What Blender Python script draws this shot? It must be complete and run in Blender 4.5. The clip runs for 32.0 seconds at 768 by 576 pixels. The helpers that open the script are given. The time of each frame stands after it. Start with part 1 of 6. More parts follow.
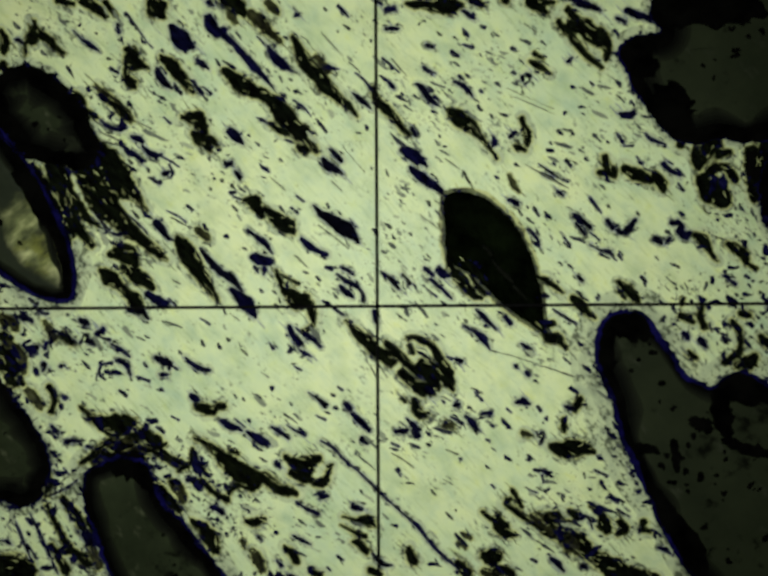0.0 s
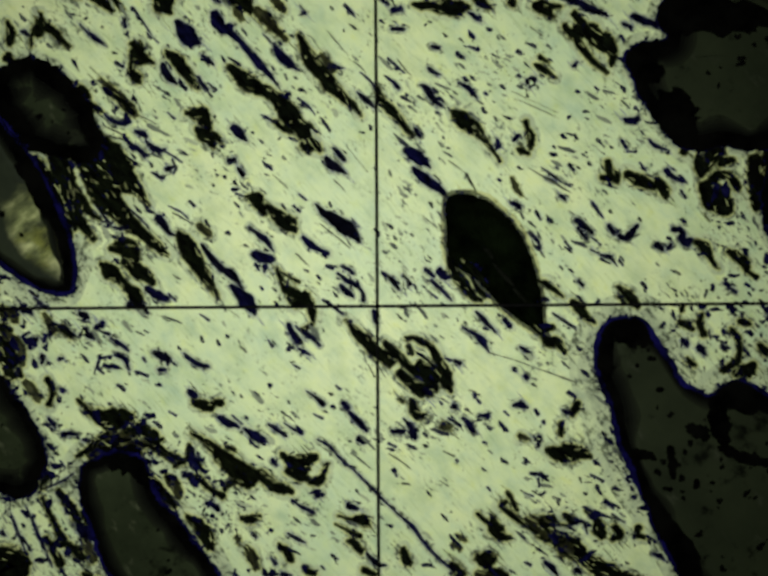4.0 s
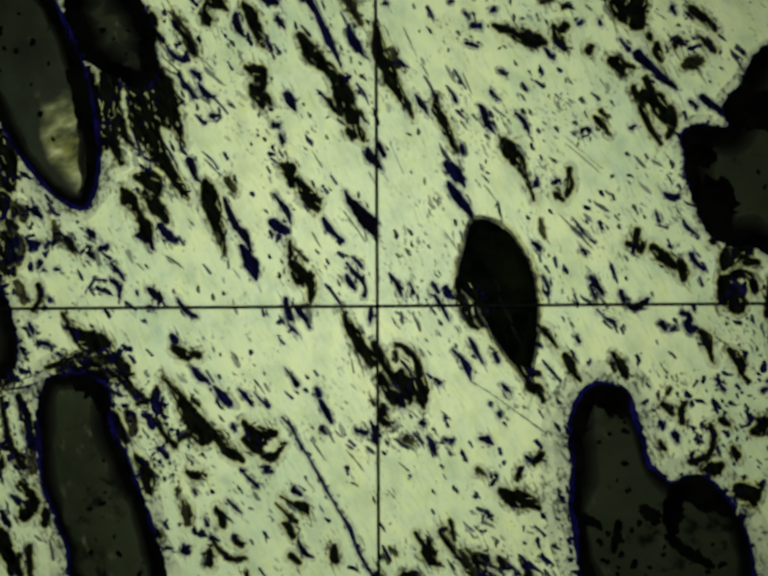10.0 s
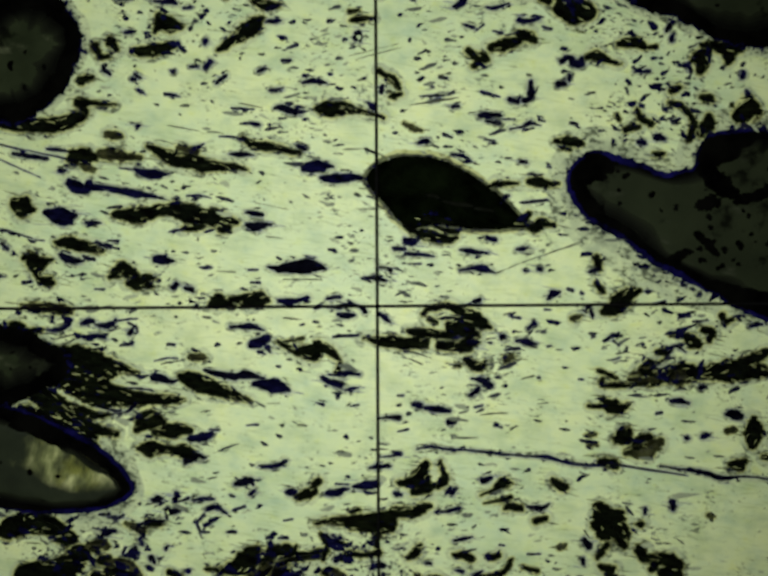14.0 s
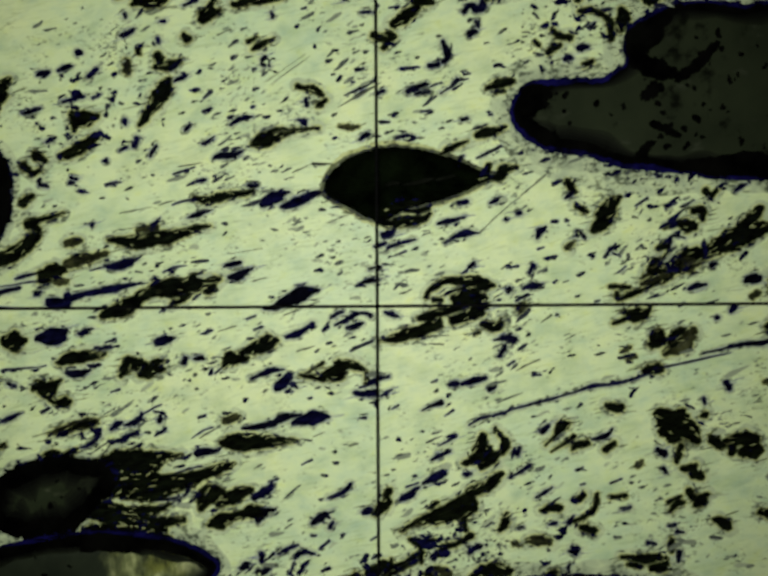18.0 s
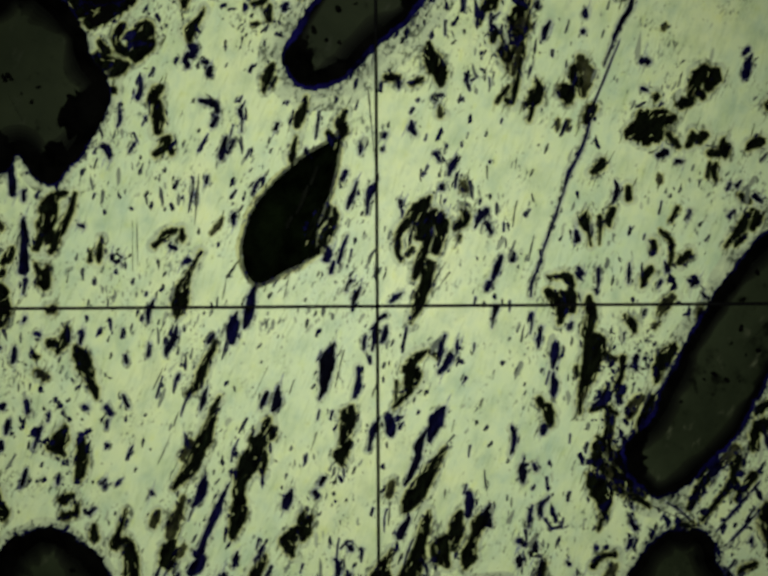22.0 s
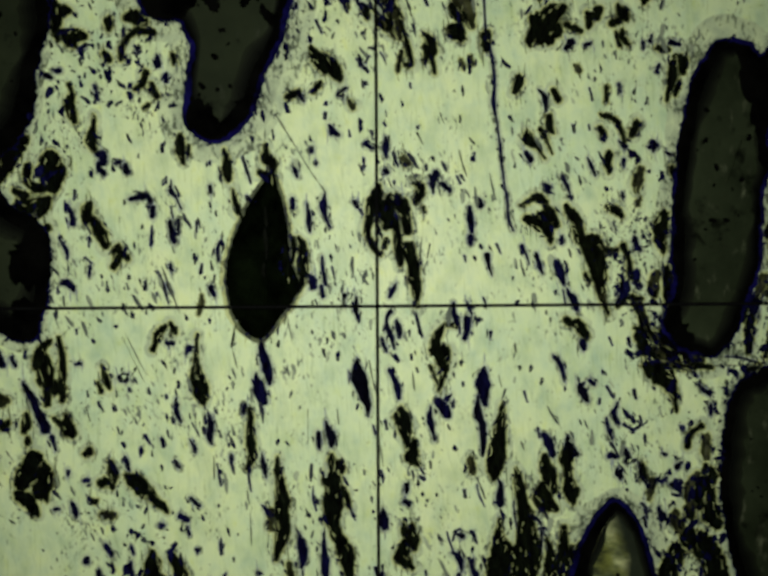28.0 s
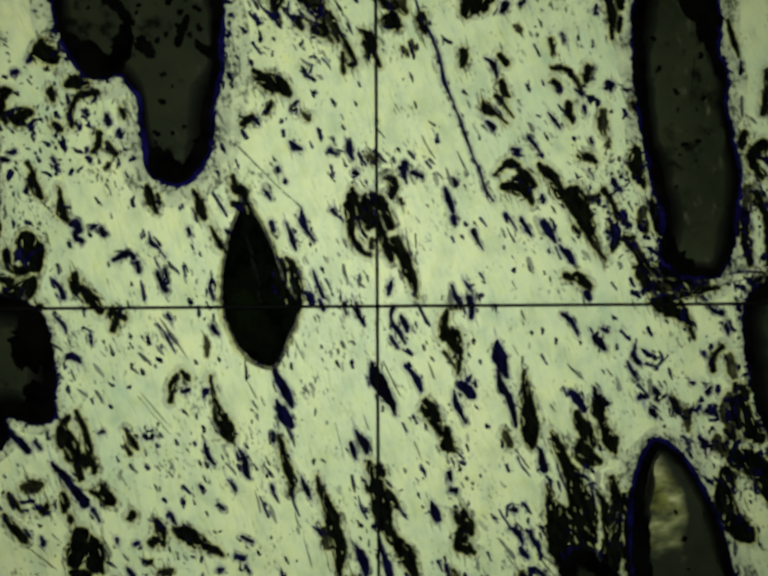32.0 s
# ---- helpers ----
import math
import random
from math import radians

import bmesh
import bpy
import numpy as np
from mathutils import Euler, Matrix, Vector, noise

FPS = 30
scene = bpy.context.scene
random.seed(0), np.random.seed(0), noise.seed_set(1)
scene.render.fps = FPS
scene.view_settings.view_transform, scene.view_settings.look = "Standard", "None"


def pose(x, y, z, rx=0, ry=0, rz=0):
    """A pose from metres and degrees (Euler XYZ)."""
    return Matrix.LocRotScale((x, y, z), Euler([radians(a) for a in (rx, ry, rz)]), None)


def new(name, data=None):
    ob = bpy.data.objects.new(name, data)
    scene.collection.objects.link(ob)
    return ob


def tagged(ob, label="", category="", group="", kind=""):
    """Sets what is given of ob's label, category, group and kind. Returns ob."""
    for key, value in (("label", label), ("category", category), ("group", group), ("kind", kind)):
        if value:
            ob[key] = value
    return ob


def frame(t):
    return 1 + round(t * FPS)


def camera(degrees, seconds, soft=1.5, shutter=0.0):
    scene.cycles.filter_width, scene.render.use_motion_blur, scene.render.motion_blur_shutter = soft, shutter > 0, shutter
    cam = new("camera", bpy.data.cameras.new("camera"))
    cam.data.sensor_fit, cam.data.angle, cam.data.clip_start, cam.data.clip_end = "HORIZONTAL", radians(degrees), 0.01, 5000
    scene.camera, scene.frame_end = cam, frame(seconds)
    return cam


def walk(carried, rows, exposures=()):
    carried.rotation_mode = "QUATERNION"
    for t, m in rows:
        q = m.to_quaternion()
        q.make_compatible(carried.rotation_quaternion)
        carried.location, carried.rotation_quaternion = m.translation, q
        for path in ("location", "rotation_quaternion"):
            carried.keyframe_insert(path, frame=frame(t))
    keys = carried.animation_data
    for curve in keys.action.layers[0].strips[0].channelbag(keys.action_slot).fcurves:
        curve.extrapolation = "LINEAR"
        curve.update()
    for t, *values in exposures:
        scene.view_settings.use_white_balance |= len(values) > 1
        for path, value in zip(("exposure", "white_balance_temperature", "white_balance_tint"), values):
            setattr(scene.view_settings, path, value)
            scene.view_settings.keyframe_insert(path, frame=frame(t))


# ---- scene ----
# A polished ore section on a turning stage, seen straight down through a microscope with a crosshair in its eyepiece.
# One micrometre of the section is built as one millimetre.
MM = 0.001
TURN_X, TURN_Y = -4.95 * MM, -13.15 * MM      # the stage's axis, beside the optical axis
EYE = 1.0429                                  # from the lens to the polished face
cam = camera(41.2, 32.0, soft=3.35)
# the recording camera's own exposure drifts a little as the dark grains come and go
DRIFT = ((0, 0), (3.5, 0), (6, -0.06), (8, -0.09), (9, -0.08), (10, -0.03), (12, 0.02), (13, 0.05), (14, 0.04), (17, 0.01), (19, -0.04), (20, -0.07), (22, -0.10), (25.5, -0.10), (28, -0.06), (30, -0.03), (32, -0.03))
# refocusing draws the picture in and out by a hundredth at most
FOCUS = ((0, 1), (0.5, 0.9973), (1, 0.9946), (1.5, 0.9922), (2, 0.9922), (2.5, 0.9936), (3, 0.996), (3.5, 0.9995), (5.5, 1), (22, 1), (23, 1.001), (23.5, 1.0025), (24, 1.005), (24.5, 1.007), (25, 1.009), (25.5, 1.009), (27.5, 1), (32, 1))
walk(cam, [(t, pose(0, 0, EYE / k)) for t, k in FOCUS], DRIFT)

# ---- light: the illuminator, set off the lens's axis to fit the view's falloff ----
world = bpy.data.worlds.new("tube_dark")
scene.world = world
world.use_nodes = True
world.node_tree.nodes["Background"].inputs["Color"].default_value = (0.9, 1.0, 0.85, 1)
world.node_tree.nodes["Background"].inputs["Strength"].default_value = 0.012
lamp = bpy.data.lights.new("illuminator", "SPOT")
lamp.energy, lamp.color, lamp.shadow_soft_size = 51.4, (0.943, 1.0, 0.90), 0.11
lamp.spot_size, lamp.spot_blend = radians(78), 1.0
lamp_ob = new("illuminator", lamp)
lamp_ob.matrix_world = pose(-0.055, 0.03, 1.16)


# ---- materials ----
def node_material(name, rough=0.5, spec=0.3, metal=0.0):
    m = bpy.data.materials.new(name)
    m.use_nodes = True
    b = m.node_tree.nodes["Principled BSDF"]
    b.inputs["Roughness"].default_value = rough
    b.inputs["Specular IOR Level"].default_value = spec
    b.inputs["Metallic"].default_value = metal
    return m, m.node_tree, b


def add(tree, kind, **values):
    n = tree.nodes.new(kind)
    for key, v in values.items():
        n.inputs[key].default_value = v
    return n


def ramp(tree, source, stops):
    n = tree.nodes.new("ShaderNodeValToRGB")
    e = n.color_ramp.elements
    while len(e) < len(stops):
        e.new(0.5)
    for k, (at, c) in zip(e, stops):
        k.position, k.color = at, (*c, 1)
    tree.links.new(source, n.inputs["Fac"])
    return n.outputs["Color"]


def place(tree, stretch=(1, 1, 1), turn=0):
    c = tree.nodes.new("ShaderNodeTexCoord")
    m = tree.nodes.new("ShaderNodeMapping")
    m.vector_type = "TEXTURE"
    m.inputs["Scale"].default_value, m.inputs["Rotation"].default_value = [1 / q for q in stretch], (0, 0, radians(turn))
    tree.links.new(c.outputs["Object"], m.inputs["Vector"])
    return m.outputs["Vector"]


def noisy(tree, vector, scale, detail=4.0, rough=0.55):
    n = add(tree, "ShaderNodeTexNoise", Scale=scale, Detail=detail, Roughness=rough)
    tree.links.new(vector, n.inputs["Vector"])
    return n.outputs["Fac"]


def mixed(tree, a, b, fac, how="MIX"):
    n = tree.nodes.new("ShaderNodeMix")
    n.data_type, n.blend_type = "RGBA", how
    for value, slot in ((fac, 0), (a, 6), (b, 7)):
        if isinstance(value, (int, float)):
            n.inputs[slot].default_value = value
        elif isinstance(value, tuple):
            n.inputs[slot].default_value = (*value, 1)
        else:
            tree.links.new(value, n.inputs[slot])
    return n.outputs[2]


def bumped(tree, b, height, distance, strength=0.5):
    n = add(tree, "ShaderNodeBump", Strength=strength, Distance=distance)
    tree.links.new(height, n.inputs["Height"])
    tree.links.new(n.outputs["Normal"], b.inputs["Normal"])


def patchy(tree, fine, coarse):
    """The fine noise, gathered in patches by the coarse one."""
    n = tree.nodes.new("ShaderNodeMath")
    n.operation = "MULTIPLY_ADD"
    n.inputs[1].default_value = 0.7
    tree.links.new(coarse, n.inputs[0])
    tree.links.new(fine, n.inputs[2])
    m = tree.nodes.new("ShaderNodeMath")
    m.operation = "SUBTRACT"
    m.inputs[1].default_value = 0.35
    tree.links.new(n.outputs[0], m.inputs[0])
    return m.outputs[0]


def polished_ore():
    m, t, b = node_material("polished_ore", 0.45, 0.2)
    at = place(t)
    tone = ramp(t, noisy(t, at, 6.0, 6, 0.6), [(0.30, (0.47, 0.575, 0.36)), (0.5, (0.57, 0.645, 0.365)), (0.70, (0.63, 0.675, 0.37))])
    # cloudy grey smudges, polishing lines, and dust-fine pores drawn out with the grain of the ore
    cloud = ramp(t, noisy(t, place(t, (26, 40, 1), -46), 1.0, 6, 0.62), [(0.33, (0.60, 0.67, 0.66)), (0.55, (1, 1, 1))])
    col = mixed(t, tone, cloud, 0.62, "MULTIPLY")
    lines = ramp(t, noisy(t, place(t, (26, 420, 1), -49), 1.0, 3), [(0.30, (0.62, 0.66, 0.58)), (0.42, (1, 1, 1))])
    col = mixed(t, col, lines, 0.55, "MULTIPLY")
    lines = ramp(t, noisy(t, place(t, (20, 380, 1), -36), 1.0, 3), [(0.30, (0.62, 0.66, 0.58)), (0.39, (1, 1, 1))])
    col = mixed(t, col, lines, 0.5, "MULTIPLY")
    mottle = ramp(t, noisy(t, place(t, (48, 70, 1), -47), 1.0, 6, 0.62), [(0.32, (0.86, 0.91, 1.0)), (0.47, (1, 1, 1)), (0.60, (1.05, 1.04, 0.96)), (0.72, (1.02, 0.98, 0.66))])
    col = mixed(t, col, mottle, 0.85, "MULTIPLY")
    pores = ramp(t, patchy(t, noisy(t, place(t, (130, 300, 1), -47), 1.0, 4, 0.65), noisy(t, at, 20, 3)), [(0.27, (0.12, 0.13, 0.17)), (0.36, (1, 1, 1))])
    col = mixed(t, col, pores, 0.9, "MULTIPLY")
    t.links.new(col, b.inputs["Base Color"])
    bumped(t, b, noisy(t, place(t, (70, 500, 1), -47), 1.0, 3), 0.0006, 0.25)
    return m


def dark_fill(name, low, high, scale=60, rough=0.6, other=None, glint=False):
    m, t, b = node_material(name, rough, 0.0)
    f = noisy(t, place(t, (0.7 * scale, 2.0 * scale, 1), -47) if glint else place(t), 1.0 if glint else scale, 5, 0.65)
    fleck_tone = tuple(min(0.07, 5.5 * q) for q in high) if glint else high
    col = ramp(t, f, [(0.38, low), (0.64, high), (0.76, fleck_tone)])
    if other:
        info = t.nodes.new("ShaderNodeObjectInfo")
        col = mixed(t, col, ramp(t, f, [(0.38, low), (0.72, other)]), info.outputs["Random"])
    t.links.new(col, b.inputs["Base Color"])
    bumped(t, b, f, 0.002)
    return m


def gangue(name, low, high, spot, pale=None):
    m, t, b = node_material(name, 0.6, 0.02)
    at = place(t)
    f = noisy(t, at, 14, 6, 0.6)
    col = ramp(t, f, [(0.3, low), (0.7, high)])
    if pale:
        f = noisy(t, place(t, (34, 60, 1), -50), 1.0, 6, 0.6)
        col = mixed(t, ramp(t, f, [(0.56, low), (0.76, pale)]), col, ramp(t, f, [(0.54, (1, 1, 1)), (0.72, (0.2, 0.2, 0.2))]))
    dots = ramp(t, patchy(t, noisy(t, at, 55, 5, 0.62), noisy(t, at, 9, 2)), [(0.30, spot), (0.42, (1, 1, 1))])
    t.links.new(mixed(t, col, dots, 0.9, "MULTIPLY"), b.inputs["Base Color"])
    bumped(t, b, noisy(t, at, 60, 4), 0.001, 0.4)
    return m


def banded_crystal(x, y, long, wide, angle):
    """Green-grey crystal, zoned: a cream and ochre core round (x, y), banded across its length; millimetres."""
    m, t, b = node_material("banded_crystal", 0.5, 0.1)
    at = place(t)
    bands = ramp(t, noisy(t, place(t, (62, 24, 1), angle), 1.0, 5), [(0.36, (0.025, 0.03, 0.013)), (0.50, (0.15, 0.165, 0.065)), (0.64, (0.42, 0.43, 0.20))])
    ochre = ramp(t, noisy(t, at, 30, 3), [(0.50, (1, 1, 1)), (0.62, (1.0, 0.95, 0.42))])
    core = mixed(t, bands, ochre, 0.8, "MULTIPLY")
    rind = ramp(t, noisy(t, at, 16, 5, 0.6), [(0.3, (0.004, 0.006, 0.0032)), (0.7, (0.019, 0.0245, 0.0125))])
    c = t.nodes.new("ShaderNodeTexCoord")
    q = t.nodes.new("ShaderNodeMapping")
    q.vector_type = "TEXTURE"
    q.inputs["Location"].default_value = (x * MM, y * MM, 0)
    q.inputs["Rotation"].default_value = (0, 0, radians(angle))
    q.inputs["Scale"].default_value = (long * MM, wide * MM, 1)
    t.links.new(c.outputs["Object"], q.inputs["Vector"])
    g = t.nodes.new("ShaderNodeTexGradient")
    g.gradient_type = "SPHERICAL"
    t.links.new(q.outputs["Vector"], g.inputs["Vector"])
    zone = ramp(t, patchy(t, g.outputs["Fac"], noisy(t, at, 45, 4)), [(0.10, (0, 0, 0)), (0.55, (1, 1, 1))])
    t.links.new(mixed(t, rind, core, zone), b.inputs["Base Color"])
    return m


def crumbled(name, low, high, dark, share):
    """Ore with a changed tone, finely pitted; share: how much of it the pits take."""
    m, t, b = node_material(name, 0.5, 0.15)
    at = place(t)
    tone = ramp(t, noisy(t, at, 70, 4), [(0.35, low), (0.65, high)])
    pits = ramp(t, patchy(t, noisy(t, place(t, (150, 260, 1), -47), 1.0, 5, 0.65), noisy(t, at, 38, 3)), [(share, dark), (share + 0.10, (1, 1, 1))])
    t.links.new(mixed(t, tone, pits, 0.92, "MULTIPLY"), b.inputs["Base Color"])
    return m


def speck_fill():
    """Tiny pits, each of its own depth of tone."""
    m, t, b = node_material("speck_fill", 0.6, 0.02)
    g = t.nodes.new("ShaderNodeNewGeometry")
    t.links.new(ramp(t, g.outputs["Random Per Island"], [(0.0, (0.008, 0.008, 0.022)), (0.25, (0.03, 0.034, 0.04)), (0.6, (0.16, 0.18, 0.13)), (1.0, (0.36, 0.40, 0.26))]), b.inputs["Base Color"])
    return m


ORE = polished_ore()
# shade of the hollows' depth is put into the black and the navy
BLACK = dark_fill("black_cavity", (0.0010, 0.0012, 0.0009), (0.0066, 0.0086, 0.0036), 90, 0.6, (0.0056, 0.0076, 0.0046), True)
# the navy's blue stands in for the lens's colour fringe
NAVY = dark_fill("navy_pit", (0.0006, 0.0006, 0.0022), (0.0055, 0.0055, 0.040), 90, 0.6, (0.005, 0.005, 0.008), True)
GREY_LINE = dark_fill("scratch_grey", (0.035, 0.04, 0.03), (0.14, 0.15, 0.10))
# shade of the great cavity's depth is put into its floor colour
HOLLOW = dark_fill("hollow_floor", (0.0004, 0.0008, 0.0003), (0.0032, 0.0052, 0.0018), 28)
# black for the grains' shaded rims, put in as colour; spots and veins too
SHADE_SPOT_BLACK = dark_fill("shade_spot_black", (0.0004, 0.0004, 0.0004), (0.0022, 0.0022, 0.0018), 30)
# the lens's blue colour fringe, put into a ring round the grains
BLUE = dark_fill("blue_lens_fringe", (0.0008, 0.0008, 0.004), (0.006, 0.005, 0.058), 45)
GANGUE = gangue("grey_gangue", (0.0108, 0.0140, 0.0072), (0.0190, 0.0236, 0.0118), (0.12, 0.12, 0.12), (0.034, 0.038, 0.024))
GREEN_GANGUE = gangue("green_shaded_gangue", (0.0075, 0.0105, 0.0046), (0.025, 0.032, 0.0155), (0.12, 0.12, 0.12), (0.11, 0.12, 0.07))
# shaded copies of the gangue, in steps from the black rim to the core
SHADE_STEPS = [(gangue(tone + "_shaded_gangue", tuple(0.6 * q for q in top), top, (0.2, 0.2, 0.2)), tone) for tone, top in (
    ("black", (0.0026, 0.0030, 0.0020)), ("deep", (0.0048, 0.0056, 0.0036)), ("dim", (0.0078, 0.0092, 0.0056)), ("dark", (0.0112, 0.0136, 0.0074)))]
CRYSTAL = banded_crystal(-347.0, 62.0, 64.0, 35.0, 129)
# shade and blur of the hollows' edges put into colour; smears, ochre slivers too
SHADE_SMEAR = crumbled("brown_shade_smear", (0.021, 0.026, 0.008), (0.108, 0.125, 0.042), (0.1, 0.1, 0.08), 0.38)
OCHRE = crumbled("ochre_blur_ore", (0.33, 0.35, 0.13), (0.52, 0.55, 0.25), (0.14, 0.13, 0.08), 0.36)
# the lens's blue colour fringe painted round the pits; some smears too
FRINGE = crumbled("blue_fringe_smear", (0.12, 0.13, 0.18), (0.34, 0.38, 0.33), (0.12, 0.12, 0.2), 0.36)
# grey shade and blur beside grains and hollows put into colour; dull smears too
MURK = crumbled("dull_shade_smear", (0.26, 0.30, 0.19), (0.43, 0.48, 0.29), (0.12, 0.13, 0.12), 0.39)
HAZE = crumbled("grey_shade_halo", (0.34, 0.39, 0.25), (0.50, 0.56, 0.32), (0.16, 0.17, 0.15), 0.37)
OLIVE = crumbled("olive_hollow", (0.008, 0.009, 0.003), (0.05, 0.052, 0.018), (0.12, 0.12, 0.1), 0.42)
SPECK = speck_fill()
IRON = dark_fill("stage_black_paint", (0.018, 0.018, 0.02), (0.03, 0.03, 0.032), 20)
RESIN = dark_fill("mounting_resin", (0.05, 0.05, 0.045), (0.09, 0.085, 0.07), 25)
HAIR = dark_fill("black_hair", (0.003, 0.003, 0.003), (0.005, 0.005, 0.005))

# ---- stage and reticle ----
THICK = 0.05


def mesh_of(name, verts, faces, material, smooth=False):
    me = bpy.data.meshes.new(name)
    me.from_pydata(verts, [], faces)
    me.materials.append(material)
    if smooth:
        me.polygons.foreach_set("use_smooth", [True] * len(me.polygons))
    me.update()
    return me


def part(name, me, parent, label=""):
    ob = new(name, me)
    ob.parent = parent
    return tagged(ob, label=label)


def lathe(profile, n=96):
    """A closed ring: the profile's (radius, z) corners turned about z."""
    verts = [(r * math.cos(2 * math.pi * k / n), r * math.sin(2 * math.pi * k / n), z) for k in range(n) for r, z in profile]
    p = len(profile)
    faces = [(k * p + j, (k + 1) % n * p + j, (k + 1) % n * p + (j + 1) % p, k * p + (j + 1) % p) for k in range(n) for j in range(p)]
    return verts, faces


def disc(radius, low, high, n=96, bevel=0.004):
    verts = [(r * math.cos(2 * math.pi * k / n), r * math.sin(2 * math.pi * k / n), z)
             for r, z in ((radius, low), (radius, high - bevel), (radius - bevel, high)) for k in range(n)]
    faces = [(a * n + k, a * n + (k + 1) % n, (a + 1) * n + (k + 1) % n, (a + 1) * n + k) for a in (0, 1) for k in range(n)]
    return verts, faces + [tuple(range(2 * n, 3 * n)), tuple(reversed(range(n)))]


stage = new("ground", mesh_of("ground", *disc(0.95, -THICK - 0.03, -THICK), IRON))
tagged(stage, "black painted metal microscope stage under the section", "stage", kind="structure")

# set just above the face to fit the camera's view; the ring is unseen
reticle = new("crosshair_reticle")
reticle.location = (0, 0, -THICK)
tagged(reticle, "fine black crosshair stretched in a black metal ring", "crosshair")


def hair(name, x, y, z, angle, length):
    n, r = 10, 1.6 * MM
    ca, sa = math.cos(radians(angle)), math.sin(radians(angle))
    verts = []
    for s in np.linspace(-length / 2, length / 2, 9):
        wave = 0.15 * MM * math.sin(40 * s)
        for k in range(n):
            a = 2 * math.pi * k / n
            off = r * math.cos(a) + wave
            verts.append((x + s * ca - off * sa, y + s * sa + off * ca, z + THICK + r * math.sin(a)))
    faces = [(j * n + k, j * n + (k + 1) % n, (j + 1) * n + (k + 1) % n, (j + 1) * n + k) for j in range(8) for k in range(n)]
    part(name, mesh_of(name, verts, faces, HAIR, True), reticle)


part("ring", mesh_of("ring", *lathe([(0.66, 0), (0.71, 0), (0.71, 0.058), (0.705, 0.06), (0.662, 0.06), (0.66, 0.058)]), IRON), reticle, "black metal ring")
hair("horizontal_hair", 0, -18.5 * MM, 2.6 * MM, 0.365, 1.34)
hair("vertical_hair", -7.0 * MM, 0, 4.4 * MM, 90.29, 1.34)

# ---- the polished section ----
section = new("polished_section")
tagged(section, "polished ore section, bright yellow-green with black pits and grey grains", "mineral section")
outlines = []      # every hole in the polished face
grain_loops = []   # the outlines of the grains
fuzzy_loops = []   # other outlines with a crumbled edge
flow = []          # (x, y, angle) of the drawn-out pits
margins = []       # (kind, outline) of painted edges and smears on the face
flecks = []        # the small pits that are placed singly
crumbs = []        # (x, y, angle) of the crumbs beside the hollows
rng = random.Random(11)


def wobble(n, seed, rough=0.5, waves=(2, 3, 5, 8, 13, 21)):
    """n values round a closed line, about -1 to 1."""
    r = random.Random(seed)
    a = np.arange(n) * 2 * np.pi / n
    total, amp, full = np.zeros(n), 1.0, 0.0
    for w in waves:
        total += amp * np.sin(w * a + r.uniform(0, 6.28)) * r.uniform(0.5, 1)
        full += amp * amp
        amp *= rough + 0.2
    return total / math.sqrt(full)


def spindle(x, y, length, width, angle, n, sharp, rag, seed):
    """A drawn-out outline, pointed where sharp is over 1, ragged by rag; millimetres."""
    r = random.Random(seed)
    a = np.arange(n) * 2 * np.pi / n
    s, up = np.cos(a), np.sin(a)
    lean = r.uniform(-0.3, 0.3)
    h = np.abs(up) ** sharp * np.sign(up) * (1 + lean * s)
    bend = r.uniform(-0.14, 0.14) * (1 - s * s)
    edge = wobble(n, seed)
    fine = wobble(n, seed + 1, 0.8, (7, 9, 11, 13, 16, 19)) if n > 20 else wobble(n, seed + 1, 0.7, (3, 4, 5, 6))
    px = s * length / 2 * (1 + 0.07 * rag * edge) + 0.22 * rag * width * fine * np.abs(up)
    py = h * width / 2 * (1 + 0.38 * rag * edge + 0.22 * rag * np.roll(fine, n // 4)) + bend * width + 0.08 * rag * width * np.roll(edge, n // 3)
    ca, sa = math.cos(radians(angle)), math.sin(radians(angle))
    return np.stack([x + px * ca - py * sa, y + px * sa + py * ca], 1)


def bowl(loop, depth, seed, rings=((0.8, 0.75), (0.45, 1.0))):
    """The corners and faces of a hollow under an outline."""
    n, c = len(loop), loop.mean(0)
    r = random.Random(seed)
    verts = [(p[0] * MM, p[1] * MM, 0) for p in loop]
    for k, d in rings:
        verts += [((c[0] + (p[0] - c[0]) * k) * MM, (c[1] + (p[1] - c[1]) * k) * MM, -depth * d * r.uniform(0.85, 1.15) * MM) for p in loop]
    verts.append((c[0] * MM, c[1] * MM, -depth * MM))
    faces = [(j * n + k, j * n + (k + 1) % n, (j + 1) * n + (k + 1) % n, (j + 1) * n + k) for j in range(len(rings)) for k in range(n)]
    faces += [(len(rings) * n + k, len(rings) * n + (k + 1) % n, len(verts) - 1) for k in range(n)]
    return verts, faces


def grown(loop, by, seed):
    """An outline set off outwards, unevenly."""
    n = len(loop)
    tangent = np.roll(loop, -2, 0) - np.roll(loop, 2, 0)
    out = np.stack([tangent[:, 1], -tangent[:, 0]], 1)
    out /= np.maximum(np.linalg.norm(out, axis=1, keepdims=True), 1e-6)
    return loop + out * by * (1 + 0.35 * wobble(n, seed)[:, None])


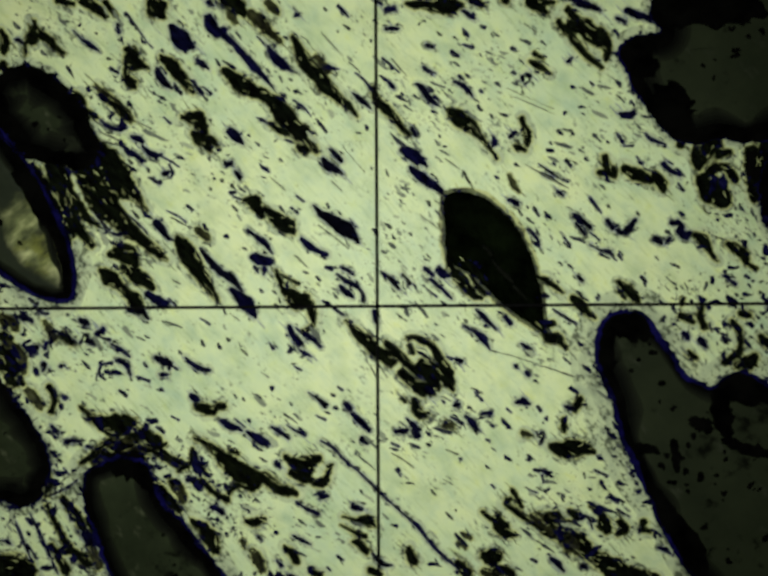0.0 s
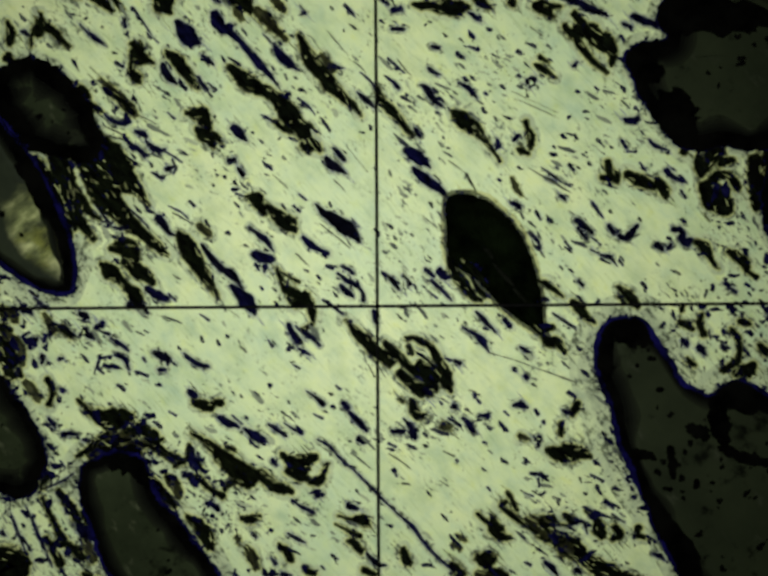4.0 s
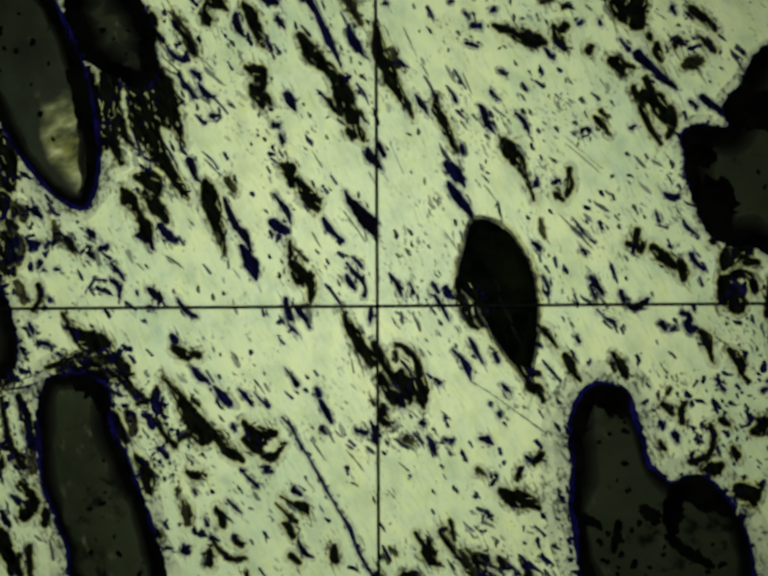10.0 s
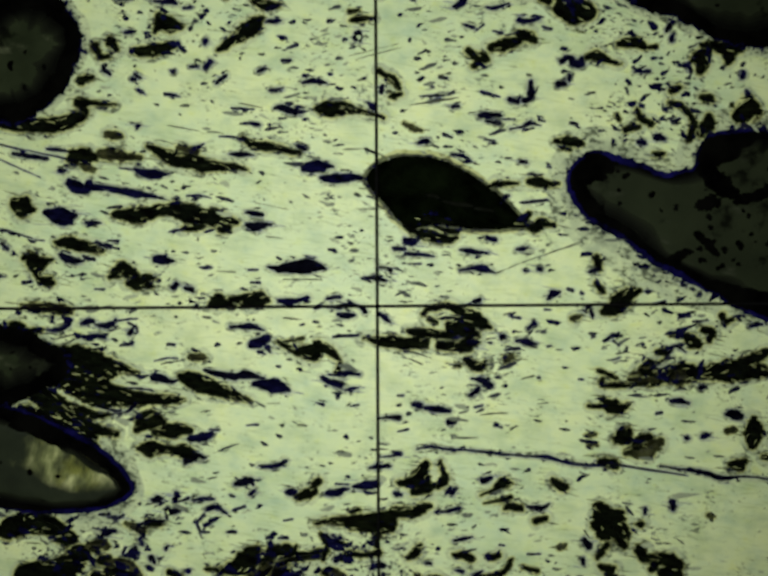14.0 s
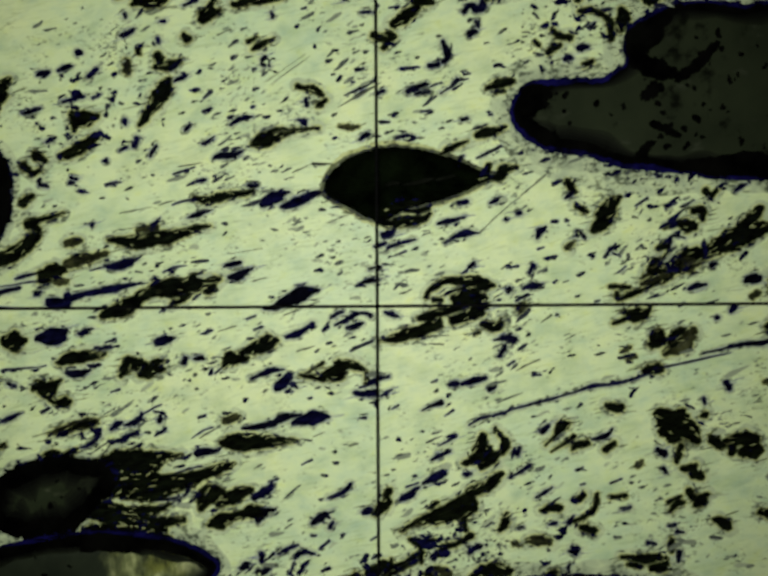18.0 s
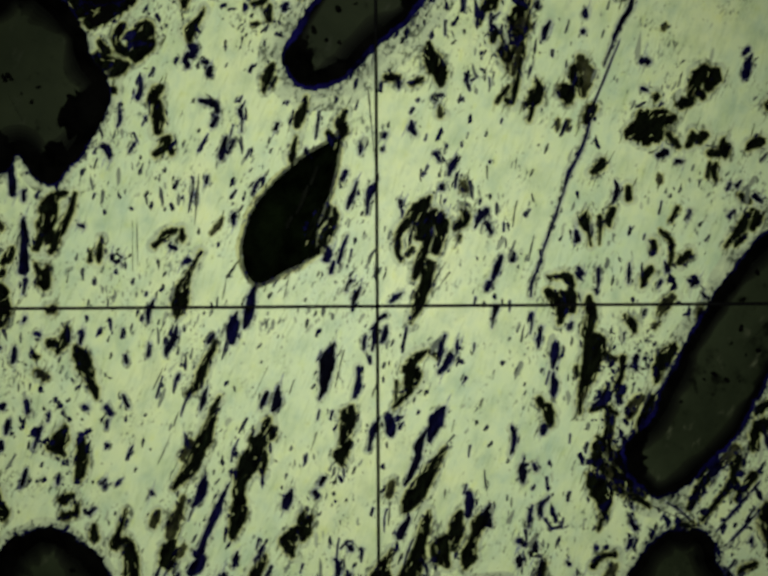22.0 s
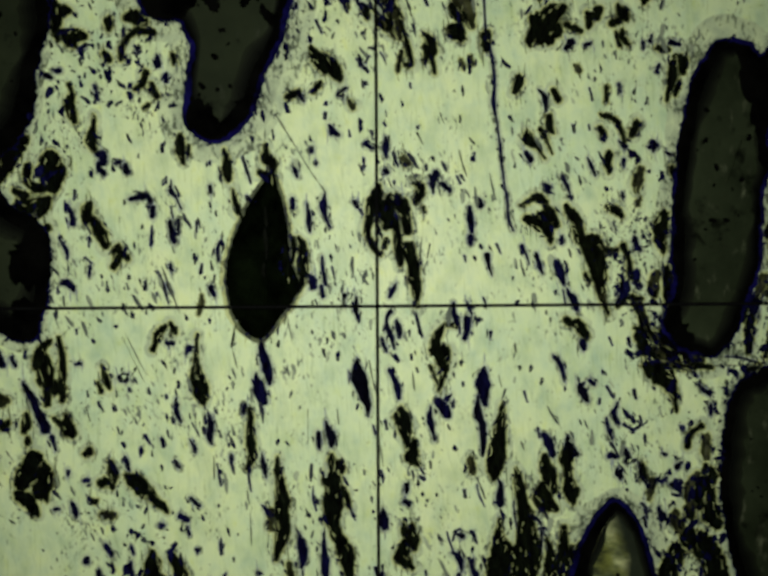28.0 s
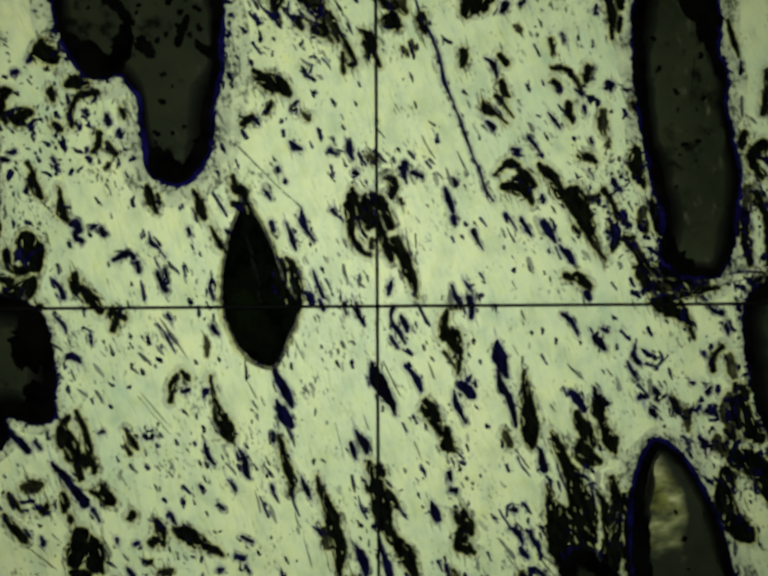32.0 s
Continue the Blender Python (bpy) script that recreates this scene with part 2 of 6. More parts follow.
def hollow(name, x, y, length, width, angle, material, sharp, rag, deep, margin):
    """A hollow in the ore; a wide one is feathered by slivers along its sides."""
    seed = int(abs(x) * 77 + abs(y) * 31 + length * 13)
    r = random.Random(seed)
    ca, sa = math.cos(radians(angle)), math.sin(radians(angle))
    n = 44 if length > 26 else 28 if length > 12 else 18
    wide = width > 5.5 and rag > 0.5
    loops = [spindle(x, y, length, width * (0.84 if wide else 1), angle, n, sharp, rag, seed)]
    for k in range((2 if width < 8 else 3 if width < 14 else 4) if wide else 0):
        side = r.choice((-1, 1)) * r.uniform(0.15, 0.5) * width
        along = r.uniform(-0.38, 0.38) * length
        loops.append(spindle(x + along * ca - side * sa, y + along * sa + side * ca, length * r.uniform(0.18, 0.4), width * r.uniform(0.12, 0.3),
                             angle + r.gauss(0, 7), 20, 1.15, 1.1, seed + k + 3))
    if length > 1.6 * width:
        flow.append((x, y, radians(angle), length))
    verts, faces = [], []
    for k, loop in enumerate(loops):
        v, f = bowl(loop, deep * width * (1 if k == 0 else 0.35), seed + k)
        v = [(q[0], q[1], min(q[2], -8 * MM)) if max(abs(x), abs(y)) < 560 and GRAINS[round(q[0] / MM) + 620, round(q[1] / MM) + 620] else q for q in v]
        faces += [tuple(i + len(verts) for i in q) for q in f]
        verts += v
        if k == 0:
            middle = len(verts) - 1
        else:
            faces.append((middle, middle - 1, len(verts) - 1))
        outlines.append(loop)
        if margin == "brown":
            margins.append(("shade_smear", grown(loop, 1.1 if k == 0 else 0.7, seed)))
            if k == 0:
                margins.append(("ochre", spindle(x, y, length + 5, width + 4, angle, 30, sharp, 0.35, seed)))
                margins.append(("haze", spindle(x, y, length + 12, width + 9, angle, 30, sharp, 0.35, seed)))
        elif margin == "blue":
            margins.append(("fringe", grown(loop, 0.75 if k == 0 else 0.5, seed)))
            if k == 0 and width > 3.5:
                margins.append(("haze", spindle(x, y, length + 6, width + 4, angle, 24, sharp, 0.35, seed)))
    # thin slivers of ore left standing in the larger hollows
    for k in range(r.choice((0, 1, 2)) if wide and width > 7 and margin == "brown" else 0):
        along, side = r.uniform(-0.3, 0.3) * length, r.choice((-1, 1)) * r.uniform(0.12, 0.34) * width
        px, py = x + along * ca - side * sa, y + along * sa + side * ca
        if max(abs(px), abs(py)) < 560 and not GRAINS[round(px) + 620, round(py) + 620]:
            margins.append(("island", spindle(px, py, r.uniform(5.0, 14.0), r.uniform(0.5, 1.2), angle + r.gauss(0, 8), 14, 1.1, 1.0, seed + k + 40)))
    part(name, mesh_of(name, verts, faces, material, True), section)
    if width > 2.5:
        for k in range(int(1.6 + length / 8)):
            a, b = r.gauss(0, 0.36) * length, r.choice((-1, 1)) * (0.45 + abs(r.gauss(0, 0.35))) * width
            crumbs.append((x + a * ca - b * sa, y + a * sa + b * ca, radians(angle)))


def pit(x, y, length, width, angle):
    hollow("pit", x, y, length * 1.08, width * 1.08, angle, NAVY, 1.12, 0.7, 0.30, "blue")


def round_pit(x, y, length, width, angle):
    hollow("pit", x, y, length, width, angle, NAVY, 0.85, 0.3, 0.30, "blue")


def cavity(x, y, length, width, angle):
    hollow("cavity", x, y, length * 1.08, width * 1.12, angle, BLACK, 1.12, 0.72, 0.45, "brown")


def round_cavity(x, y, length, width, angle):
    hollow("cavity", x, y, length, width, angle, BLACK, 0.85, 0.8, 0.45, "brown")


def scratch(x, y, length, width, angle):
    hollow("scratch", x, y, length, width * 0.75, angle, GREY_LINE if width < 3.2 else NAVY, 1.1, 0.8, 0.25, "")


def furrow(x, y, length, width, angle):
    hollow("furrow", x, y, length, width * 0.9, angle, NAVY, 0.9, 0.45, 0.3, "blue")


def spine_of(nodes):
    """A smooth line of (x, y, width) through a few of them."""
    p = np.array(nodes, float)
    p = np.concatenate([2 * p[:1] - p[1:2], p, 2 * p[-1:] - p[-2:-1]])
    p[:, 2] = np.maximum(p[:, 2], 0.3)
    line = []
    for a, b, c, d in zip(p[:-3], p[1:-2], p[2:-1], p[3:]):
        k = max(2, int(math.hypot(*(c - b)[:2]) / 1.1))
        for t in np.arange(k) / k:
            line.append(0.5 * (2 * b + (c - a) * t + (2 * a - 5 * b + 4 * c - d) * t * t + (3 * b - a - 3 * c + d) * t ** 3))
    line = np.array(line + [p[-2]])
    line[:, 2] = np.maximum(line[:, 2], 0.3)
    return line


def trough(nodes, rag, seed):
    """The outline of a hollow drawn along a line, ragged by rag, and for each of its points the place on the line below it."""
    line = spine_of(nodes)
    n = len(line)
    ahead = np.gradient(line[:, :2], axis=0)
    ahead /= np.maximum(np.linalg.norm(ahead, axis=1, keepdims=True), 1e-6)
    side = np.stack([ahead[:, 1], -ahead[:, 0]], 1)
    ring, under = [], []

    def corner(k, way):
        half = line[k, 2] / 2
        q = line[k, :2] + way * half
        rough = 0.7 * noise.noise(Vector((q[0] * 0.16, q[1] * 0.16, seed * 0.37))) + 0.5 * noise.noise(Vector((q[0] * 0.5, q[1] * 0.5, seed * 0.61)))
        # the ends are frayed along the grain of the ore
        along, across = (q[0] - q[1]) * 0.7071, (q[0] + q[1]) * 0.7071
        fray = noise.noise(Vector((along * 0.10, across * 0.62, seed * 0.43))) * min(5.0, 1.0 + 0.6 * half) * rag
        spread = max(0.15, half * (1 + 0.34 * rag * rough) + rag * 0.8 * rough)
        ring.append(line[k, :2] + way * spread + np.array([0.7071, -0.7071]) * fray)
        under.append(line[k, :2])
    for k in range(n):
        corner(k, side[k])
    for a in (0.6, 1.2, 1.9, 2.5):
        corner(n - 1, side[-1] * math.cos(a) + ahead[-1] * math.sin(a))
    for k in reversed(range(n)):
        corner(k, -side[k])
    for a in (0.6, 1.2, 1.9, 2.5):
        corner(0, -side[0] * math.cos(a) - ahead[0] * math.sin(a))
    return np.array(ring), np.array(under), line


def drawn(name, material, strokes, rag, margin, label=""):
    """A hollow of one or more joined strokes, each a line of (x, y, width) in millimetres."""
    verts, faces = [], []
    for k, nodes in enumerate(strokes):
        seed = int(abs(nodes[0][0]) * 7 + abs(nodes[0][1]) * 3) + k
        r = random.Random(seed)
        ring, under, line = trough(nodes, rag, seed)
        n, base, widest = len(ring), len(verts), line[:, 2].max()
        deep = 0.35 * widest
        for at, z in ((ring, 0.0), (under + (ring - under) * 0.6, -0.6 * deep), (under, -deep)):
            for x, y in at:
                sunk = max(abs(x), abs(y)) < 560 and GRAINS[round(x) + 620, round(y) + 620]
                verts.append((x * MM, y * MM, (min(z, -8) if sunk else z * r.uniform(0.85, 1.15)) * MM))
        faces += [(base + j * n + i, base + j * n + (i + 1) % n, base + (j + 1) * n + (i + 1) % n, base + (j + 1) * n + i) for j in (0, 1) for i in range(n)]
        outlines.append(ring)
        (x0, y0), (x1, y1) = line[0, :2], line[-1, :2]
        length = math.hypot(x1 - x0, y1 - y0)
        way = math.atan2(y1 - y0, x1 - x0)
        if length > 1.6 * widest:
            flow.append(((x0 + x1) / 2, (y0 + y1) / 2, way, length))
        if margin == "brown":
            margins.append(("shade_smear", grown(ring, 1.0, seed)))
            margins.append(("ochre", grown(ring, 2.2, seed + 1)))
            if widest > 6:
                margins.append(("haze", grown(ring, 6.0, seed + 2)))
        elif margin == "blue":
            margins.append(("fringe", grown(ring, 0.6, seed)))
            if widest > 4:
                margins.append(("haze", grown(ring, 3.0, seed + 2)))
        # smears, drawn out along the grain of the ore
        for q in range(int(3 + widest / 1.6) if margin and widest > 3.5 else 0):
            x, y, w = line[r.randrange(len(line))]
            b, reach = r.uniform(-0.85, 0.85) * w, r.uniform(0.6, 1.5) * min(widest, 12) + r.uniform(2, 9)
            a = r.choice((-1, 1)) * r.uniform(0.2, 0.65) * reach
            margins.append((r.choice(("murk", "shade_smear") if margin == "brown" else ("murk", "fringe")), spindle(x + 0.7071 * (a + b), y - 0.7071 * (a - b), reach, r.uniform(0.5, 1.4), -46 + r.gauss(0, 5), 12, 1.1, 0.9, seed + q + 70)))
        for q in range(int(length / 5.5) + 2 if widest > 2.5 else 0):
            x, y, w = line[r.randrange(len(line))]
            b = r.choice((-1, 1)) * (w * (0.5 + abs(r.gauss(0, 0.16))) + abs(r.gauss(0, 1.6)))
            a = r.gauss(0, 3)
            crumbs.append((x - b * math.sin(way) + a * math.cos(way), y + b * math.cos(way) + a * math.sin(way), way))
        # slivers of ore left standing near the edges of the wider ones
        for q in range(int(length * widest / 170) if widest > 6 and margin == "brown" else 0):
            x, y, w = line[r.randrange(len(line))]
            b = r.choice((-1, 1)) * w * r.uniform(0.18, 0.44)
            x, y = x - b * math.sin(way), y + b * math.cos(way)
            if max(abs(x), abs(y)) < 560 and not GRAINS[round(x) + 620, round(y) + 620]:
                margins.append(("island", spindle(x, y, r.uniform(3.0, 11.0), r.uniform(0.4, 0.9), math.degrees(way) + r.gauss(0, 14), 12, 1.1, 1.0, seed + q + 40)))
    return part(name, mesh_of(name, verts, faces, material, True), section, label)


def hole(*strokes):
    drawn("cavity", BLACK, strokes, 0.75, "brown")


def nick(*strokes):
    drawn("pit", NAVY, strokes, 0.6, "blue")


def dull_hollow(*strokes):
    drawn("hollow", OLIVE, strokes, 1.0, "brown", "shallow olive-brown hollow")


def hairline(*strokes):
    drawn("scratch", GREY_LINE, strokes, 0.6, "")


def fleck(x, y, length, width, angle):
    flecks.append((x, y, length, width, angle))


def lobed(lobes, n, rag, seed):
    """The outline round several overlapping ellipses (x, y, half length, half width, angle)."""
    weight = sum(a * b for _, _, a, b, _ in lobes)
    c = np.array([sum(l[0] * l[2] * l[3] for l in lobes), sum(l[1] * l[2] * l[3] for l in lobes)]) / weight
    phi = np.arange(n) * 2 * np.pi / n
    far = np.full(n, 1.0)
    for x, y, a, b, g in lobes:
        ca, sa = math.cos(radians(g)), math.sin(radians(g))
        ox, oy = c[0] - x, c[1] - y
        ex, ey = (ox * ca + oy * sa) / a, (-ox * sa + oy * ca) / b
        dx = (np.cos(phi) * ca + np.sin(phi) * sa) / a
        dy = (-np.cos(phi) * sa + np.sin(phi) * ca) / b
        qa, qb, qc = dx * dx + dy * dy, ex * dx + ey * dy, ex * ex + ey * ey - 1
        disc_ = qb * qb - qa * qc
        hit = np.where(disc_ > 0, (-qb + np.sqrt(np.maximum(disc_, 0))) / qa, 0)
        far = np.maximum(far, hit)
    far = (np.roll(far, 1) + 2 * far + np.roll(far, -1)) / 4
    loop = np.stack([c[0] + far * np.cos(phi), c[1] + far * np.sin(phi)], 1)
    # even steps along the outline, then its teeth
    along = np.concatenate([[0], np.cumsum(np.linalg.norm(np.roll(loop, -1, 0) - loop, axis=1))])
    m = max(300, int(along[-1] / 1.5))
    at = np.arange(m) * along[-1] / m
    closed = np.concatenate([loop, loop[:1]])
    loop = np.stack([np.interp(at, along, closed[:, 0]), np.interp(at, along, closed[:, 1])], 1)
    loop = eased(loop, 2)
    teeth = wobble(m, seed, 0.70, (3, 5, 8, 13, 21, 34, 47, 61, 83, 109, 131))
    return c, loop + outward(loop, 4) * (rag * teeth)[:, None]


def eased(loop, k):
    return sum(np.roll(loop, q, 0) for q in range(-k, k + 1)) / (2 * k + 1)


def outward(loop, k):
    """The way out at every point of an outline that runs counter-clockwise."""
    tangent = np.roll(loop, -k, 0) - np.roll(loop, k, 0)
    out = np.stack([tangent[:, 1], -tangent[:, 0]], 1)
    return out / np.maximum(np.linalg.norm(out, axis=1, keepdims=True), 1e-6)


def grain(lobes, rim, core, rag=2.0, seed=1, label="", fringe=2.4, spots=8, haze=7.0, edge_fill=None, soft_edge=0.9, lean=(0, 0)):
    """A grain sunk in the ore: a blue lens fringe, a sloping rim with its shade painted black, a grey core with dark
    spots. lean: the way in which the rim is wider, and by how much.
    """
    c, loop = lobed(lobes, 460, rag, seed)
    n = len(loop)
    outlines.append(loop)
    grain_loops.append(loop)
    calm = eased(loop, 6)
    out = outward(calm, 6)

    def inset(by, least=0.0):
        return calm - out * np.maximum(by, least)[:, None]
    # a halo of shade painted on the ore round the grain
    margins.append(("haze", inset(-haze * (1 + 0.4 * wobble(n, seed + 31)), -60)))
    margins.append(("murk", inset(-np.maximum(haze * 0.42 * (1 + 0.8 * wobble(n, seed + 37, 0.7)), 0.4), -60)))
    tilt = out[:, 0] * math.cos(radians(lean[0])) + out[:, 1] * math.sin(radians(lean[0]))
    deep = rim * np.maximum(0.25, 1 + lean[1] * tilt) * (1 + 0.22 * wobble(n, seed + 5, 0.55, (2, 3, 5, 8, 13, 21, 34)))
    wave = np.maximum(0.3, 1.1 + 0.6 * wobble(n, seed + 21, 0.5, (4, 7, 11, 18, 29)))
    inner = inset(deep)
    edge = loop - out * np.maximum(fringe * (1 + 0.6 * wobble(n, seed + 9, 0.7)), 0.2)[:, None]

    def ring_mesh(name, steps, material, close=False):
        verts = [(p[0] * MM, p[1] * MM, z * MM) for ring, z in steps for p in ring]
        faces = [(j * n + k, j * n + (k + 1) % n, (j + 1) * n + (k + 1) % n, (j + 1) * n + k) for j in range(len(steps) - 1) for k in range(n)]
        if close:
            verts.append((c[0] * MM, c[1] * MM, steps[-1][1] * MM))
            faces += [((len(steps) - 1) * n + k, (len(steps) - 1) * n + (k + 1) % n, len(verts) - 1) for k in range(n)]
        return mesh_of(name, verts, faces, material, True)
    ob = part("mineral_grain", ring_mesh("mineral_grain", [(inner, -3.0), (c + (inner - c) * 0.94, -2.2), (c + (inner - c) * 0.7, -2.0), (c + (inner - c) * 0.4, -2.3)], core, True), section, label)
    # the slope's shade is put into its black colour
    part("shaded_rim", ring_mesh("shaded_rim", [(edge, -0.8), ((edge + inner) / 2, -2.6), (inset(deep - 0.2), -2.0)], SHADE_SPOT_BLACK), ob, "sloping rim round the grain, its shade painted black")
    # the rim's shade fades inwards in painted steps
    for k, (fill, tone) in enumerate(SHADE_STEPS):
        near, far = (inset(deep - 0.1 + min(rim, 14) * soft_edge * wave * q / len(SHADE_STEPS)) for q in (k, k + 1))
        part("rim_shade_step", ring_mesh("rim_shade_step", [(near, -1.9 + 0.1 * k), (far, -1.85 + 0.1 * k)], fill), ob, tone + " grey step of shade painted inside the rim")
    # colour fringe of the lens, painted along the grain's edge
    part("fringe_ring", ring_mesh("fringe_ring", [(loop, 0.0), (edge, -0.8)], edge_fill or BLUE), ob, "" if edge_fill else "dark blue colour fringe of the lens")
    r = random.Random(seed)
    for k in range(spots):
        x, y = c + (inner[r.randrange(n)] - c) * r.uniform(0.15, 0.85)
        size = r.uniform(2.0, 6.5)
        s = spindle(x, y, size * r.uniform(1, 2), size, r.uniform(0, 180), 14, 0.9, 1.0, k + seed)
        verts = [(p[0] * MM, p[1] * MM, -1.45 * MM) for p in s] + [(x * MM, y * MM, -1.3 * MM)]
        part("inclusion", mesh_of("inclusion", verts, [(j, (j + 1) % 14, 14) for j in range(14)], SHADE_SPOT_BLACK), ob)
    return ob


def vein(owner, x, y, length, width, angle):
    """A black vein or patch on a grain's face; some widen the painted shade of its rim."""
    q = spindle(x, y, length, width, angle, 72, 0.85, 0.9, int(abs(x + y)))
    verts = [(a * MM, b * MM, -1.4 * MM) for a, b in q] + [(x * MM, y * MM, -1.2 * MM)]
    part("vein", mesh_of("vein", verts, [(k, (k + 1) % 72, 72) for k in range(72)], SHADE_SPOT_BLACK), owner)


# the grains, from the largest
tip = grain([(270.9, -80.4, 75.0, 40.0, 120), (257.9, -39.9, 31.0, 31.0, 0), (308.9, -118.9, 46.0, 42.0, 140), (312.9, -162.9, 125.0, 52.5, 120), (362.9, -232.9, 130.0, 65.0, 125), (362.9, -162.9, 67.5, 80.0, 0), (398.9, -154.9, 91.0, 48.0, 118), (432.9, -232.9, 100.0, 60.0, 118)], 11, GANGUE, 1.7, 3, "dark grey gangue grain with a rounded tip and black spots", 4.6, 52, 22.0, lean=(-150, 0.2))
for at in ((261.9, -23.9, 37.0, 30.0, 150), (351.9, -117.9, 65.0, 16.0, 105), (377.9, -150.4, 60.0, 13.0, 165), (377.9, -95.9, 80.0, 22.0, 0), (327.9, -126.9, 27.5, 15.0, 150), (302.9, -157.9, 35.0, 10.0, 100), (272.9, -152.9, 30.0, 11.0, 170), (266.8, -22.0, 62.0, 30.0, 155), (232.4, -59.5, 58.0, 24.0, -90), (308.0, -240.0, 110.0, 20.0, -62)):
    vein(tip, *at)
wide = grain([(352.9, 222.1, 100.0, 60.0, 170), (277.9, 244.6, 35.0, 24.0, 150), (312.9, 194.6, 42.5, 31.0, 145), (392.9, 287.1, 80.0, 60.0, 0), (337.9, 299.6, 62.5, 37.5, 0), (320.0, 336.0, 36.0, 36.0, 150)], 18, GANGUE, 2.5, 5, "wide dark grey gangue grain with a thick black shaded rim", 1.5, 14)
for at in ((332.9, 297.1, 130.0, 40.0, 176), (262.9, 247.1, 50.0, 45.0, 160), (297.9, 194.6, 60.0, 45.0, 145), (385.4, 139.6, 30.0, 40.0, 120)):
    vein(wide, *at)
slender = grain([(-198.4, -301.5, 165.0, 47.0, 127), (-133.8, -405.3, 42.5, 31.0, 120), (-197.4, -352.6, 39.0, 25.0, 129), (-264.1, -189.5, 37.5, 31.0, 29), (-174.4, -401.7, 65.0, 17.0, 119), (-267.7, -261.9, 46.0, 15.0, 113)], 11, GREEN_GANGUE, 1.9, 6, "long greenish grey gangue grain", 3.4, 14, 18.0, None, 0.69, (37, 0.35))
vein(slender, -243.3, -170.9, 75.0, 42.0, 158)
vein(slender, -167.4, -404.2, 135.0, 34.0, 137.5)
grain([(-432.4, -95.5, 131.0, 44.0, 135), (-436.4, -151.8, 78.0, 40.0, 143), (-369.1, -180.4, 33.0, 27.0, 115)], 12, GREEN_GANGUE, 2.2, 7, "long green-grey gangue grain with a black shaded rim", 1.8, 10)
crystal = grain([(-415.0, 128.5, 161.0, 52.0, 128), (-324.1, 14.1, 18.0, 15.0, 120)], 12, CRYSTAL, 1.0, 8, "translucent green-grey crystal with a cream and ochre banded core", 4.0, 12, 20.0, None, 0.42, (22, 0.25))
vein(crystal, -349.0, 112.0, 105.0, 24.0, 118)
grain([(-347.1, 189.1, 61.0, 42.0, 138), (-312.1, 161.1, 31.0, 24.0, 138)], 18, GREEN_GANGUE, 2.4, 9, "small dark grey gangue grain", 3, 4, 7.0, SHADE_SPOT_BLACK)
grain([(457.9, 107.1, 72.5, 70.0, 0), (487.9, 34.6, 95.0, 60.0, 120)], 20, GANGUE, 2.5, 12, "dark grey gangue grain with a black ragged edge", 1.5, 10)
grain([(-138.4, 424.3, 75.0, 60.0, 16)], 20, GREEN_GANGUE, 3.0, 10, "dark green-grey gangue grain with a ragged edge", 1.5, 6)


def great_cavity():
    """The large drop-shaped hollow, blunt at one end and drawn to a point at the other."""
    (x0, y0), (x1, y1) = (69.0, 108.5), (169.5, -30.5)
    length = math.hypot(x1 - x0, y1 - y0)
    ux, uy = (x1 - x0) / length, (y1 - y0) / length
    n = 180
    s = (1 - np.cos(np.arange(n // 2 + 1) * np.pi / (n // 2))) / 2
    full, slim = s ** 0.62 * (1 - s), s ** 0.6 * (1 - s) ** 0.8
    # one side swells evenly, the other has a shoulder near the blunt end
    even, shouldered = 38.0 * full / full.max(), -25.0 * slim / slim.max() - 13.0 * np.exp(-((s - 0.31) / 0.13) ** 2) * np.minimum(1, s * 12)
    ss, hh = np.concatenate([s, s[-2:0:-1]]), np.concatenate([shouldered, even[-2:0:-1]])
    hh = hh + 1.0 * wobble(n, 4, 0.8, (3, 5, 8, 13, 19, 27, 35, 47, 61, 75)) * np.minimum(1, 6 * ss * (1 - ss) + 0.2)
    loop = np.stack([x0 + ux * ss * length - uy * hh, y0 + uy * ss * length + ux * hh], 1)
    outlines.append(loop)
    fuzzy_loops.append(loop)
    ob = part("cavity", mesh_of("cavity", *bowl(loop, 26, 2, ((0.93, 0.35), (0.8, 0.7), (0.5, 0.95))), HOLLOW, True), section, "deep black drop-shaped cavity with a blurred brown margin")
    for px, py, ln in ((128, 30, 34), (146, 8, 22), (112, 52, 16)):
        q = spindle(px, py, ln, 4.5, -47, 16, 1.1, 0.7, int(px))
        verts = [(a * MM, b * MM, -14 * MM) for a, b in q] + [(px * MM, py * MM, -12.5 * MM)]
        part("ledge", mesh_of("ledge", verts, [(k, (k + 1) % 16, 16) for k in range(16)], SHADE_STEPS[1][0]), ob, "faint grey ledge inside the cavity")
    # the cavity's defocused wall, put into the colour round its edge
    margins.append(("shade_smear", grown(loop, 3.2, 3)))
    margins.append(("ochre", grown(loop, 5.0, 5)))
    # the painted blur frays along the grain of the ore
    r = random.Random(11)
    for k in range(130):
        x, y = loop[r.randrange(n)]
        margins.append((r.choice(("shade_smear", "ochre")), spindle(x + r.gauss(0, 2.6), y + r.gauss(0, 2.6), r.uniform(5, 15), r.uniform(0.7, 2.0), -48 + r.gauss(0, 12), 12, 1.1, 0.9, k + 300)))


great_cavity()


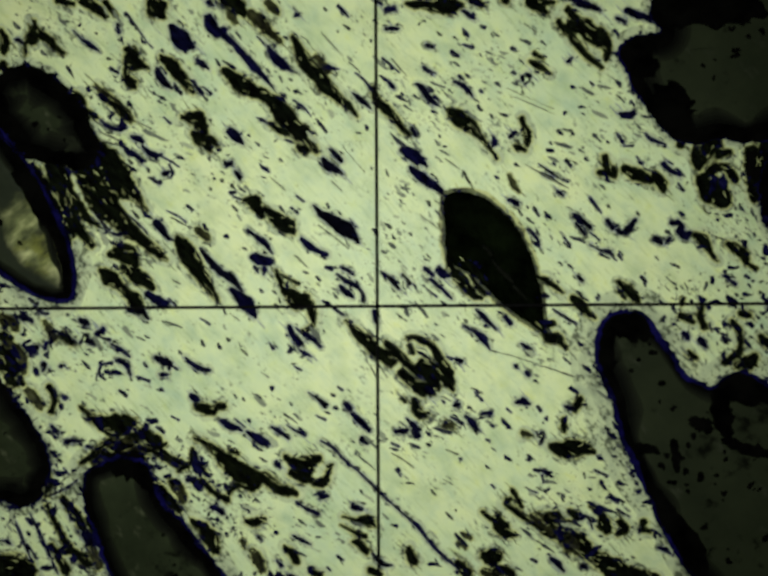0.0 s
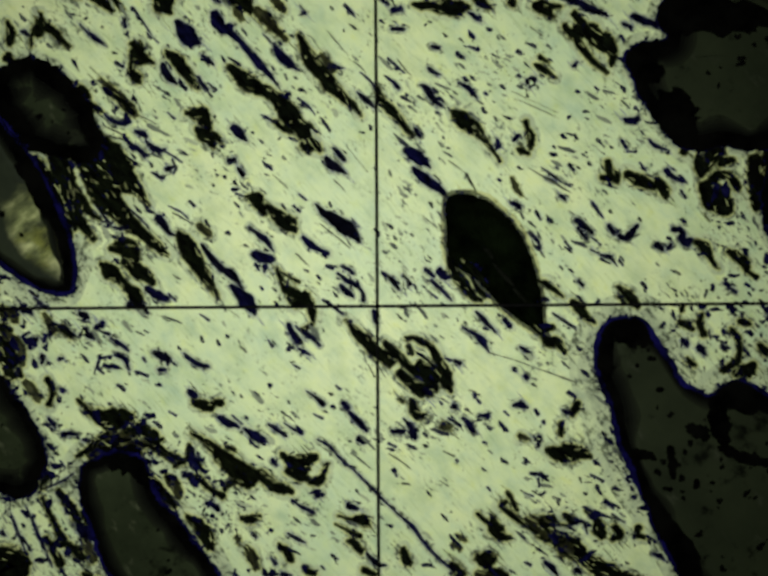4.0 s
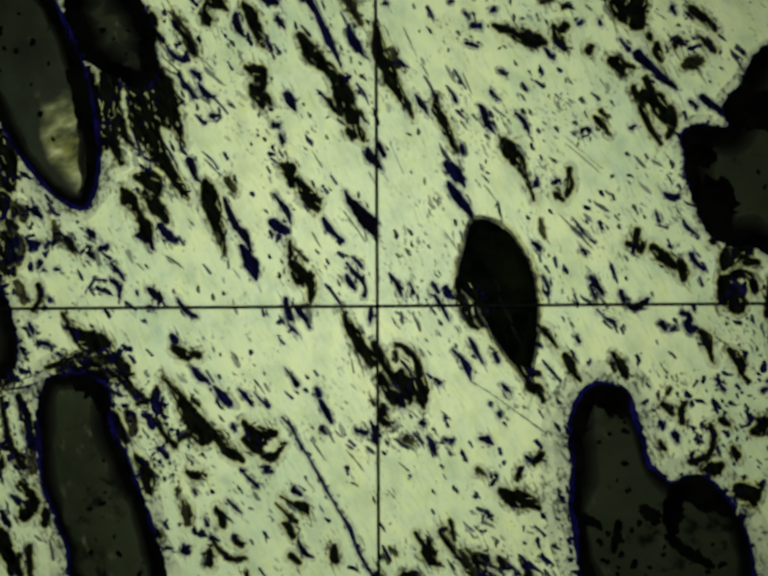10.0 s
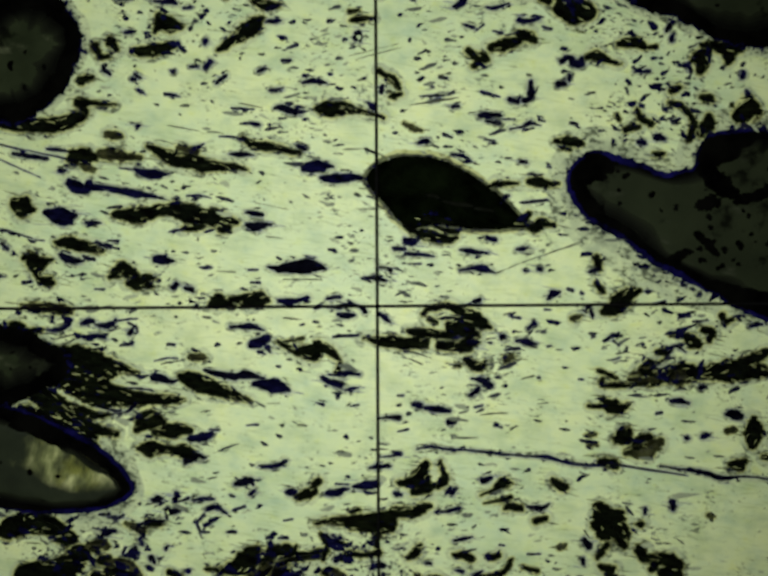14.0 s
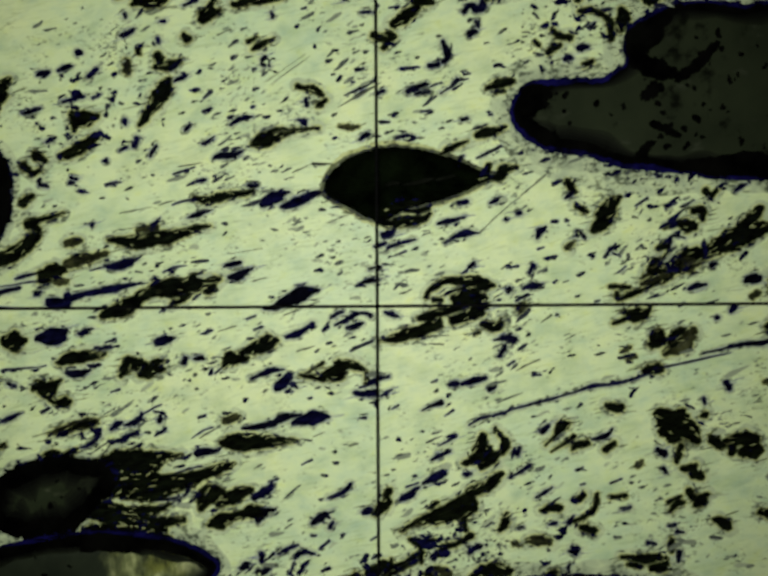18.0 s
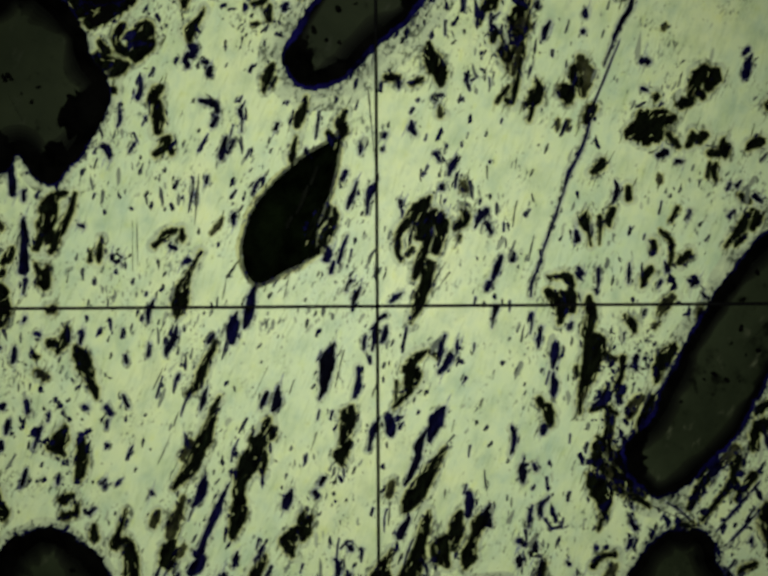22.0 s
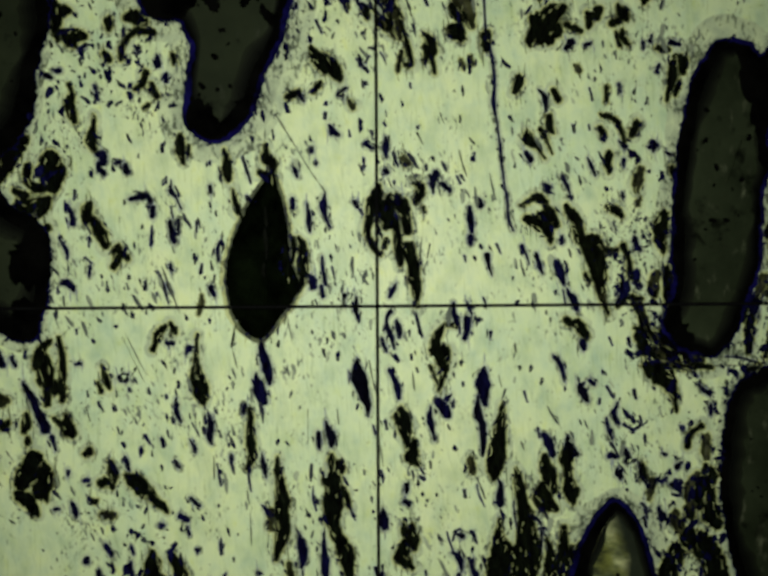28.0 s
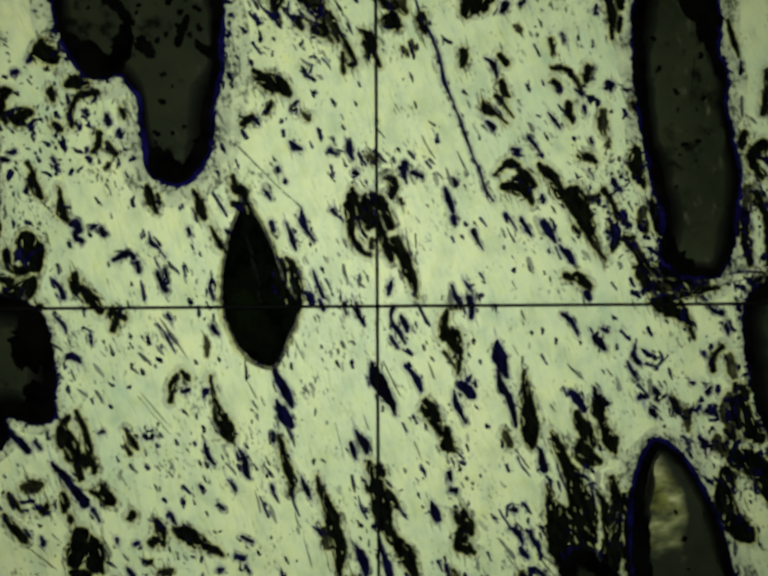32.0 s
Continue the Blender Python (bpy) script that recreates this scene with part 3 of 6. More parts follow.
def mask_of(loops):
    """Where the outlines lie, on a grid of a millimetre."""
    m = np.zeros((1240, 1240), bool)
    for q in loops:
        lo, hi = np.floor(q.min(0)).astype(int) - 1, np.ceil(q.max(0)).astype(int) + 1
        if lo.min() < -610 or hi.max() > 610:
            lo, hi = np.maximum(lo, -610), np.minimum(hi, 610)
        if (hi <= lo).any():
            continue
        gx, gy = np.meshgrid(np.arange(lo[0], hi[0]), np.arange(lo[1], hi[1]))
        odd = np.zeros(gx.shape, bool)
        for a, b in zip(q, np.roll(q, -1, 0)):
            if a[1] != b[1]:
                odd ^= ((a[1] > gy) != (b[1] > gy)) & (gx < (b[0] - a[0]) * (gy - a[1]) / (b[1] - a[1]) + a[0])
        m[lo[0] + 620:hi[0] + 620, lo[1] + 620:hi[1] + 620] |= odd.T
    return m


def on_face(x, y, mask):
    return max(abs(x), abs(y)) < 600 and not mask[round(x) + 620, round(y) + 620]


GRAINS = mask_of(grain_loops)

# ---- pits, cavities and scratches: x, y, length, width in millimetres, and the way they are drawn out ----
pit(-368.1, 265.1, 10.8, 4.0, -22)
scratch(-272.1, 166.4, 32.9, 3.0, -24)
scratch(-273.3, 160.9, 23.7, 2.5, -18)
scratch(-287.1, 181.6, 18.6, 2.5, -36)
scratch(-239.6, 179.6, 22.4, 2.0, -27)
scratch(-255.3, 137.6, 23.2, 3.5, -37)
scratch(-272.8, 59.4, 25.7, 4.0, -24)
scratch(-207.1, 19.6, 11.2, 3.0, -27)
scratch(-211.1, -23.9, 23.1, 3.5, -18)
pit(-48.1, 238.1, 14.3, 4.0, -12)
scratch(-47.8, 261.6, 35.0, 2.0, -48)
scratch(-25.6, 239.1, 17.0, 2.5, -40)
scratch(-43.3, 117.1, 17.3, 2.5, -44)
scratch(-103.6, 119.6, 22.7, 2.0, -41)
scratch(-79.6, 40.4, 20.2, 3.0, -42)
scratch(-138.3, -52.1, 12.7, 3.0, -42)
scratch(-0.8, -65.4, 33.3, 3.0, -54)
scratch(20.4, 238.4, 25.9, 2.5, -49)
pit(88.4, 273.4, 11.2, 3.0, -58)
pit(11.7, 220.9, 13.4, 4.0, -45)
scratch(155.4, 200.9, 50.9, 1.5, -23)
scratch(170.9, 127.1, 55.1, 3.0, -29)
pit(172.9, 127.1, 13.4, 4.0, -27)
scratch(76.9, 138.4, 24.7, 2.0, -36)
scratch(89.2, 125.9, 16.8, 5.0, -60)
scratch(171.9, 87.1, 12.8, 5.0, -51)
scratch(165.7, 51.4, 9.7, 3.0, -55)
pit(169.4, 5.6, 9.2, 4.0, -13)
scratch(52.9, 79.6, 27.8, 2.0, -38)
scratch(50.7, 45.4, 7.8, 3.0, -45)
pit(139.9, -67.1, 6.7, 3.5, -42)
scratch(45.4, -55.4, 20.8, 5.0, -35)
scratch(164.4, -192.9, 10.8, 3.0, -34)
scratch(84.2, -244.1, 20.5, 6.5, -45)
pit(-121.8, -242.4, 8.2, 3.5, -38)
pit(-320.6, -98.4, 7.2, 4.5, -34)
scratch(-334.6, -135.4, 13.9, 5.0, -30)
round_cavity(-379.1, -281.4, 56.2, 42.0, -5)
scratch(-328.3, -160.4, 16.0, 4.0, -39)
pit(-20.8, 314.7, 6.1, 5.0, -57)
pit(-57.8, 332.2, 6.9, 4.5, -61)
pit(-59.4, 318.2, 10.4, 3.5, -75)
pit(-1.0, 304.7, 10.4, 4.0, -37)
pit(30.4, 356.4, 10.4, 4.0, -37)
pit(165.4, -302.4, 6.9, 5.5, -61)
pit(-40.3, -373.3, 10.4, 4.0, -56)
furrow(109.8, -299.0, 99.0, 2.5, -47)
pit(-16.8, 405.9, 20.7, 6.5, 137)
pit(22.5, 414.6, 15.2, 7.5, 139)
pit(38.6, 398.5, 18.0, 5.5, 137)
round_pit(59.2, 394.4, 9.4, 7.5, 124)
pit(63.6, -441.0, 28.3, 7.5, 139)
pit(79.0, -446.4, 11.2, 6.5, 124)
round_cavity(416.7, -73.5, 28.5, 29.0, 178)
cavity(471.7, -64.4, 12.4, 8.5, -104)
pit(436.8, -44.0, 10.1, 7.5, -131)
pit(429.0, -61.2, 7.8, 5.0, -101)
cavity(441.8, -19.5, 25.0, 11.0, -147)
cavity(408.7, -7.9, 21.5, 15.5, -126)
pit(398.0, -4.1, 10.4, 6.5, -116)
pit(403.2, 30.3, 11.0, 5.5, -151)
pit(406.1, 40.5, 11.0, 4.5, -151)
scratch(190.6, 388.6, 37.6, 2.5, 169)
cavity(143.4, 389.2, 31.9, 16.0, 177)
cavity(-205.6, -400.1, 38.0, 5.5, 132)
cavity(-285.2, -292.5, 26.0, 10.5, 149)
furrow(-210.7, 367.8, 67.3, 2.5, -50)
furrow(-167.0, 316.6, 67.3, 2.0, -50)
furrow(-216.6, 352.9, 92.3, 1.5, -62)
round_cavity(-397.1, -91.9, 62.5, 20.0, 135)
round_cavity(439.1, -8.4, 45.1, 15.0, 139)
cavity(415.9, -2.7, 25.0, 9.0, 172)
cavity(-283.3, -357.6, 52.0, 15.0, -50)
pit(-289.9, -303.1, 22.4, 5.0, -9)
pit(-298.6, -325.4, 20.2, 8.0, -43)
furrow(-342.0, -248.5, 70.4, 3.5, -65)
furrow(-364.4, -243.0, 52.5, 3.0, -67)
pit(-406.3, -211.5, 27.5, 7.0, -173)
cavity(-403.2, -231.2, 20.2, 7.0, -87)
fleck(-317.8, 285.1, 4.4, 2.5, -30)
fleck(-306.1, 281.6, 4.5, 3.0, 14)
fleck(-288.6, 272.9, 3.5, 2.5, -51)
fleck(-315.3, 233.4, 15.5, 3.0, -63)
fleck(-328.3, 226.4, 10.9, 2.5, -41)
fleck(-296.8, 215.6, 6.9, 5.0, -29)
fleck(-275.1, 247.1, 7.0, 2.5, -18)
fleck(-262.1, 265.9, 8.5, 3.0, -75)
fleck(-221.3, 254.9, 5.2, 2.5, -72)
fleck(-222.1, 207.1, 12.3, 2.5, -27)
fleck(-204.1, 285.1, 4.9, 2.5, -27)
fleck(-265.6, 266.1, 4.0, 2.5, -34)
fleck(-235.8, 133.9, 7.7, 3.0, -69)
fleck(-205.3, 146.1, 4.4, 3.0, -30)
fleck(-254.1, 200.6, 9.8, 3.0, -63)
fleck(-164.6, 243.4, 9.9, 2.5, -56)
fleck(-153.1, 240.9, 16.5, 3.5, -30)
fleck(-177.1, 206.9, 8.2, 3.0, -48)
fleck(-98.1, 209.6, 10.4, 3.0, -32)
fleck(-83.1, 212.9, 9.6, 4.0, -24)
fleck(-90.1, 225.9, 5.2, 2.5, -32)
fleck(-12.8, 176.9, 7.2, 3.5, -58)
fleck(-55.1, 297.9, 5.8, 2.5, -41)
fleck(-33.1, 279.6, 10.4, 2.5, -32)
fleck(-21.3, 171.6, 7.2, 2.0, -9)
fleck(-133.1, 168.4, 4.3, 3.0, -40)
fleck(-124.3, 160.1, 7.5, 2.5, -36)
fleck(-105.6, 163.4, 4.3, 2.0, 40)
fleck(-91.8, 162.9, 12.2, 2.5, -18)
fleck(-163.8, 153.9, 7.3, 3.0, -13)
fleck(-173.3, 144.9, 5.7, 2.5, -61)
fleck(-160.3, 122.9, 5.4, 3.0, -45)
fleck(-148.8, 116.9, 7.8, 4.0, -51)
fleck(-168.1, 125.1, 4.0, 2.5, -34)
fleck(-172.1, 114.4, 4.4, 2.5, -60)
fleck(4.4, 227.1, 10.4, 4.0, -32)
fleck(-8.3, 265.6, 4.3, 2.5, -50)
fleck(-3.3, 285.1, 7.5, 3.5, -36)
fleck(61.4, 272.9, 6.7, 3.0, -35)
fleck(45.4, 285.6, 5.6, 2.0, -11)
fleck(77.9, 267.9, 6.7, 2.5, -35)
fleck(106.2, 280.1, 7.5, 4.0, -17)
fleck(56.2, 192.9, 8.1, 3.0, -28)
fleck(61.7, 168.1, 4.3, 2.5, -50)
fleck(67.4, 157.6, 4.5, 2.5, -14)
fleck(23.7, 211.1, 5.8, 3.0, -49)
fleck(102.9, 196.9, 8.2, 4.0, -48)
fleck(126.9, 190.1, 9.1, 3.0, -14)
fleck(114.9, 188.4, 7.5, 2.5, -54)
fleck(174.4, 153.4, 9.2, 4.0, -17)
fleck(174.9, 160.9, 5.2, 2.5, -32)
fleck(184.9, 171.9, 7.5, 4.5, -54)
fleck(197.2, 171.9, 7.2, 3.5, -58)
fleck(189.7, 192.1, 4.4, 4.0, -30)
fleck(140.7, 138.9, 7.2, 3.0, -32)
fleck(119.9, 126.1, 6.2, 3.0, -45)
fleck(198.2, 218.4, 6.6, 3.5, -24)
fleck(146.7, 213.1, 4.3, 3.0, -50)
fleck(145.4, 244.4, 8.2, 2.5, -48)
fleck(207.4, 197.9, 7.9, 3.0, -12)
fleck(242.2, 273.1, 9.6, 4.0, -66)
fleck(246.7, 206.1, 11.3, 2.5, -43)
fleck(265.7, 177.1, 8.2, 2.5, -42)
fleck(212.2, 144.9, 6.3, 3.5, -52)
fleck(-237.1, 88.1, 14.1, 3.5, -39)
fleck(-248.8, 88.1, 12.8, 3.0, -43)
fleck(-203.3, 80.1, 21.6, 2.0, -27)
fleck(-236.8, -36.6, 6.6, 2.0, -24)
fleck(-202.8, -52.4, 5.8, 2.5, -49)
fleck(-360.6, -47.9, 10.4, 4.0, -32)
fleck(-318.1, -14.1, 4.3, 3.0, -40)
fleck(-147.1, 94.4, 8.2, 3.0, -48)
fleck(-155.6, 65.9, 6.1, 5.0, -27)
fleck(-137.1, 53.1, 6.4, 2.5, -31)
fleck(-177.1, 74.9, 9.0, 4.0, -52)
fleck(-99.6, 94.4, 8.2, 2.5, -48)
fleck(-52.1, 96.9, 6.4, 3.5, -70)
fleck(-4.1, 69.9, 9.7, 4.5, -47)
fleck(-27.1, 79.4, 9.9, 2.0, -56)
fleck(-62.1, 22.6, 7.0, 4.0, -39)
fleck(-74.6, 29.1, 6.4, 3.0, -31)
fleck(-44.6, 5.4, 8.2, 2.5, -48)
fleck(-105.1, -5.6, 7.5, 3.5, -54)
fleck(-107.1, 9.1, 7.0, 2.0, -39)
fleck(-120.1, 10.4, 5.8, 3.0, -41)
fleck(-162.8, -46.1, 8.1, 3.0, -62)
fleck(-180.1, -43.4, 7.9, 3.0, -56)
fleck(-154.1, -39.4, 5.5, 3.0, -37)
fleck(9.2, 76.9, 10.2, 3.0, -36)
fleck(32.2, 68.1, 5.1, 2.5, -41)
fleck(14.9, 64.9, 6.6, 2.5, -48)
fleck(50.4, 99.4, 8.2, 3.0, -48)
fleck(59.9, 89.4, 7.5, 3.0, -54)
fleck(154.2, 81.9, 10.2, 3.0, -36)
fleck(144.4, 89.4, 6.9, 3.0, -61)
fleck(151.7, 95.9, 3.9, 2.5, -45)
fleck(184.9, 37.6, 6.2, 3.0, -45)
fleck(195.4, 34.9, 7.4, 2.5, -42)
fleck(65.9, -2.4, 7.9, 3.0, -34)
fleck(20.9, -15.6, 9.0, 2.0, -43)
fleck(122.9, -11.9, 6.4, 2.5, -31)
fleck(191.7, -61.1, 10.9, 3.0, -41)
fleck(160.4, -82.4, 7.0, 3.0, -39)
fleck(264.4, 88.9, 5.9, 3.0, -56)
fleck(234.4, 96.4, 5.1, 3.5, -49)
fleck(308.7, 88.9, 8.7, 4.0, -35)
fleck(355.7, 87.6, 11.6, 4.0, -5)
fleck(370.4, 93.9, 7.4, 4.0, -42)
fleck(295.4, 69.9, 7.4, 4.0, -42)
fleck(349.9, 63.1, 5.5, 3.0, -37)
fleck(303.7, 35.4, 8.1, 3.5, -28)
fleck(298.4, 37.4, 4.3, 2.0, -40)
fleck(300.9, 18.1, 7.4, 2.5, -27)
fleck(328.7, 0.9, 7.7, 4.0, -21)
fleck(344.4, -1.1, 14.4, 4.0, -7)
fleck(375.9, 24.4, 7.6, 4.5, -30)
fleck(390.9, 6.9, 9.0, 3.5, -43)
fleck(364.9, 6.1, 4.9, 3.0, -27)
fleck(394.9, 51.9, 12.4, 7.0, -69)
fleck(393.7, 83.1, 7.9, 6.0, -25)
fleck(205.4, -44.4, 6.4, 4.5, -31)
fleck(211.7, -69.4, 12.1, 4.0, -47)
fleck(-138.3, -100.6, 4.7, 2.5, -54)
fleck(-146.6, -97.4, 5.5, 2.5, -53)
fleck(-132.8, -122.4, 5.8, 3.5, -49)
fleck(-118.3, -162.4, 9.4, 2.5, -28)
fleck(-109.6, -88.6, 5.7, 5.0, -17)
fleck(-84.1, -118.1, 9.0, 2.5, -43)
fleck(-90.8, -119.9, 16.9, 2.5, -36)
fleck(-44.6, -109.6, 6.7, 4.0, -35)
fleck(-47.1, -95.9, 6.4, 3.0, -31)
fleck(-13.3, -164.4, 24.0, 2.0, -37)
fleck(-17.8, -195.1, 6.3, 3.0, -52)
fleck(-78.3, -226.1, 10.9, 2.5, -41)
fleck(-124.6, -203.9, 7.0, 2.5, -39)
fleck(-80.8, -258.1, 15.0, 2.5, -24)
fleck(92.9, -110.1, 7.4, 3.5, -42)
fleck(115.4, -127.4, 7.0, 3.0, -39)
fleck(129.2, -125.6, 14.2, 4.5, -54)
fleck(131.7, -160.6, 10.2, 4.0, -36)
fleck(110.4, -169.4, 6.4, 2.5, -31)
fleck(50.4, -146.9, 6.4, 3.0, -31)
fleck(31.7, -186.4, 8.5, 2.5, -15)
fleck(15.9, -229.4, 7.4, 3.5, -27)
fleck(55.4, -195.6, 8.2, 3.0, -48)
fleck(71.7, -219.4, 12.1, 2.5, -47)
fleck(56.7, -269.4, 14.1, 4.5, -13)
fleck(171.7, -251.9, 16.3, 3.0, -33)
fleck(232.9, -130.6, 8.2, 4.0, -48)
fleck(240.4, -126.9, 10.4, 3.0, -58)
fleck(237.9, -138.1, 12.6, 5.0, -29)
fleck(247.9, -186.9, 11.5, 3.5, -17)
fleck(264.9, -194.6, 5.8, 5.0, -41)
fleck(242.9, -201.9, 18.7, 4.0, -28)
fleck(226.7, -210.6, 32.4, 4.5, -21)
fleck(282.9, -236.1, 13.1, 3.5, -33)
fleck(214.9, -191.9, 5.5, 3.0, -37)
fleck(209.2, -178.1, 6.6, 2.5, -66)


# ---- hollows along lines of (x, y, width) ----
hole([(-328.1, 307.1, 6.1), (-312.1, 303.1, 4.3)])
hole([(-304.6, 306.1, 7.0), (-292.1, 301.1, 9.6), (-279.6, 291.1, 6.1)])
hole([(-279.6, 304.6, 5.2), (-268.6, 291.1, 4.3)])
hole([(-231.1, 307.1, 10.4), (-226.1, 297.1, 19.4), (-220.6, 290.1, 6.1)])
nick([(-212.1, 280.1, 6.1), (-206.1, 272.1, 16.5), (-198.1, 263.1, 18.4), (-189.1, 258.6, 4.3)])
nick([(-258.6, 293.1, 3.5), (-253.1, 287.1, 2.6), (-237.1, 264.6, 1.3), (-231.1, 258.1, 1.3)])
nick([(-267.1, 282.1, 3.5), (-265.6, 274.1, 4.3)])
hole([(-353.1, 284.6, 5.2), (-352.1, 276.1, 10.4), (-354.1, 267.1, 11.3)], [(-352.1, 274.6, 7.8), (-339.6, 268.1, 7.8), (-329.6, 258.1, 5.2), (-322.1, 253.2, 2.6)], [(-357.1, 269.6, 6.1), (-361.1, 262.1, 2.6), (-361.1, 253.2, 2.2)])
nick([(-312.1, 276.1, 1.7), (-304.6, 268.1, 2.6), (-294.6, 261.1, 5.2), (-284.6, 253.2, 1.7)])
hole([(-385.6, 276.1, 3.5), (-382.1, 264.6, 9.6), (-383.1, 254.7, 6.1)])
hole([(-384.6, 239.7, 10.4), (-381.1, 237.2, 4.3)])
hole([(-259.6, 257.1, 4.3), (-253.1, 254.7, 11.3), (-251.1, 244.7, 16.5), (-242.1, 239.7, 7.8), (-237.1, 238.2, 3.5)], [(-254.6, 247.2, 11.3), (-258.1, 232.2, 5.2), (-253.1, 222.2, 10.4), (-249.6, 218.2, 4.3)])
nick([(-274.6, 237.2, 3.5), (-267.1, 233.2, 3.5)])
hole([(-222.1, 248.2, 5.2), (-214.6, 243.2, 11.3), (-206.1, 233.2, 11.3), (-198.1, 223.2, 7.8), (-189.6, 213.2, 4.3)])
nick([(-226.1, 236.2, 5.2), (-223.1, 228.2, 9.6), (-217.1, 221.2, 7.0), (-212.1, 217.2, 2.6)])
nick([(-209.1, 221.2, 2.6), (-202.1, 211.2, 3.5)])
dull_hollow([(-289.6, 219.7, 2.6), (-279.6, 209.7, 7.0), (-267.1, 199.7, 9.6), (-258.1, 189.7, 11.3), (-253.1, 184.7, 5.2)])
hole([(-274.6, 204.7, 3.5), (-264.6, 194.7, 7.0), (-256.1, 186.2, 6.1)])
hole([(-314.6, 212.2, 5.2), (-307.1, 206.2, 11.3), (-301.1, 201.2, 5.2)])
hole([(-307.1, 198.2, 3.5), (-292.1, 189.7, 5.2), (-287.1, 187.2, 2.2)])
nick([(-284.6, 184.7, 2.2), (-277.1, 178.2, 4.3), (-267.1, 174.7, 5.2), (-258.1, 177.2, 3.5)])
nick([(-252.1, 167.2, 4.3), (-244.6, 164.7, 7.0), (-241.1, 162.2, 3.5)])
nick([(-259.6, 154.7, 2.6), (-252.1, 151.2, 5.2), (-244.6, 144.7, 4.3), (-242.1, 139.7, 1.7)])
nick([(-242.1, 158.2, 2.6), (-234.6, 151.2, 7.0), (-227.1, 148.2, 6.1), (-222.1, 149.7, 2.6)])
nick([(-222.1, 147.2, 1.7), (-212.1, 142.2, 2.2), (-204.6, 137.2, 1.3)])
nick([(-219.6, 129.7, 5.2), (-214.6, 131.2, 4.3)])
nick([(-214.6, 139.7, 1.7), (-211.1, 132.2, 2.6), (-212.1, 126.2, 2.6)])
nick([(-234.6, 125.7, 2.2), (-226.1, 121.2, 3.9), (-222.1, 119.7, 1.7)])
nick([(-219.6, 187.2, 1.7), (-213.1, 181.2, 2.6)])
hole([(-199.6, 187.2, 6.1), (-193.1, 187.2, 11.3), (-184.6, 184.7, 11.3)], [(-184.6, 187.2, 14.5), (-179.6, 172.2, 9.6)], [(-189.6, 171.2, 7.0), (-182.1, 164.7, 11.3), (-172.1, 164.7, 8.7), (-164.6, 159.2, 2.6)], [(-177.1, 159.7, 9.6), (-172.1, 154.7, 4.3)])
hole([(-317.1, 177.2, 8.7), (-294.6, 157.2, 21.3), (-277.1, 137.2, 32.0), (-264.6, 119.7, 27.2), (-249.6, 107.2, 11.3), (-237.1, 92.2, 2.2)])
hole([(-318.1, 114.7, 8.7), (-309.6, 97.2, 13.6), (-294.6, 82.2, 6.1), (-287.1, 77.2, 2.6)])
hole([(-304.6, 124.7, 7.8), (-287.1, 102.2, 21.3), (-269.6, 87.2, 21.3), (-254.6, 72.2, 14.5), (-242.1, 62.1, 10.4), (-227.1, 49.6, 9.6), (-217.1, 42.1, 3.5)])
hole([(-274.6, 47.1, 6.1), (-262.1, 49.6, 19.4), (-254.6, 44.6, 17.5), (-249.6, 37.1, 8.7)])
nick([(-279.6, 72.2, 2.2), (-269.6, 68.2, 3.5), (-257.1, 68.2, 2.6)])
nick([(-292.1, 92.2, 2.2), (-279.6, 76.2, 3.5), (-274.6, 72.2, 1.7)])
nick([(-262.1, 92.2, 1.7), (-249.6, 82.2, 2.2), (-237.1, 69.7, 1.7)])
hole([(-284.6, 31.1, 4.3), (-274.6, 23.1, 16.5), (-267.1, 17.1, 9.6), (-256.1, 7.2, 7.8), (-247.1, -2.8, 13.6)], [(-262.1, 34.6, 6.1), (-247.1, 24.6, 14.5), (-237.1, 19.6, 11.3), (-231.1, 12.2, 5.2)], [(-256.1, 7.2, 6.1), (-249.6, 1.2, 14.5), (-244.6, -5.3, 7.8)])
nick([(-237.1, 7.2, 6.1), (-227.1, 1.2, 10.4), (-218.1, -2.8, 7.0)])
nick([(-214.6, 2.2, 2.2), (-208.1, -3.8, 2.6)])
nick([(-254.6, -8.8, 7.0), (-242.1, -12.8, 8.7), (-236.1, -17.9, 3.5)])
nick([(-228.1, 79.7, 7.8), (-222.1, 73.2, 8.7), (-216.1, 64.7, 4.3), (-211.1, 62.1, 2.6)])
hole([(-206.1, 63.1, 7.0), (-198.1, 52.1, 17.5), (-187.1, 34.6, 15.5), (-177.1, 19.6, 10.4), (-167.1, 4.7, 5.2), (-164.1, -0.3, 1.7)])
nick([(-182.1, 53.1, 3.5), (-174.6, 43.1, 6.1), (-162.1, 29.6, 7.8), (-149.6, 22.1, 7.8), (-142.1, 12.2, 3.5), (-138.1, 9.7, 1.3)])
nick([(-217.1, 92.2, 1.3), (-204.6, 86.2, 1.7), (-197.1, 79.7, 1.3)])
nick([(-196.1, 97.2, 2.6), (-191.1, 93.2, 3.5)])
nick([(-369.6, -12.8, 6.1), (-362.1, -16.9, 8.7), (-354.6, -20.4, 4.3)])
nick([(-357.1, 2.2, 3.5), (-349.6, -2.8, 4.3)])
nick([(-344.6, -12.8, 3.5), (-338.1, -12.8, 4.3)])
nick([(-304.6, -20.4, 6.1), (-299.6, -21.9, 7.8), (-296.1, -23.9, 3.5)])
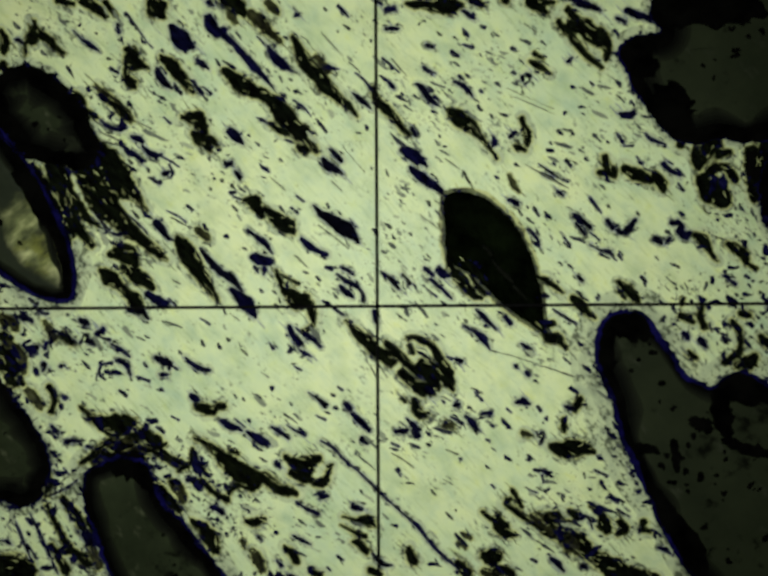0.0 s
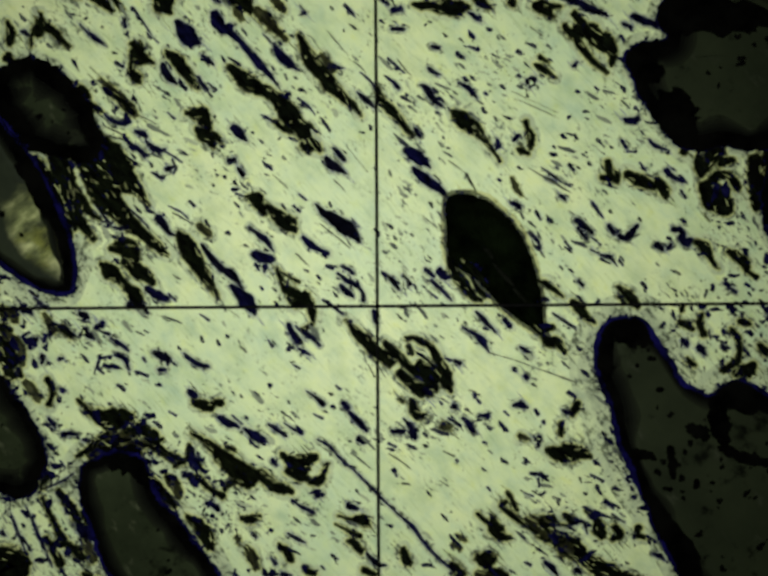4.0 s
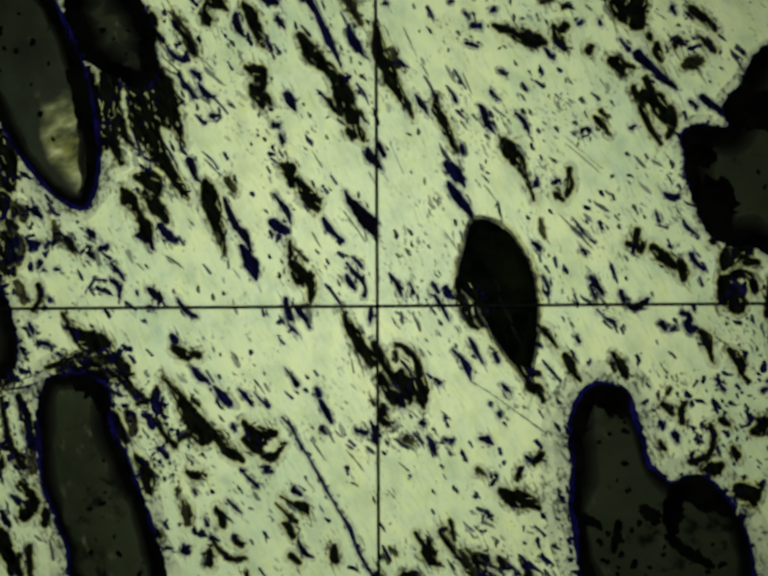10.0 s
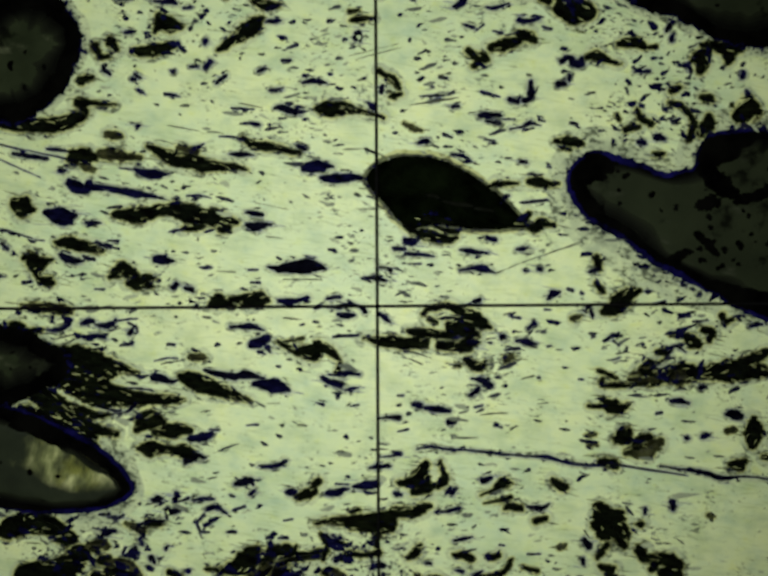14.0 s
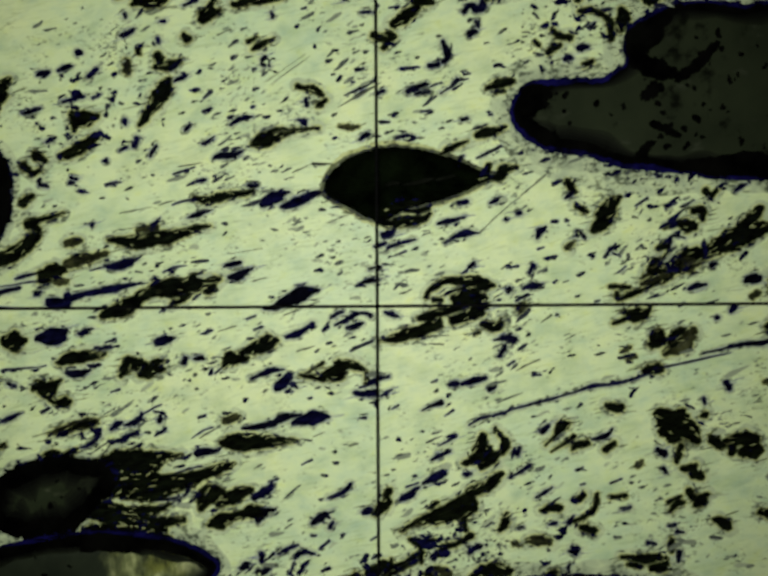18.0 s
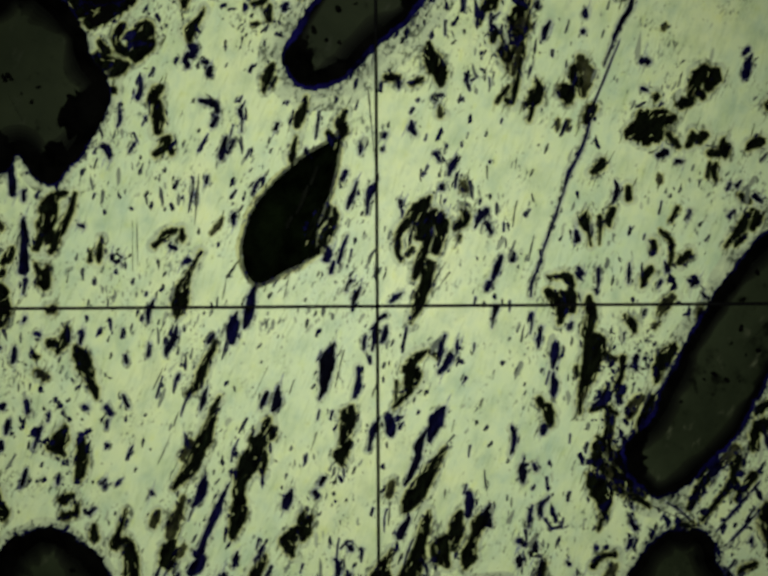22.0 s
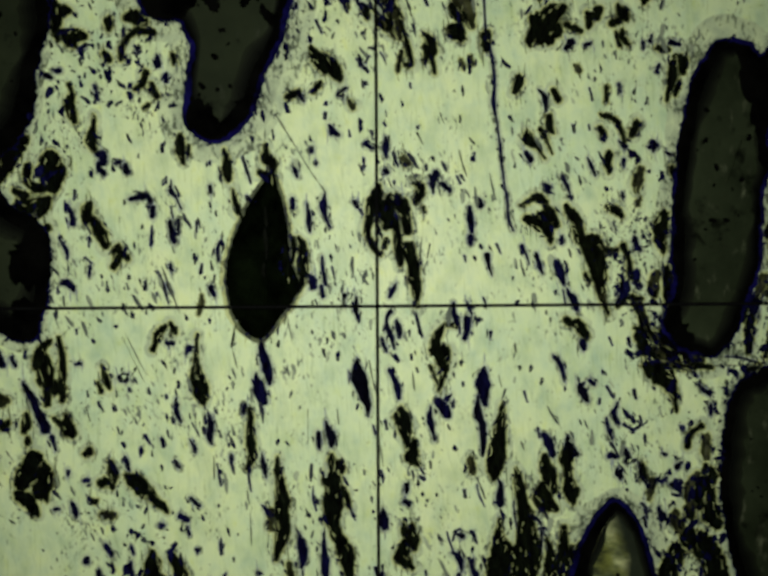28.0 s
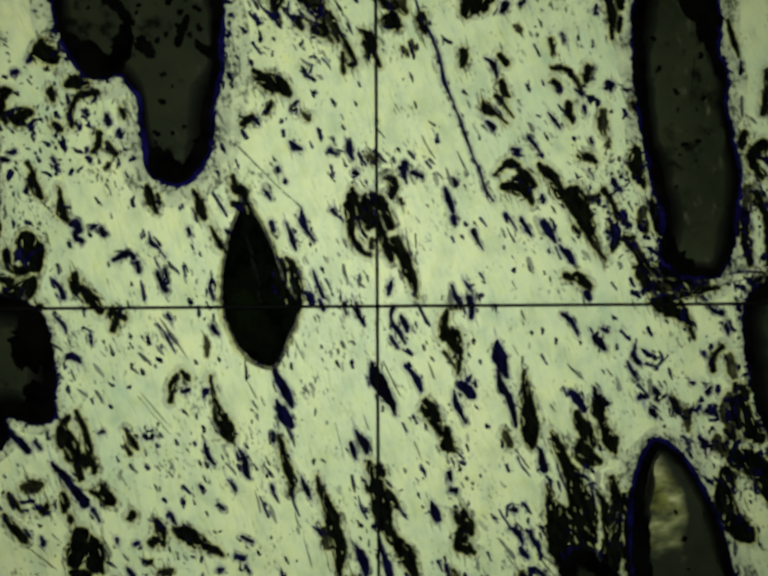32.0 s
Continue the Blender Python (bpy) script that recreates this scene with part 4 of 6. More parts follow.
nick([(-288.1, -32.9, 5.2), (-282.1, -28.9, 6.1)])
nick([(-284.6, -36.9, 2.2), (-274.6, -40.4, 3.5)])
nick([(-273.1, -44.4, 2.6), (-264.6, -48.9, 4.3), (-254.6, -56.9, 3.0)])
nick([(-337.1, -32.9, 3.5), (-333.1, -42.9, 1.7)], [(-334.6, -31.9, 3.5), (-324.6, -31.9, 2.6), (-317.1, -36.9, 2.6), (-309.6, -42.9, 3.5)], [(-304.6, -42.9, 3.5), (-299.6, -35.4, 5.2), (-298.1, -40.4, 7.0), (-289.6, -43.9, 4.3), (-284.6, -47.9, 1.7)])
nick([(-339.6, -42.9, 5.2), (-341.1, -48.9, 3.5)])
nick([(-356.1, -55.4, 4.3), (-351.1, -48.9, 7.8), (-348.1, -46.9, 4.3)])
nick([(-342.1, -65.3, 7.0), (-343.1, -71.8, 2.6)])
nick([(-357.1, -40.4, 3.5), (-364.6, -45.4, 2.2)])
hole([(-384.6, -20.4, 5.2), (-381.1, -27.9, 2.2)])
hole([(-384.6, -35.4, 8.7), (-376.1, -38.9, 6.1)])
hole([(-384.6, -52.9, 9.6), (-377.1, -62.9, 10.4), (-378.1, -77.8, 11.3), (-372.1, -85.3, 7.0)])
hole([(-367.1, -77.8, 4.3), (-363.1, -85.3, 3.5)])
nick([(-284.6, -65.3, 3.5), (-272.1, -62.9, 2.6)], [(-284.6, -65.3, 3.5), (-285.6, -75.3, 2.6), (-279.6, -80.3, 1.7)], [(-279.6, -71.8, 3.5), (-264.6, -75.3, 2.2)], [(-267.1, -60.4, 5.2), (-258.1, -65.3, 5.2), (-254.1, -75.3, 3.5)])
nick([(-228.1, -57.9, 5.2), (-219.6, -61.9, 9.6), (-214.1, -65.3, 7.8), (-214.6, -70.3, 2.6)])
nick([(-222.1, -75.3, 5.2), (-216.1, -75.3, 3.5)])
nick([(-198.1, -57.9, 1.7), (-191.1, -63.9, 5.2), (-183.1, -68.8, 6.1), (-173.1, -70.8, 3.5)])
nick([(-247.1, -77.8, 2.6), (-234.6, -81.8, 3.5)])
nick([(-239.6, -63.9, 3.5), (-237.1, -67.8, 2.2)])
nick([(-174.6, 289.6, 8.7), (-171.1, 279.6, 13.6), (-164.6, 272.1, 7.8), (-159.6, 276.1, 9.6)], [(-162.1, 274.6, 9.6), (-149.6, 263.1, 6.1), (-137.1, 249.7, 7.8), (-127.0, 238.2, 8.7), (-117.0, 228.2, 5.2), (-108.0, 217.2, 1.3)])
hole([(-154.6, 307.1, 14.5), (-144.6, 299.6, 17.5), (-138.1, 292.1, 6.1)])
dull_hollow([(-152.1, 292.1, 7.0), (-146.1, 284.6, 4.3)])
dull_hollow([(-129.6, 292.1, 9.6), (-122.0, 284.6, 11.3), (-112.0, 274.6, 7.8), (-101.0, 264.6, 4.3)])
dull_hollow([(-114.5, 304.6, 7.0), (-107.0, 298.1, 7.8), (-103.0, 293.1, 2.6)])
nick([(-174.6, 304.6, 5.2), (-168.6, 301.1, 2.6)])
nick([(-84.5, 292.1, 4.3), (-81.0, 291.1, 2.2)])
nick([(-42.0, 301.1, 3.5), (-37.0, 296.1, 3.5), (-31.1, 289.6, 1.3)])
hole([(-156.1, 234.7, 7.0), (-149.6, 228.2, 11.3), (-141.1, 221.2, 15.5), (-129.6, 214.7, 13.6), (-117.0, 209.7, 11.3), (-106.0, 201.2, 13.6), (-97.0, 189.7, 19.4), (-87.0, 178.2, 16.5), (-77.0, 168.2, 17.5), (-69.5, 158.2, 10.4), (-63.0, 151.2, 3.5)], [(-82.0, 157.2, 6.1), (-74.5, 152.2, 6.1)])
hole([(-111.0, 181.2, 3.5), (-102.0, 175.2, 8.7), (-93.0, 169.7, 4.3)])
nick([(-124.5, 187.2, 1.7), (-114.5, 182.2, 3.0), (-109.0, 179.2, 2.2)])
nick([(-113.0, 259.6, 3.5), (-109.5, 252.2, 7.8), (-102.0, 244.7, 10.4), (-94.5, 238.2, 6.1), (-91.0, 234.2, 1.7)])
nick([(-124.5, 269.6, 1.7), (-117.0, 262.1, 2.2)])
hole([(-88.0, 269.6, 3.5), (-82.0, 258.1, 7.8), (-76.0, 244.7, 14.5), (-64.5, 232.2, 14.5), (-54.5, 219.7, 13.6), (-42.0, 207.2, 8.7), (-32.0, 199.7, 6.1), (-22.1, 188.2, 2.2)])
dull_hollow([(-64.5, 249.7, 4.3), (-53.0, 234.7, 7.0)])
nick([(-27.1, 212.2, 2.2), (-19.6, 206.2, 6.1), (-12.1, 199.7, 3.5), (-7.0, 194.7, 1.3)])
nick([(-24.6, 233.2, 1.3), (-14.6, 224.7, 2.2), (-7.0, 214.7, 2.6)])
hole([(-7.0, 217.2, 4.3), (-2.0, 204.7, 7.0), (8.0, 194.7, 8.7), (15.9, 187.2, 6.1), (23.9, 176.2, 5.2), (30.9, 169.7, 3.5)])
nick([(-186.1, 246.2, 3.5), (-179.6, 241.2, 5.2), (-174.6, 237.2, 2.6)])
nick([(-189.6, 224.7, 3.5), (-186.1, 217.2, 4.3), (-181.1, 212.2, 4.3)], [(-179.6, 218.2, 2.2), (-171.1, 211.2, 3.0)])
nick([(-152.1, 173.2, 8.7), (-146.1, 167.2, 10.4), (-139.6, 161.2, 4.3)])
nick([(-157.1, 139.7, 4.3), (-151.1, 140.7, 5.2)])
nick([(-147.1, 132.2, 3.5), (-142.1, 126.2, 6.1)])
nick([(-152.1, 110.7, 3.5), (-147.1, 110.7, 2.6)])
nick([(-122.0, 139.7, 1.3), (-117.0, 134.7, 3.0), (-112.0, 131.2, 1.7)])
nick([(-51.0, 154.7, 2.6), (-44.5, 149.7, 6.1), (-39.0, 143.2, 5.2)])
nick([(-57.0, 144.7, 4.3), (-53.0, 138.2, 10.4), (-46.0, 134.7, 8.7), (-37.0, 129.2, 2.2)])
hairline([(-37.0, 157.2, 0.7), (-14.6, 131.2, 0.7)])
nick([(-87.0, 204.7, 2.2), (-77.0, 197.2, 2.6), (-69.5, 188.2, 1.3)])
hole([(-136.1, 102.2, 6.1), (-128.1, 101.2, 13.6), (-124.5, 94.7, 11.3), (-119.5, 87.2, 6.1)])
hole([(-117.0, 94.7, 5.2), (-109.5, 87.2, 9.6), (-99.5, 79.7, 16.5), (-92.0, 74.7, 14.5), (-87.0, 69.7, 4.3)])
nick([(-148.1, 106.2, 2.6), (-141.1, 103.2, 2.2)])
nick([(-134.6, 72.2, 2.6), (-126.0, 66.2, 5.2), (-117.0, 59.6, 7.8), (-112.0, 52.1, 3.5), (-109.0, 48.1, 1.3)])
nick([(-79.5, 63.1, 4.3), (-73.0, 57.1, 7.8), (-63.0, 51.1, 6.1), (-53.0, 47.1, 4.3)])
nick([(-129.6, 44.6, 7.0), (-122.0, 42.1, 11.3), (-113.0, 39.6, 9.6)], [(-127.0, 34.6, 3.5), (-123.0, 28.1, 1.7)], [(-117.0, 32.1, 6.1), (-118.0, 27.1, 2.6)])
nick([(-67.0, 97.2, 2.2), (-59.5, 89.7, 7.0), (-49.5, 83.2, 11.3), (-37.0, 74.7, 16.5), (-28.1, 68.2, 11.3), (-22.1, 61.1, 4.3), (-19.6, 58.6, 1.7)])
hairline([(-62.0, 77.2, 1.4), (-42.0, 62.1, 1.8), (-31.1, 53.1, 1.1)])
nick([(-84.5, 107.2, 2.2), (-77.0, 101.2, 2.2)])
nick([(-89.5, 94.7, 2.6), (-83.0, 89.7, 3.5)])
nick([(-54.5, 34.6, 3.5), (-48.0, 32.1, 3.5)])
nick([(-39.5, 34.6, 2.6), (-32.0, 31.1, 4.3), (-27.1, 27.1, 2.6)])
nick([(-43.0, 27.1, 2.6), (-34.5, 21.1, 5.2), (-24.6, 16.1, 5.2), (-17.1, 8.2, 3.5), (-16.1, 1.2, 6.1)], [(-39.5, 14.7, 4.3), (-33.0, 8.2, 7.0), (-27.1, 4.7, 4.3)])
hole([(-104.5, 29.6, 3.5), (-102.0, 22.1, 4.3), (-97.0, 12.2, 7.8), (-89.5, 4.7, 13.6), (-82.0, -0.3, 18.4), (-74.5, -0.3, 14.5), (-69.5, -7.8, 8.7), (-67.0, -17.9, 6.1), (-69.0, -25.4, 4.3), (-76.0, -30.4, 5.2)], [(-101.0, 27.1, 1.7), (-92.0, 22.1, 2.2), (-83.0, 18.1, 3.5)])
nick([(-92.0, -25.4, 4.3), (-88.0, -35.4, 7.0), (-81.0, -42.9, 7.8)], [(-84.5, -27.9, 2.6), (-77.0, -35.4, 2.2)], [(-76.0, -32.9, 4.3), (-69.0, -37.9, 5.2), (-59.5, -46.9, 3.5)], [(-81.0, -50.4, 2.6), (-74.5, -53.9, 4.3), (-69.5, -56.9, 2.6)])
nick([(-151.1, 11.2, 5.2), (-143.1, 4.7, 11.3), (-134.6, -3.8, 15.5), (-128.1, -12.8, 7.8), (-126.0, -16.9, 2.6)])
nick([(-182.1, -17.9, 1.3), (-173.1, -23.9, 1.7)])
nick([(-112.0, -42.9, 1.7), (-108.0, -48.9, 3.9)])
nick([(-92.0, -49.9, 2.8), (-90.0, -51.9, 2.8)])
nick([(-87.0, -66.8, 1.7), (-79.5, -70.8, 2.6)])
hairline([(-152.1, -12.8, 1.1), (-142.1, -20.4, 1.1)])
nick([(-58.0, 0.2, 2.2), (-47.0, -6.8, 3.0), (-37.0, -13.8, 2.2)])
hole([(-34.0, -20.4, 2.2), (-29.6, -25.4, 3.5), (-22.1, -32.9, 10.4), (-13.1, -40.4, 11.3), (-3.0, -50.4, 10.4), (8.0, -56.9, 14.5), (12.9, -61.9, 11.3)])
nick([(-5.5, -10.3, 4.3), (-3.5, -17.9, 6.1), (-2.0, -23.9, 2.2)])
hairline([(-9.6, -65.3, 1.4), (-3.0, -77.8, 1.4)])
dull_hollow([(-184.6, 72.2, 6.1), (-178.1, 67.2, 7.0), (-174.6, 64.7, 4.3)])
hole([(8.0, -43.9, 6.1), (20.4, -55.4, 8.7), (30.4, -65.3, 7.8), (40.5, -75.3, 6.1)], [(27.9, -37.9, 4.3), (35.5, -36.9, 4.3), (43.0, -40.4, 6.1), (53.0, -45.4, 6.1), (60.5, -57.9, 7.8), (65.5, -67.8, 13.6), (70.5, -80.3, 14.5), (75.5, -90.3, 4.3)], [(30.4, -45.4, 4.3), (35.5, -53.9, 3.5)], [(22.9, -72.8, 8.7), (33.0, -81.8, 9.6), (45.5, -90.3, 14.5), (58.0, -87.8, 11.3)], [(44.0, -66.8, 14.5), (55.5, -75.3, 19.4)])
hole([(80.5, 29.6, 6.1), (88.0, 19.6, 7.0), (95.5, 8.2, 6.1)], [(93.0, 27.1, 2.6), (100.5, 14.7, 5.2), (108.0, 7.2, 5.2)])
nick([(47.0, 33.1, 4.3), (55.5, 26.1, 4.3)], [(60.5, 32.1, 7.8), (65.5, 27.1, 8.7), (72.0, 24.6, 3.5)], [(53.0, 22.1, 3.5), (63.0, 13.2, 4.3), (74.0, 2.2, 2.2)])
nick([(49.0, 11.2, 1.7), (59.0, 4.7, 2.2)])
nick([(5.5, 28.1, 2.6), (12.9, 21.1, 5.2), (20.4, 12.2, 3.5)], [(23.9, 27.1, 2.6), (30.9, 18.1, 5.2)])
nick([(99.0, -8.8, 2.6), (105.5, -15.3, 6.1), (113.0, -22.9, 4.3), (120.5, -28.9, 1.3)])
nick([(128.0, -16.9, 4.3), (133.9, -22.9, 6.1)])
nick([(85.5, -25.4, 2.2), (95.5, -30.4, 3.5), (105.5, -37.9, 8.7), (113.0, -48.9, 2.6)])
hairline([(113.0, -50.4, 1.4), (137.9, -56.9, 1.1), (167.9, -66.8, 1.4), (202.9, -78.8, 1.8)])
nick([(69.0, -56.9, 2.6), (74.0, -58.9, 3.5)])
nick([(79.0, -59.4, 4.3), (84.0, -61.9, 6.1)])
nick([(145.4, -43.9, 2.6), (152.9, -48.9, 5.2), (157.9, -52.9, 1.7)])
nick([(150.4, -72.8, 4.3), (152.9, -75.3, 5.2)])
hole([(160.4, -25.4, 5.2), (167.9, -30.4, 6.1), (172.9, -37.9, 9.6), (182.9, -37.9, 8.7), (190.4, -47.9, 4.3)], [(167.9, -26.9, 7.0), (177.9, -22.9, 5.2)])
hole([(162.9, 24.6, 3.5), (172.9, 19.6, 6.1), (182.9, 12.2, 3.5), (187.9, 8.2, 1.3)])
nick([(177.9, -8.8, 2.2), (187.9, -15.3, 3.5), (200.4, -22.9, 2.6)])
nick([(132.9, 103.2, 5.2), (140.4, 99.7, 6.1)])
nick([(157.9, 94.7, 3.5), (162.9, 87.2, 2.6)])
nick([(152.9, 72.2, 3.5), (160.4, 64.7, 4.3), (163.9, 57.1, 2.6)])
nick([(187.9, 64.7, 1.7), (195.4, 57.1, 2.6)])
nick([(8.0, 297.1, 7.0), (15.4, 298.1, 6.1)])
hole([(30.4, 303.1, 6.1), (43.0, 302.1, 8.7), (58.0, 301.1, 14.5), (73.0, 301.1, 15.5), (83.0, 302.1, 6.1)])
nick([(85.5, 296.1, 3.5), (93.0, 291.1, 6.1), (98.0, 288.1, 2.6)])
nick([(93.0, 305.6, 4.3), (103.0, 302.1, 4.3), (108.0, 301.1, 1.7)])
nick([(7.0, 278.1, 4.3), (18.9, 278.1, 4.3)])
nick([(48.0, 261.1, 3.5), (53.0, 259.6, 4.3), (57.0, 258.1, 1.7)])
nick([(74.0, 254.7, 3.5), (80.5, 249.7, 3.5)])
nick([(45.5, 238.2, 3.5), (50.5, 234.7, 4.3), (58.0, 232.2, 1.3)])
nick([(85.5, 262.1, 2.2), (95.5, 258.1, 3.5)])
nick([(135.4, 257.1, 3.5), (138.9, 257.1, 2.6)])
nick([(3.0, 248.2, 2.2), (12.9, 239.7, 2.6), (20.4, 233.2, 1.3)])
nick([(38.0, 221.2, 3.5), (44.0, 217.2, 7.0), (50.5, 207.2, 6.1), (60.5, 199.7, 2.6)])
nick([(75.5, 224.7, 2.2), (85.5, 219.7, 5.2), (92.0, 213.2, 5.2), (95.5, 209.2, 1.7)], [(82.0, 229.2, 3.5), (86.0, 226.2, 2.6)])
nick([(103.0, 214.7, 3.5), (105.5, 213.2, 2.6)])
hole([(70.5, 194.7, 4.3), (75.5, 191.2, 13.6), (83.0, 184.7, 16.5), (92.0, 176.2, 7.8), (105.5, 164.7, 3.9), (115.5, 152.2, 3.0), (121.0, 144.7, 1.7)], [(90.5, 187.2, 4.3), (98.0, 179.7, 4.3), (102.0, 173.2, 2.2)])
nick([(33.0, 176.2, 4.3), (37.0, 169.7, 6.1)])
nick([(23.9, 154.7, 7.0), (33.0, 149.7, 14.5), (40.5, 144.7, 10.4), (49.0, 137.2, 2.6)])
nick([(31.9, 136.2, 4.3), (40.5, 128.2, 9.6), (53.0, 119.7, 9.6), (63.0, 112.2, 6.1), (66.0, 109.2, 1.7)])
nick([(117.0, 167.2, 2.6), (118.0, 161.2, 7.0), (115.5, 156.2, 1.7)])
nick([(133.9, 167.2, 4.3), (138.9, 171.2, 5.2)])
hole([(145.4, 185.7, 6.1), (147.9, 178.2, 5.2), (151.9, 169.7, 7.0), (150.9, 159.7, 4.3)], [(140.4, 157.2, 7.0), (148.9, 153.2, 3.5)])
hole([(153.9, 244.7, 3.5), (160.4, 241.2, 6.1), (168.9, 236.2, 4.3), (174.9, 232.2, 1.3)], [(158.9, 252.2, 4.3), (166.9, 248.2, 2.6)])
nick([(147.9, 227.2, 7.8), (152.9, 229.7, 7.8), (148.9, 221.2, 2.6)])
nick([(136.9, 234.2, 2.8), (138.9, 232.2, 2.8)])
hairline([(147.9, 283.1, 1.4), (160.4, 274.6, 1.8)])
hairline([(130.4, 217.2, 0.7), (177.9, 196.2, 0.7)])
nick([(192.9, 244.7, 4.3), (196.9, 248.2, 2.6)])
nick([(162.9, 139.7, 1.3), (177.9, 129.7, 3.5), (192.9, 121.2, 1.7)])
nick([(177.9, 140.7, 2.1), (179.9, 138.7, 2.1)])
nick([(190.4, 143.2, 2.6), (195.4, 138.2, 3.5)])
nick([(182.9, 111.2, 5.2), (187.9, 108.2, 3.5)])
hole([(155.4, 304.6, 11.3), (162.9, 302.1, 14.5), (170.4, 294.6, 3.5)], [(167.9, 304.6, 6.1), (177.9, 304.6, 3.5)])
dull_hollow([(132.9, 127.2, 3.5), (137.9, 118.2, 5.2), (141.9, 112.2, 2.6)])
hole([(182.9, 284.6, 5.2), (192.9, 274.6, 7.8), (202.9, 261.1, 7.0), (212.9, 249.7, 6.1), (226.9, 238.2, 3.5)], [(195.4, 282.1, 8.7), (207.9, 277.1, 14.5), (222.9, 269.6, 19.4), (232.9, 259.6, 10.4), (231.9, 246.2, 4.3)], [(192.9, 297.1, 7.0), (202.9, 287.1, 7.0), (215.4, 284.6, 4.3)])
nick([(202.9, 302.1, 4.3), (215.4, 299.6, 4.3), (226.9, 296.1, 2.6)])
nick([(252.9, 296.1, 7.0), (260.4, 293.1, 8.7), (272.9, 289.6, 6.1), (282.9, 287.1, 4.3)])
nick([(242.9, 288.1, 4.3), (251.9, 284.6, 3.5)])
nick([(245.4, 191.2, 3.5), (255.4, 189.7, 7.0), (260.4, 192.2, 6.1)])
nick([(243.9, 169.7, 3.5), (248.9, 162.2, 4.3)], [(250.4, 158.2, 2.6), (258.9, 158.2, 2.2)])
nick([(256.9, 204.7, 2.2), (260.4, 199.7, 2.6)])
nick([(271.9, 171.2, 2.6), (277.9, 164.7, 4.3), (292.9, 159.7, 2.2)])
nick([(262.9, 147.2, 2.2), (268.9, 139.7, 2.6)])
hole([(230.4, 147.2, 6.1), (232.9, 137.2, 8.7), (237.9, 131.2, 11.3)], [(235.4, 132.2, 7.8), (225.4, 131.2, 6.1)])
hole([(251.9, 134.7, 8.7), (260.4, 129.7, 11.3), (271.9, 126.2, 9.6), (277.9, 122.2, 6.1)], [(281.9, 127.2, 9.6), (287.9, 119.7, 10.4), (290.4, 112.2, 5.2)])
nick([(290.4, 139.7, 7.0), (298.9, 132.2, 5.2), (307.9, 128.2, 2.6)])
nick([(305.4, 119.7, 2.6), (310.4, 112.2, 2.6)])
nick([(215.4, 223.2, 1.7), (218.9, 220.2, 2.2)])
hole([(322.9, 152.2, 10.4), (325.4, 137.2, 7.0)], [(332.9, 122.2, 19.4), (342.9, 112.2, 29.1), (350.4, 104.7, 19.4)], [(337.9, 132.2, 10.4), (352.9, 137.2, 6.1), (362.9, 124.7, 8.7)], [(345.4, 149.7, 8.7), (357.9, 152.2, 5.2)])
hole([(380.4, 152.2, 14.5), (382.9, 132.2, 19.4), (385.4, 107.2, 14.5)])
nick([(215.4, 104.7, 3.5), (220.4, 98.2, 3.0), (226.9, 89.7, 1.7)])
nick([(198.9, 87.2, 5.2), (206.9, 82.2, 6.1), (215.4, 74.7, 5.2)], [(200.4, 79.7, 2.6), (210.4, 68.2, 4.3)])
nick([(215.4, 69.7, 2.2), (225.4, 62.1, 1.7)])
nick([(232.9, 82.2, 5.2), (237.9, 74.7, 6.1)], [(242.9, 72.2, 4.3), (250.4, 69.7, 7.0), (257.9, 77.2, 7.0), (261.9, 83.2, 3.5)])
nick([(215.4, 57.1, 1.7), (225.4, 52.1, 3.0), (235.4, 49.6, 6.1)], [(235.4, 49.6, 3.5), (241.9, 41.1, 1.7)])
nick([(243.9, 47.1, 2.6), (247.9, 42.1, 2.6)])
nick([(202.9, 24.6, 3.5), (206.9, 21.1, 4.3)])
nick([(267.9, 24.6, 3.5), (271.9, 19.6, 3.0)])
nick([(282.9, 63.1, 7.0), (287.9, 59.6, 5.2)], [(293.9, 62.1, 4.3), (296.9, 64.2, 3.5)])
nick([(298.9, 79.7, 6.1), (305.4, 79.7, 7.0), (310.4, 74.7, 4.3)], [(305.4, 72.2, 7.0), (312.9, 66.2, 8.7), (317.9, 69.7, 4.3)])
hole([(321.9, 67.2, 4.3), (330.4, 63.1, 9.6), (335.4, 54.6, 7.0), (341.9, 44.6, 3.5), (345.9, 40.6, 1.3)])
hole([(356.9, 58.1, 5.2), (365.4, 53.1, 10.4), (371.9, 46.1, 9.6), (375.4, 39.6, 5.2)], [(376.9, 37.1, 2.6), (385.4, 33.1, 2.6)])
nick([(350.4, 26.1, 1.7), (360.4, 19.6, 3.5), (364.4, 17.1, 4.3)])
hole([(243.9, 19.6, 3.5), (251.9, 13.2, 7.8), (260.4, 4.7, 7.8), (265.4, -0.3, 3.5)], [(245.4, 9.7, 3.5), (250.4, 3.2, 2.6)])
nick([(221.9, 3.2, 2.8), (223.9, 1.2, 2.8)])
hole([(197.9, 2.2, 7.0), (205.4, -3.8, 9.6), (212.9, -12.8, 6.1), (220.4, -16.9, 2.2)])
hole([(310.4, 2.2, 3.5), (308.9, -3.8, 3.5)], [(306.9, -15.3, 4.3), (315.4, -17.9, 6.1), (320.4, -21.9, 3.5)])
hole([(328.9, -7.8, 5.2), (327.9, -17.9, 6.1), (332.9, -26.9, 6.1)])
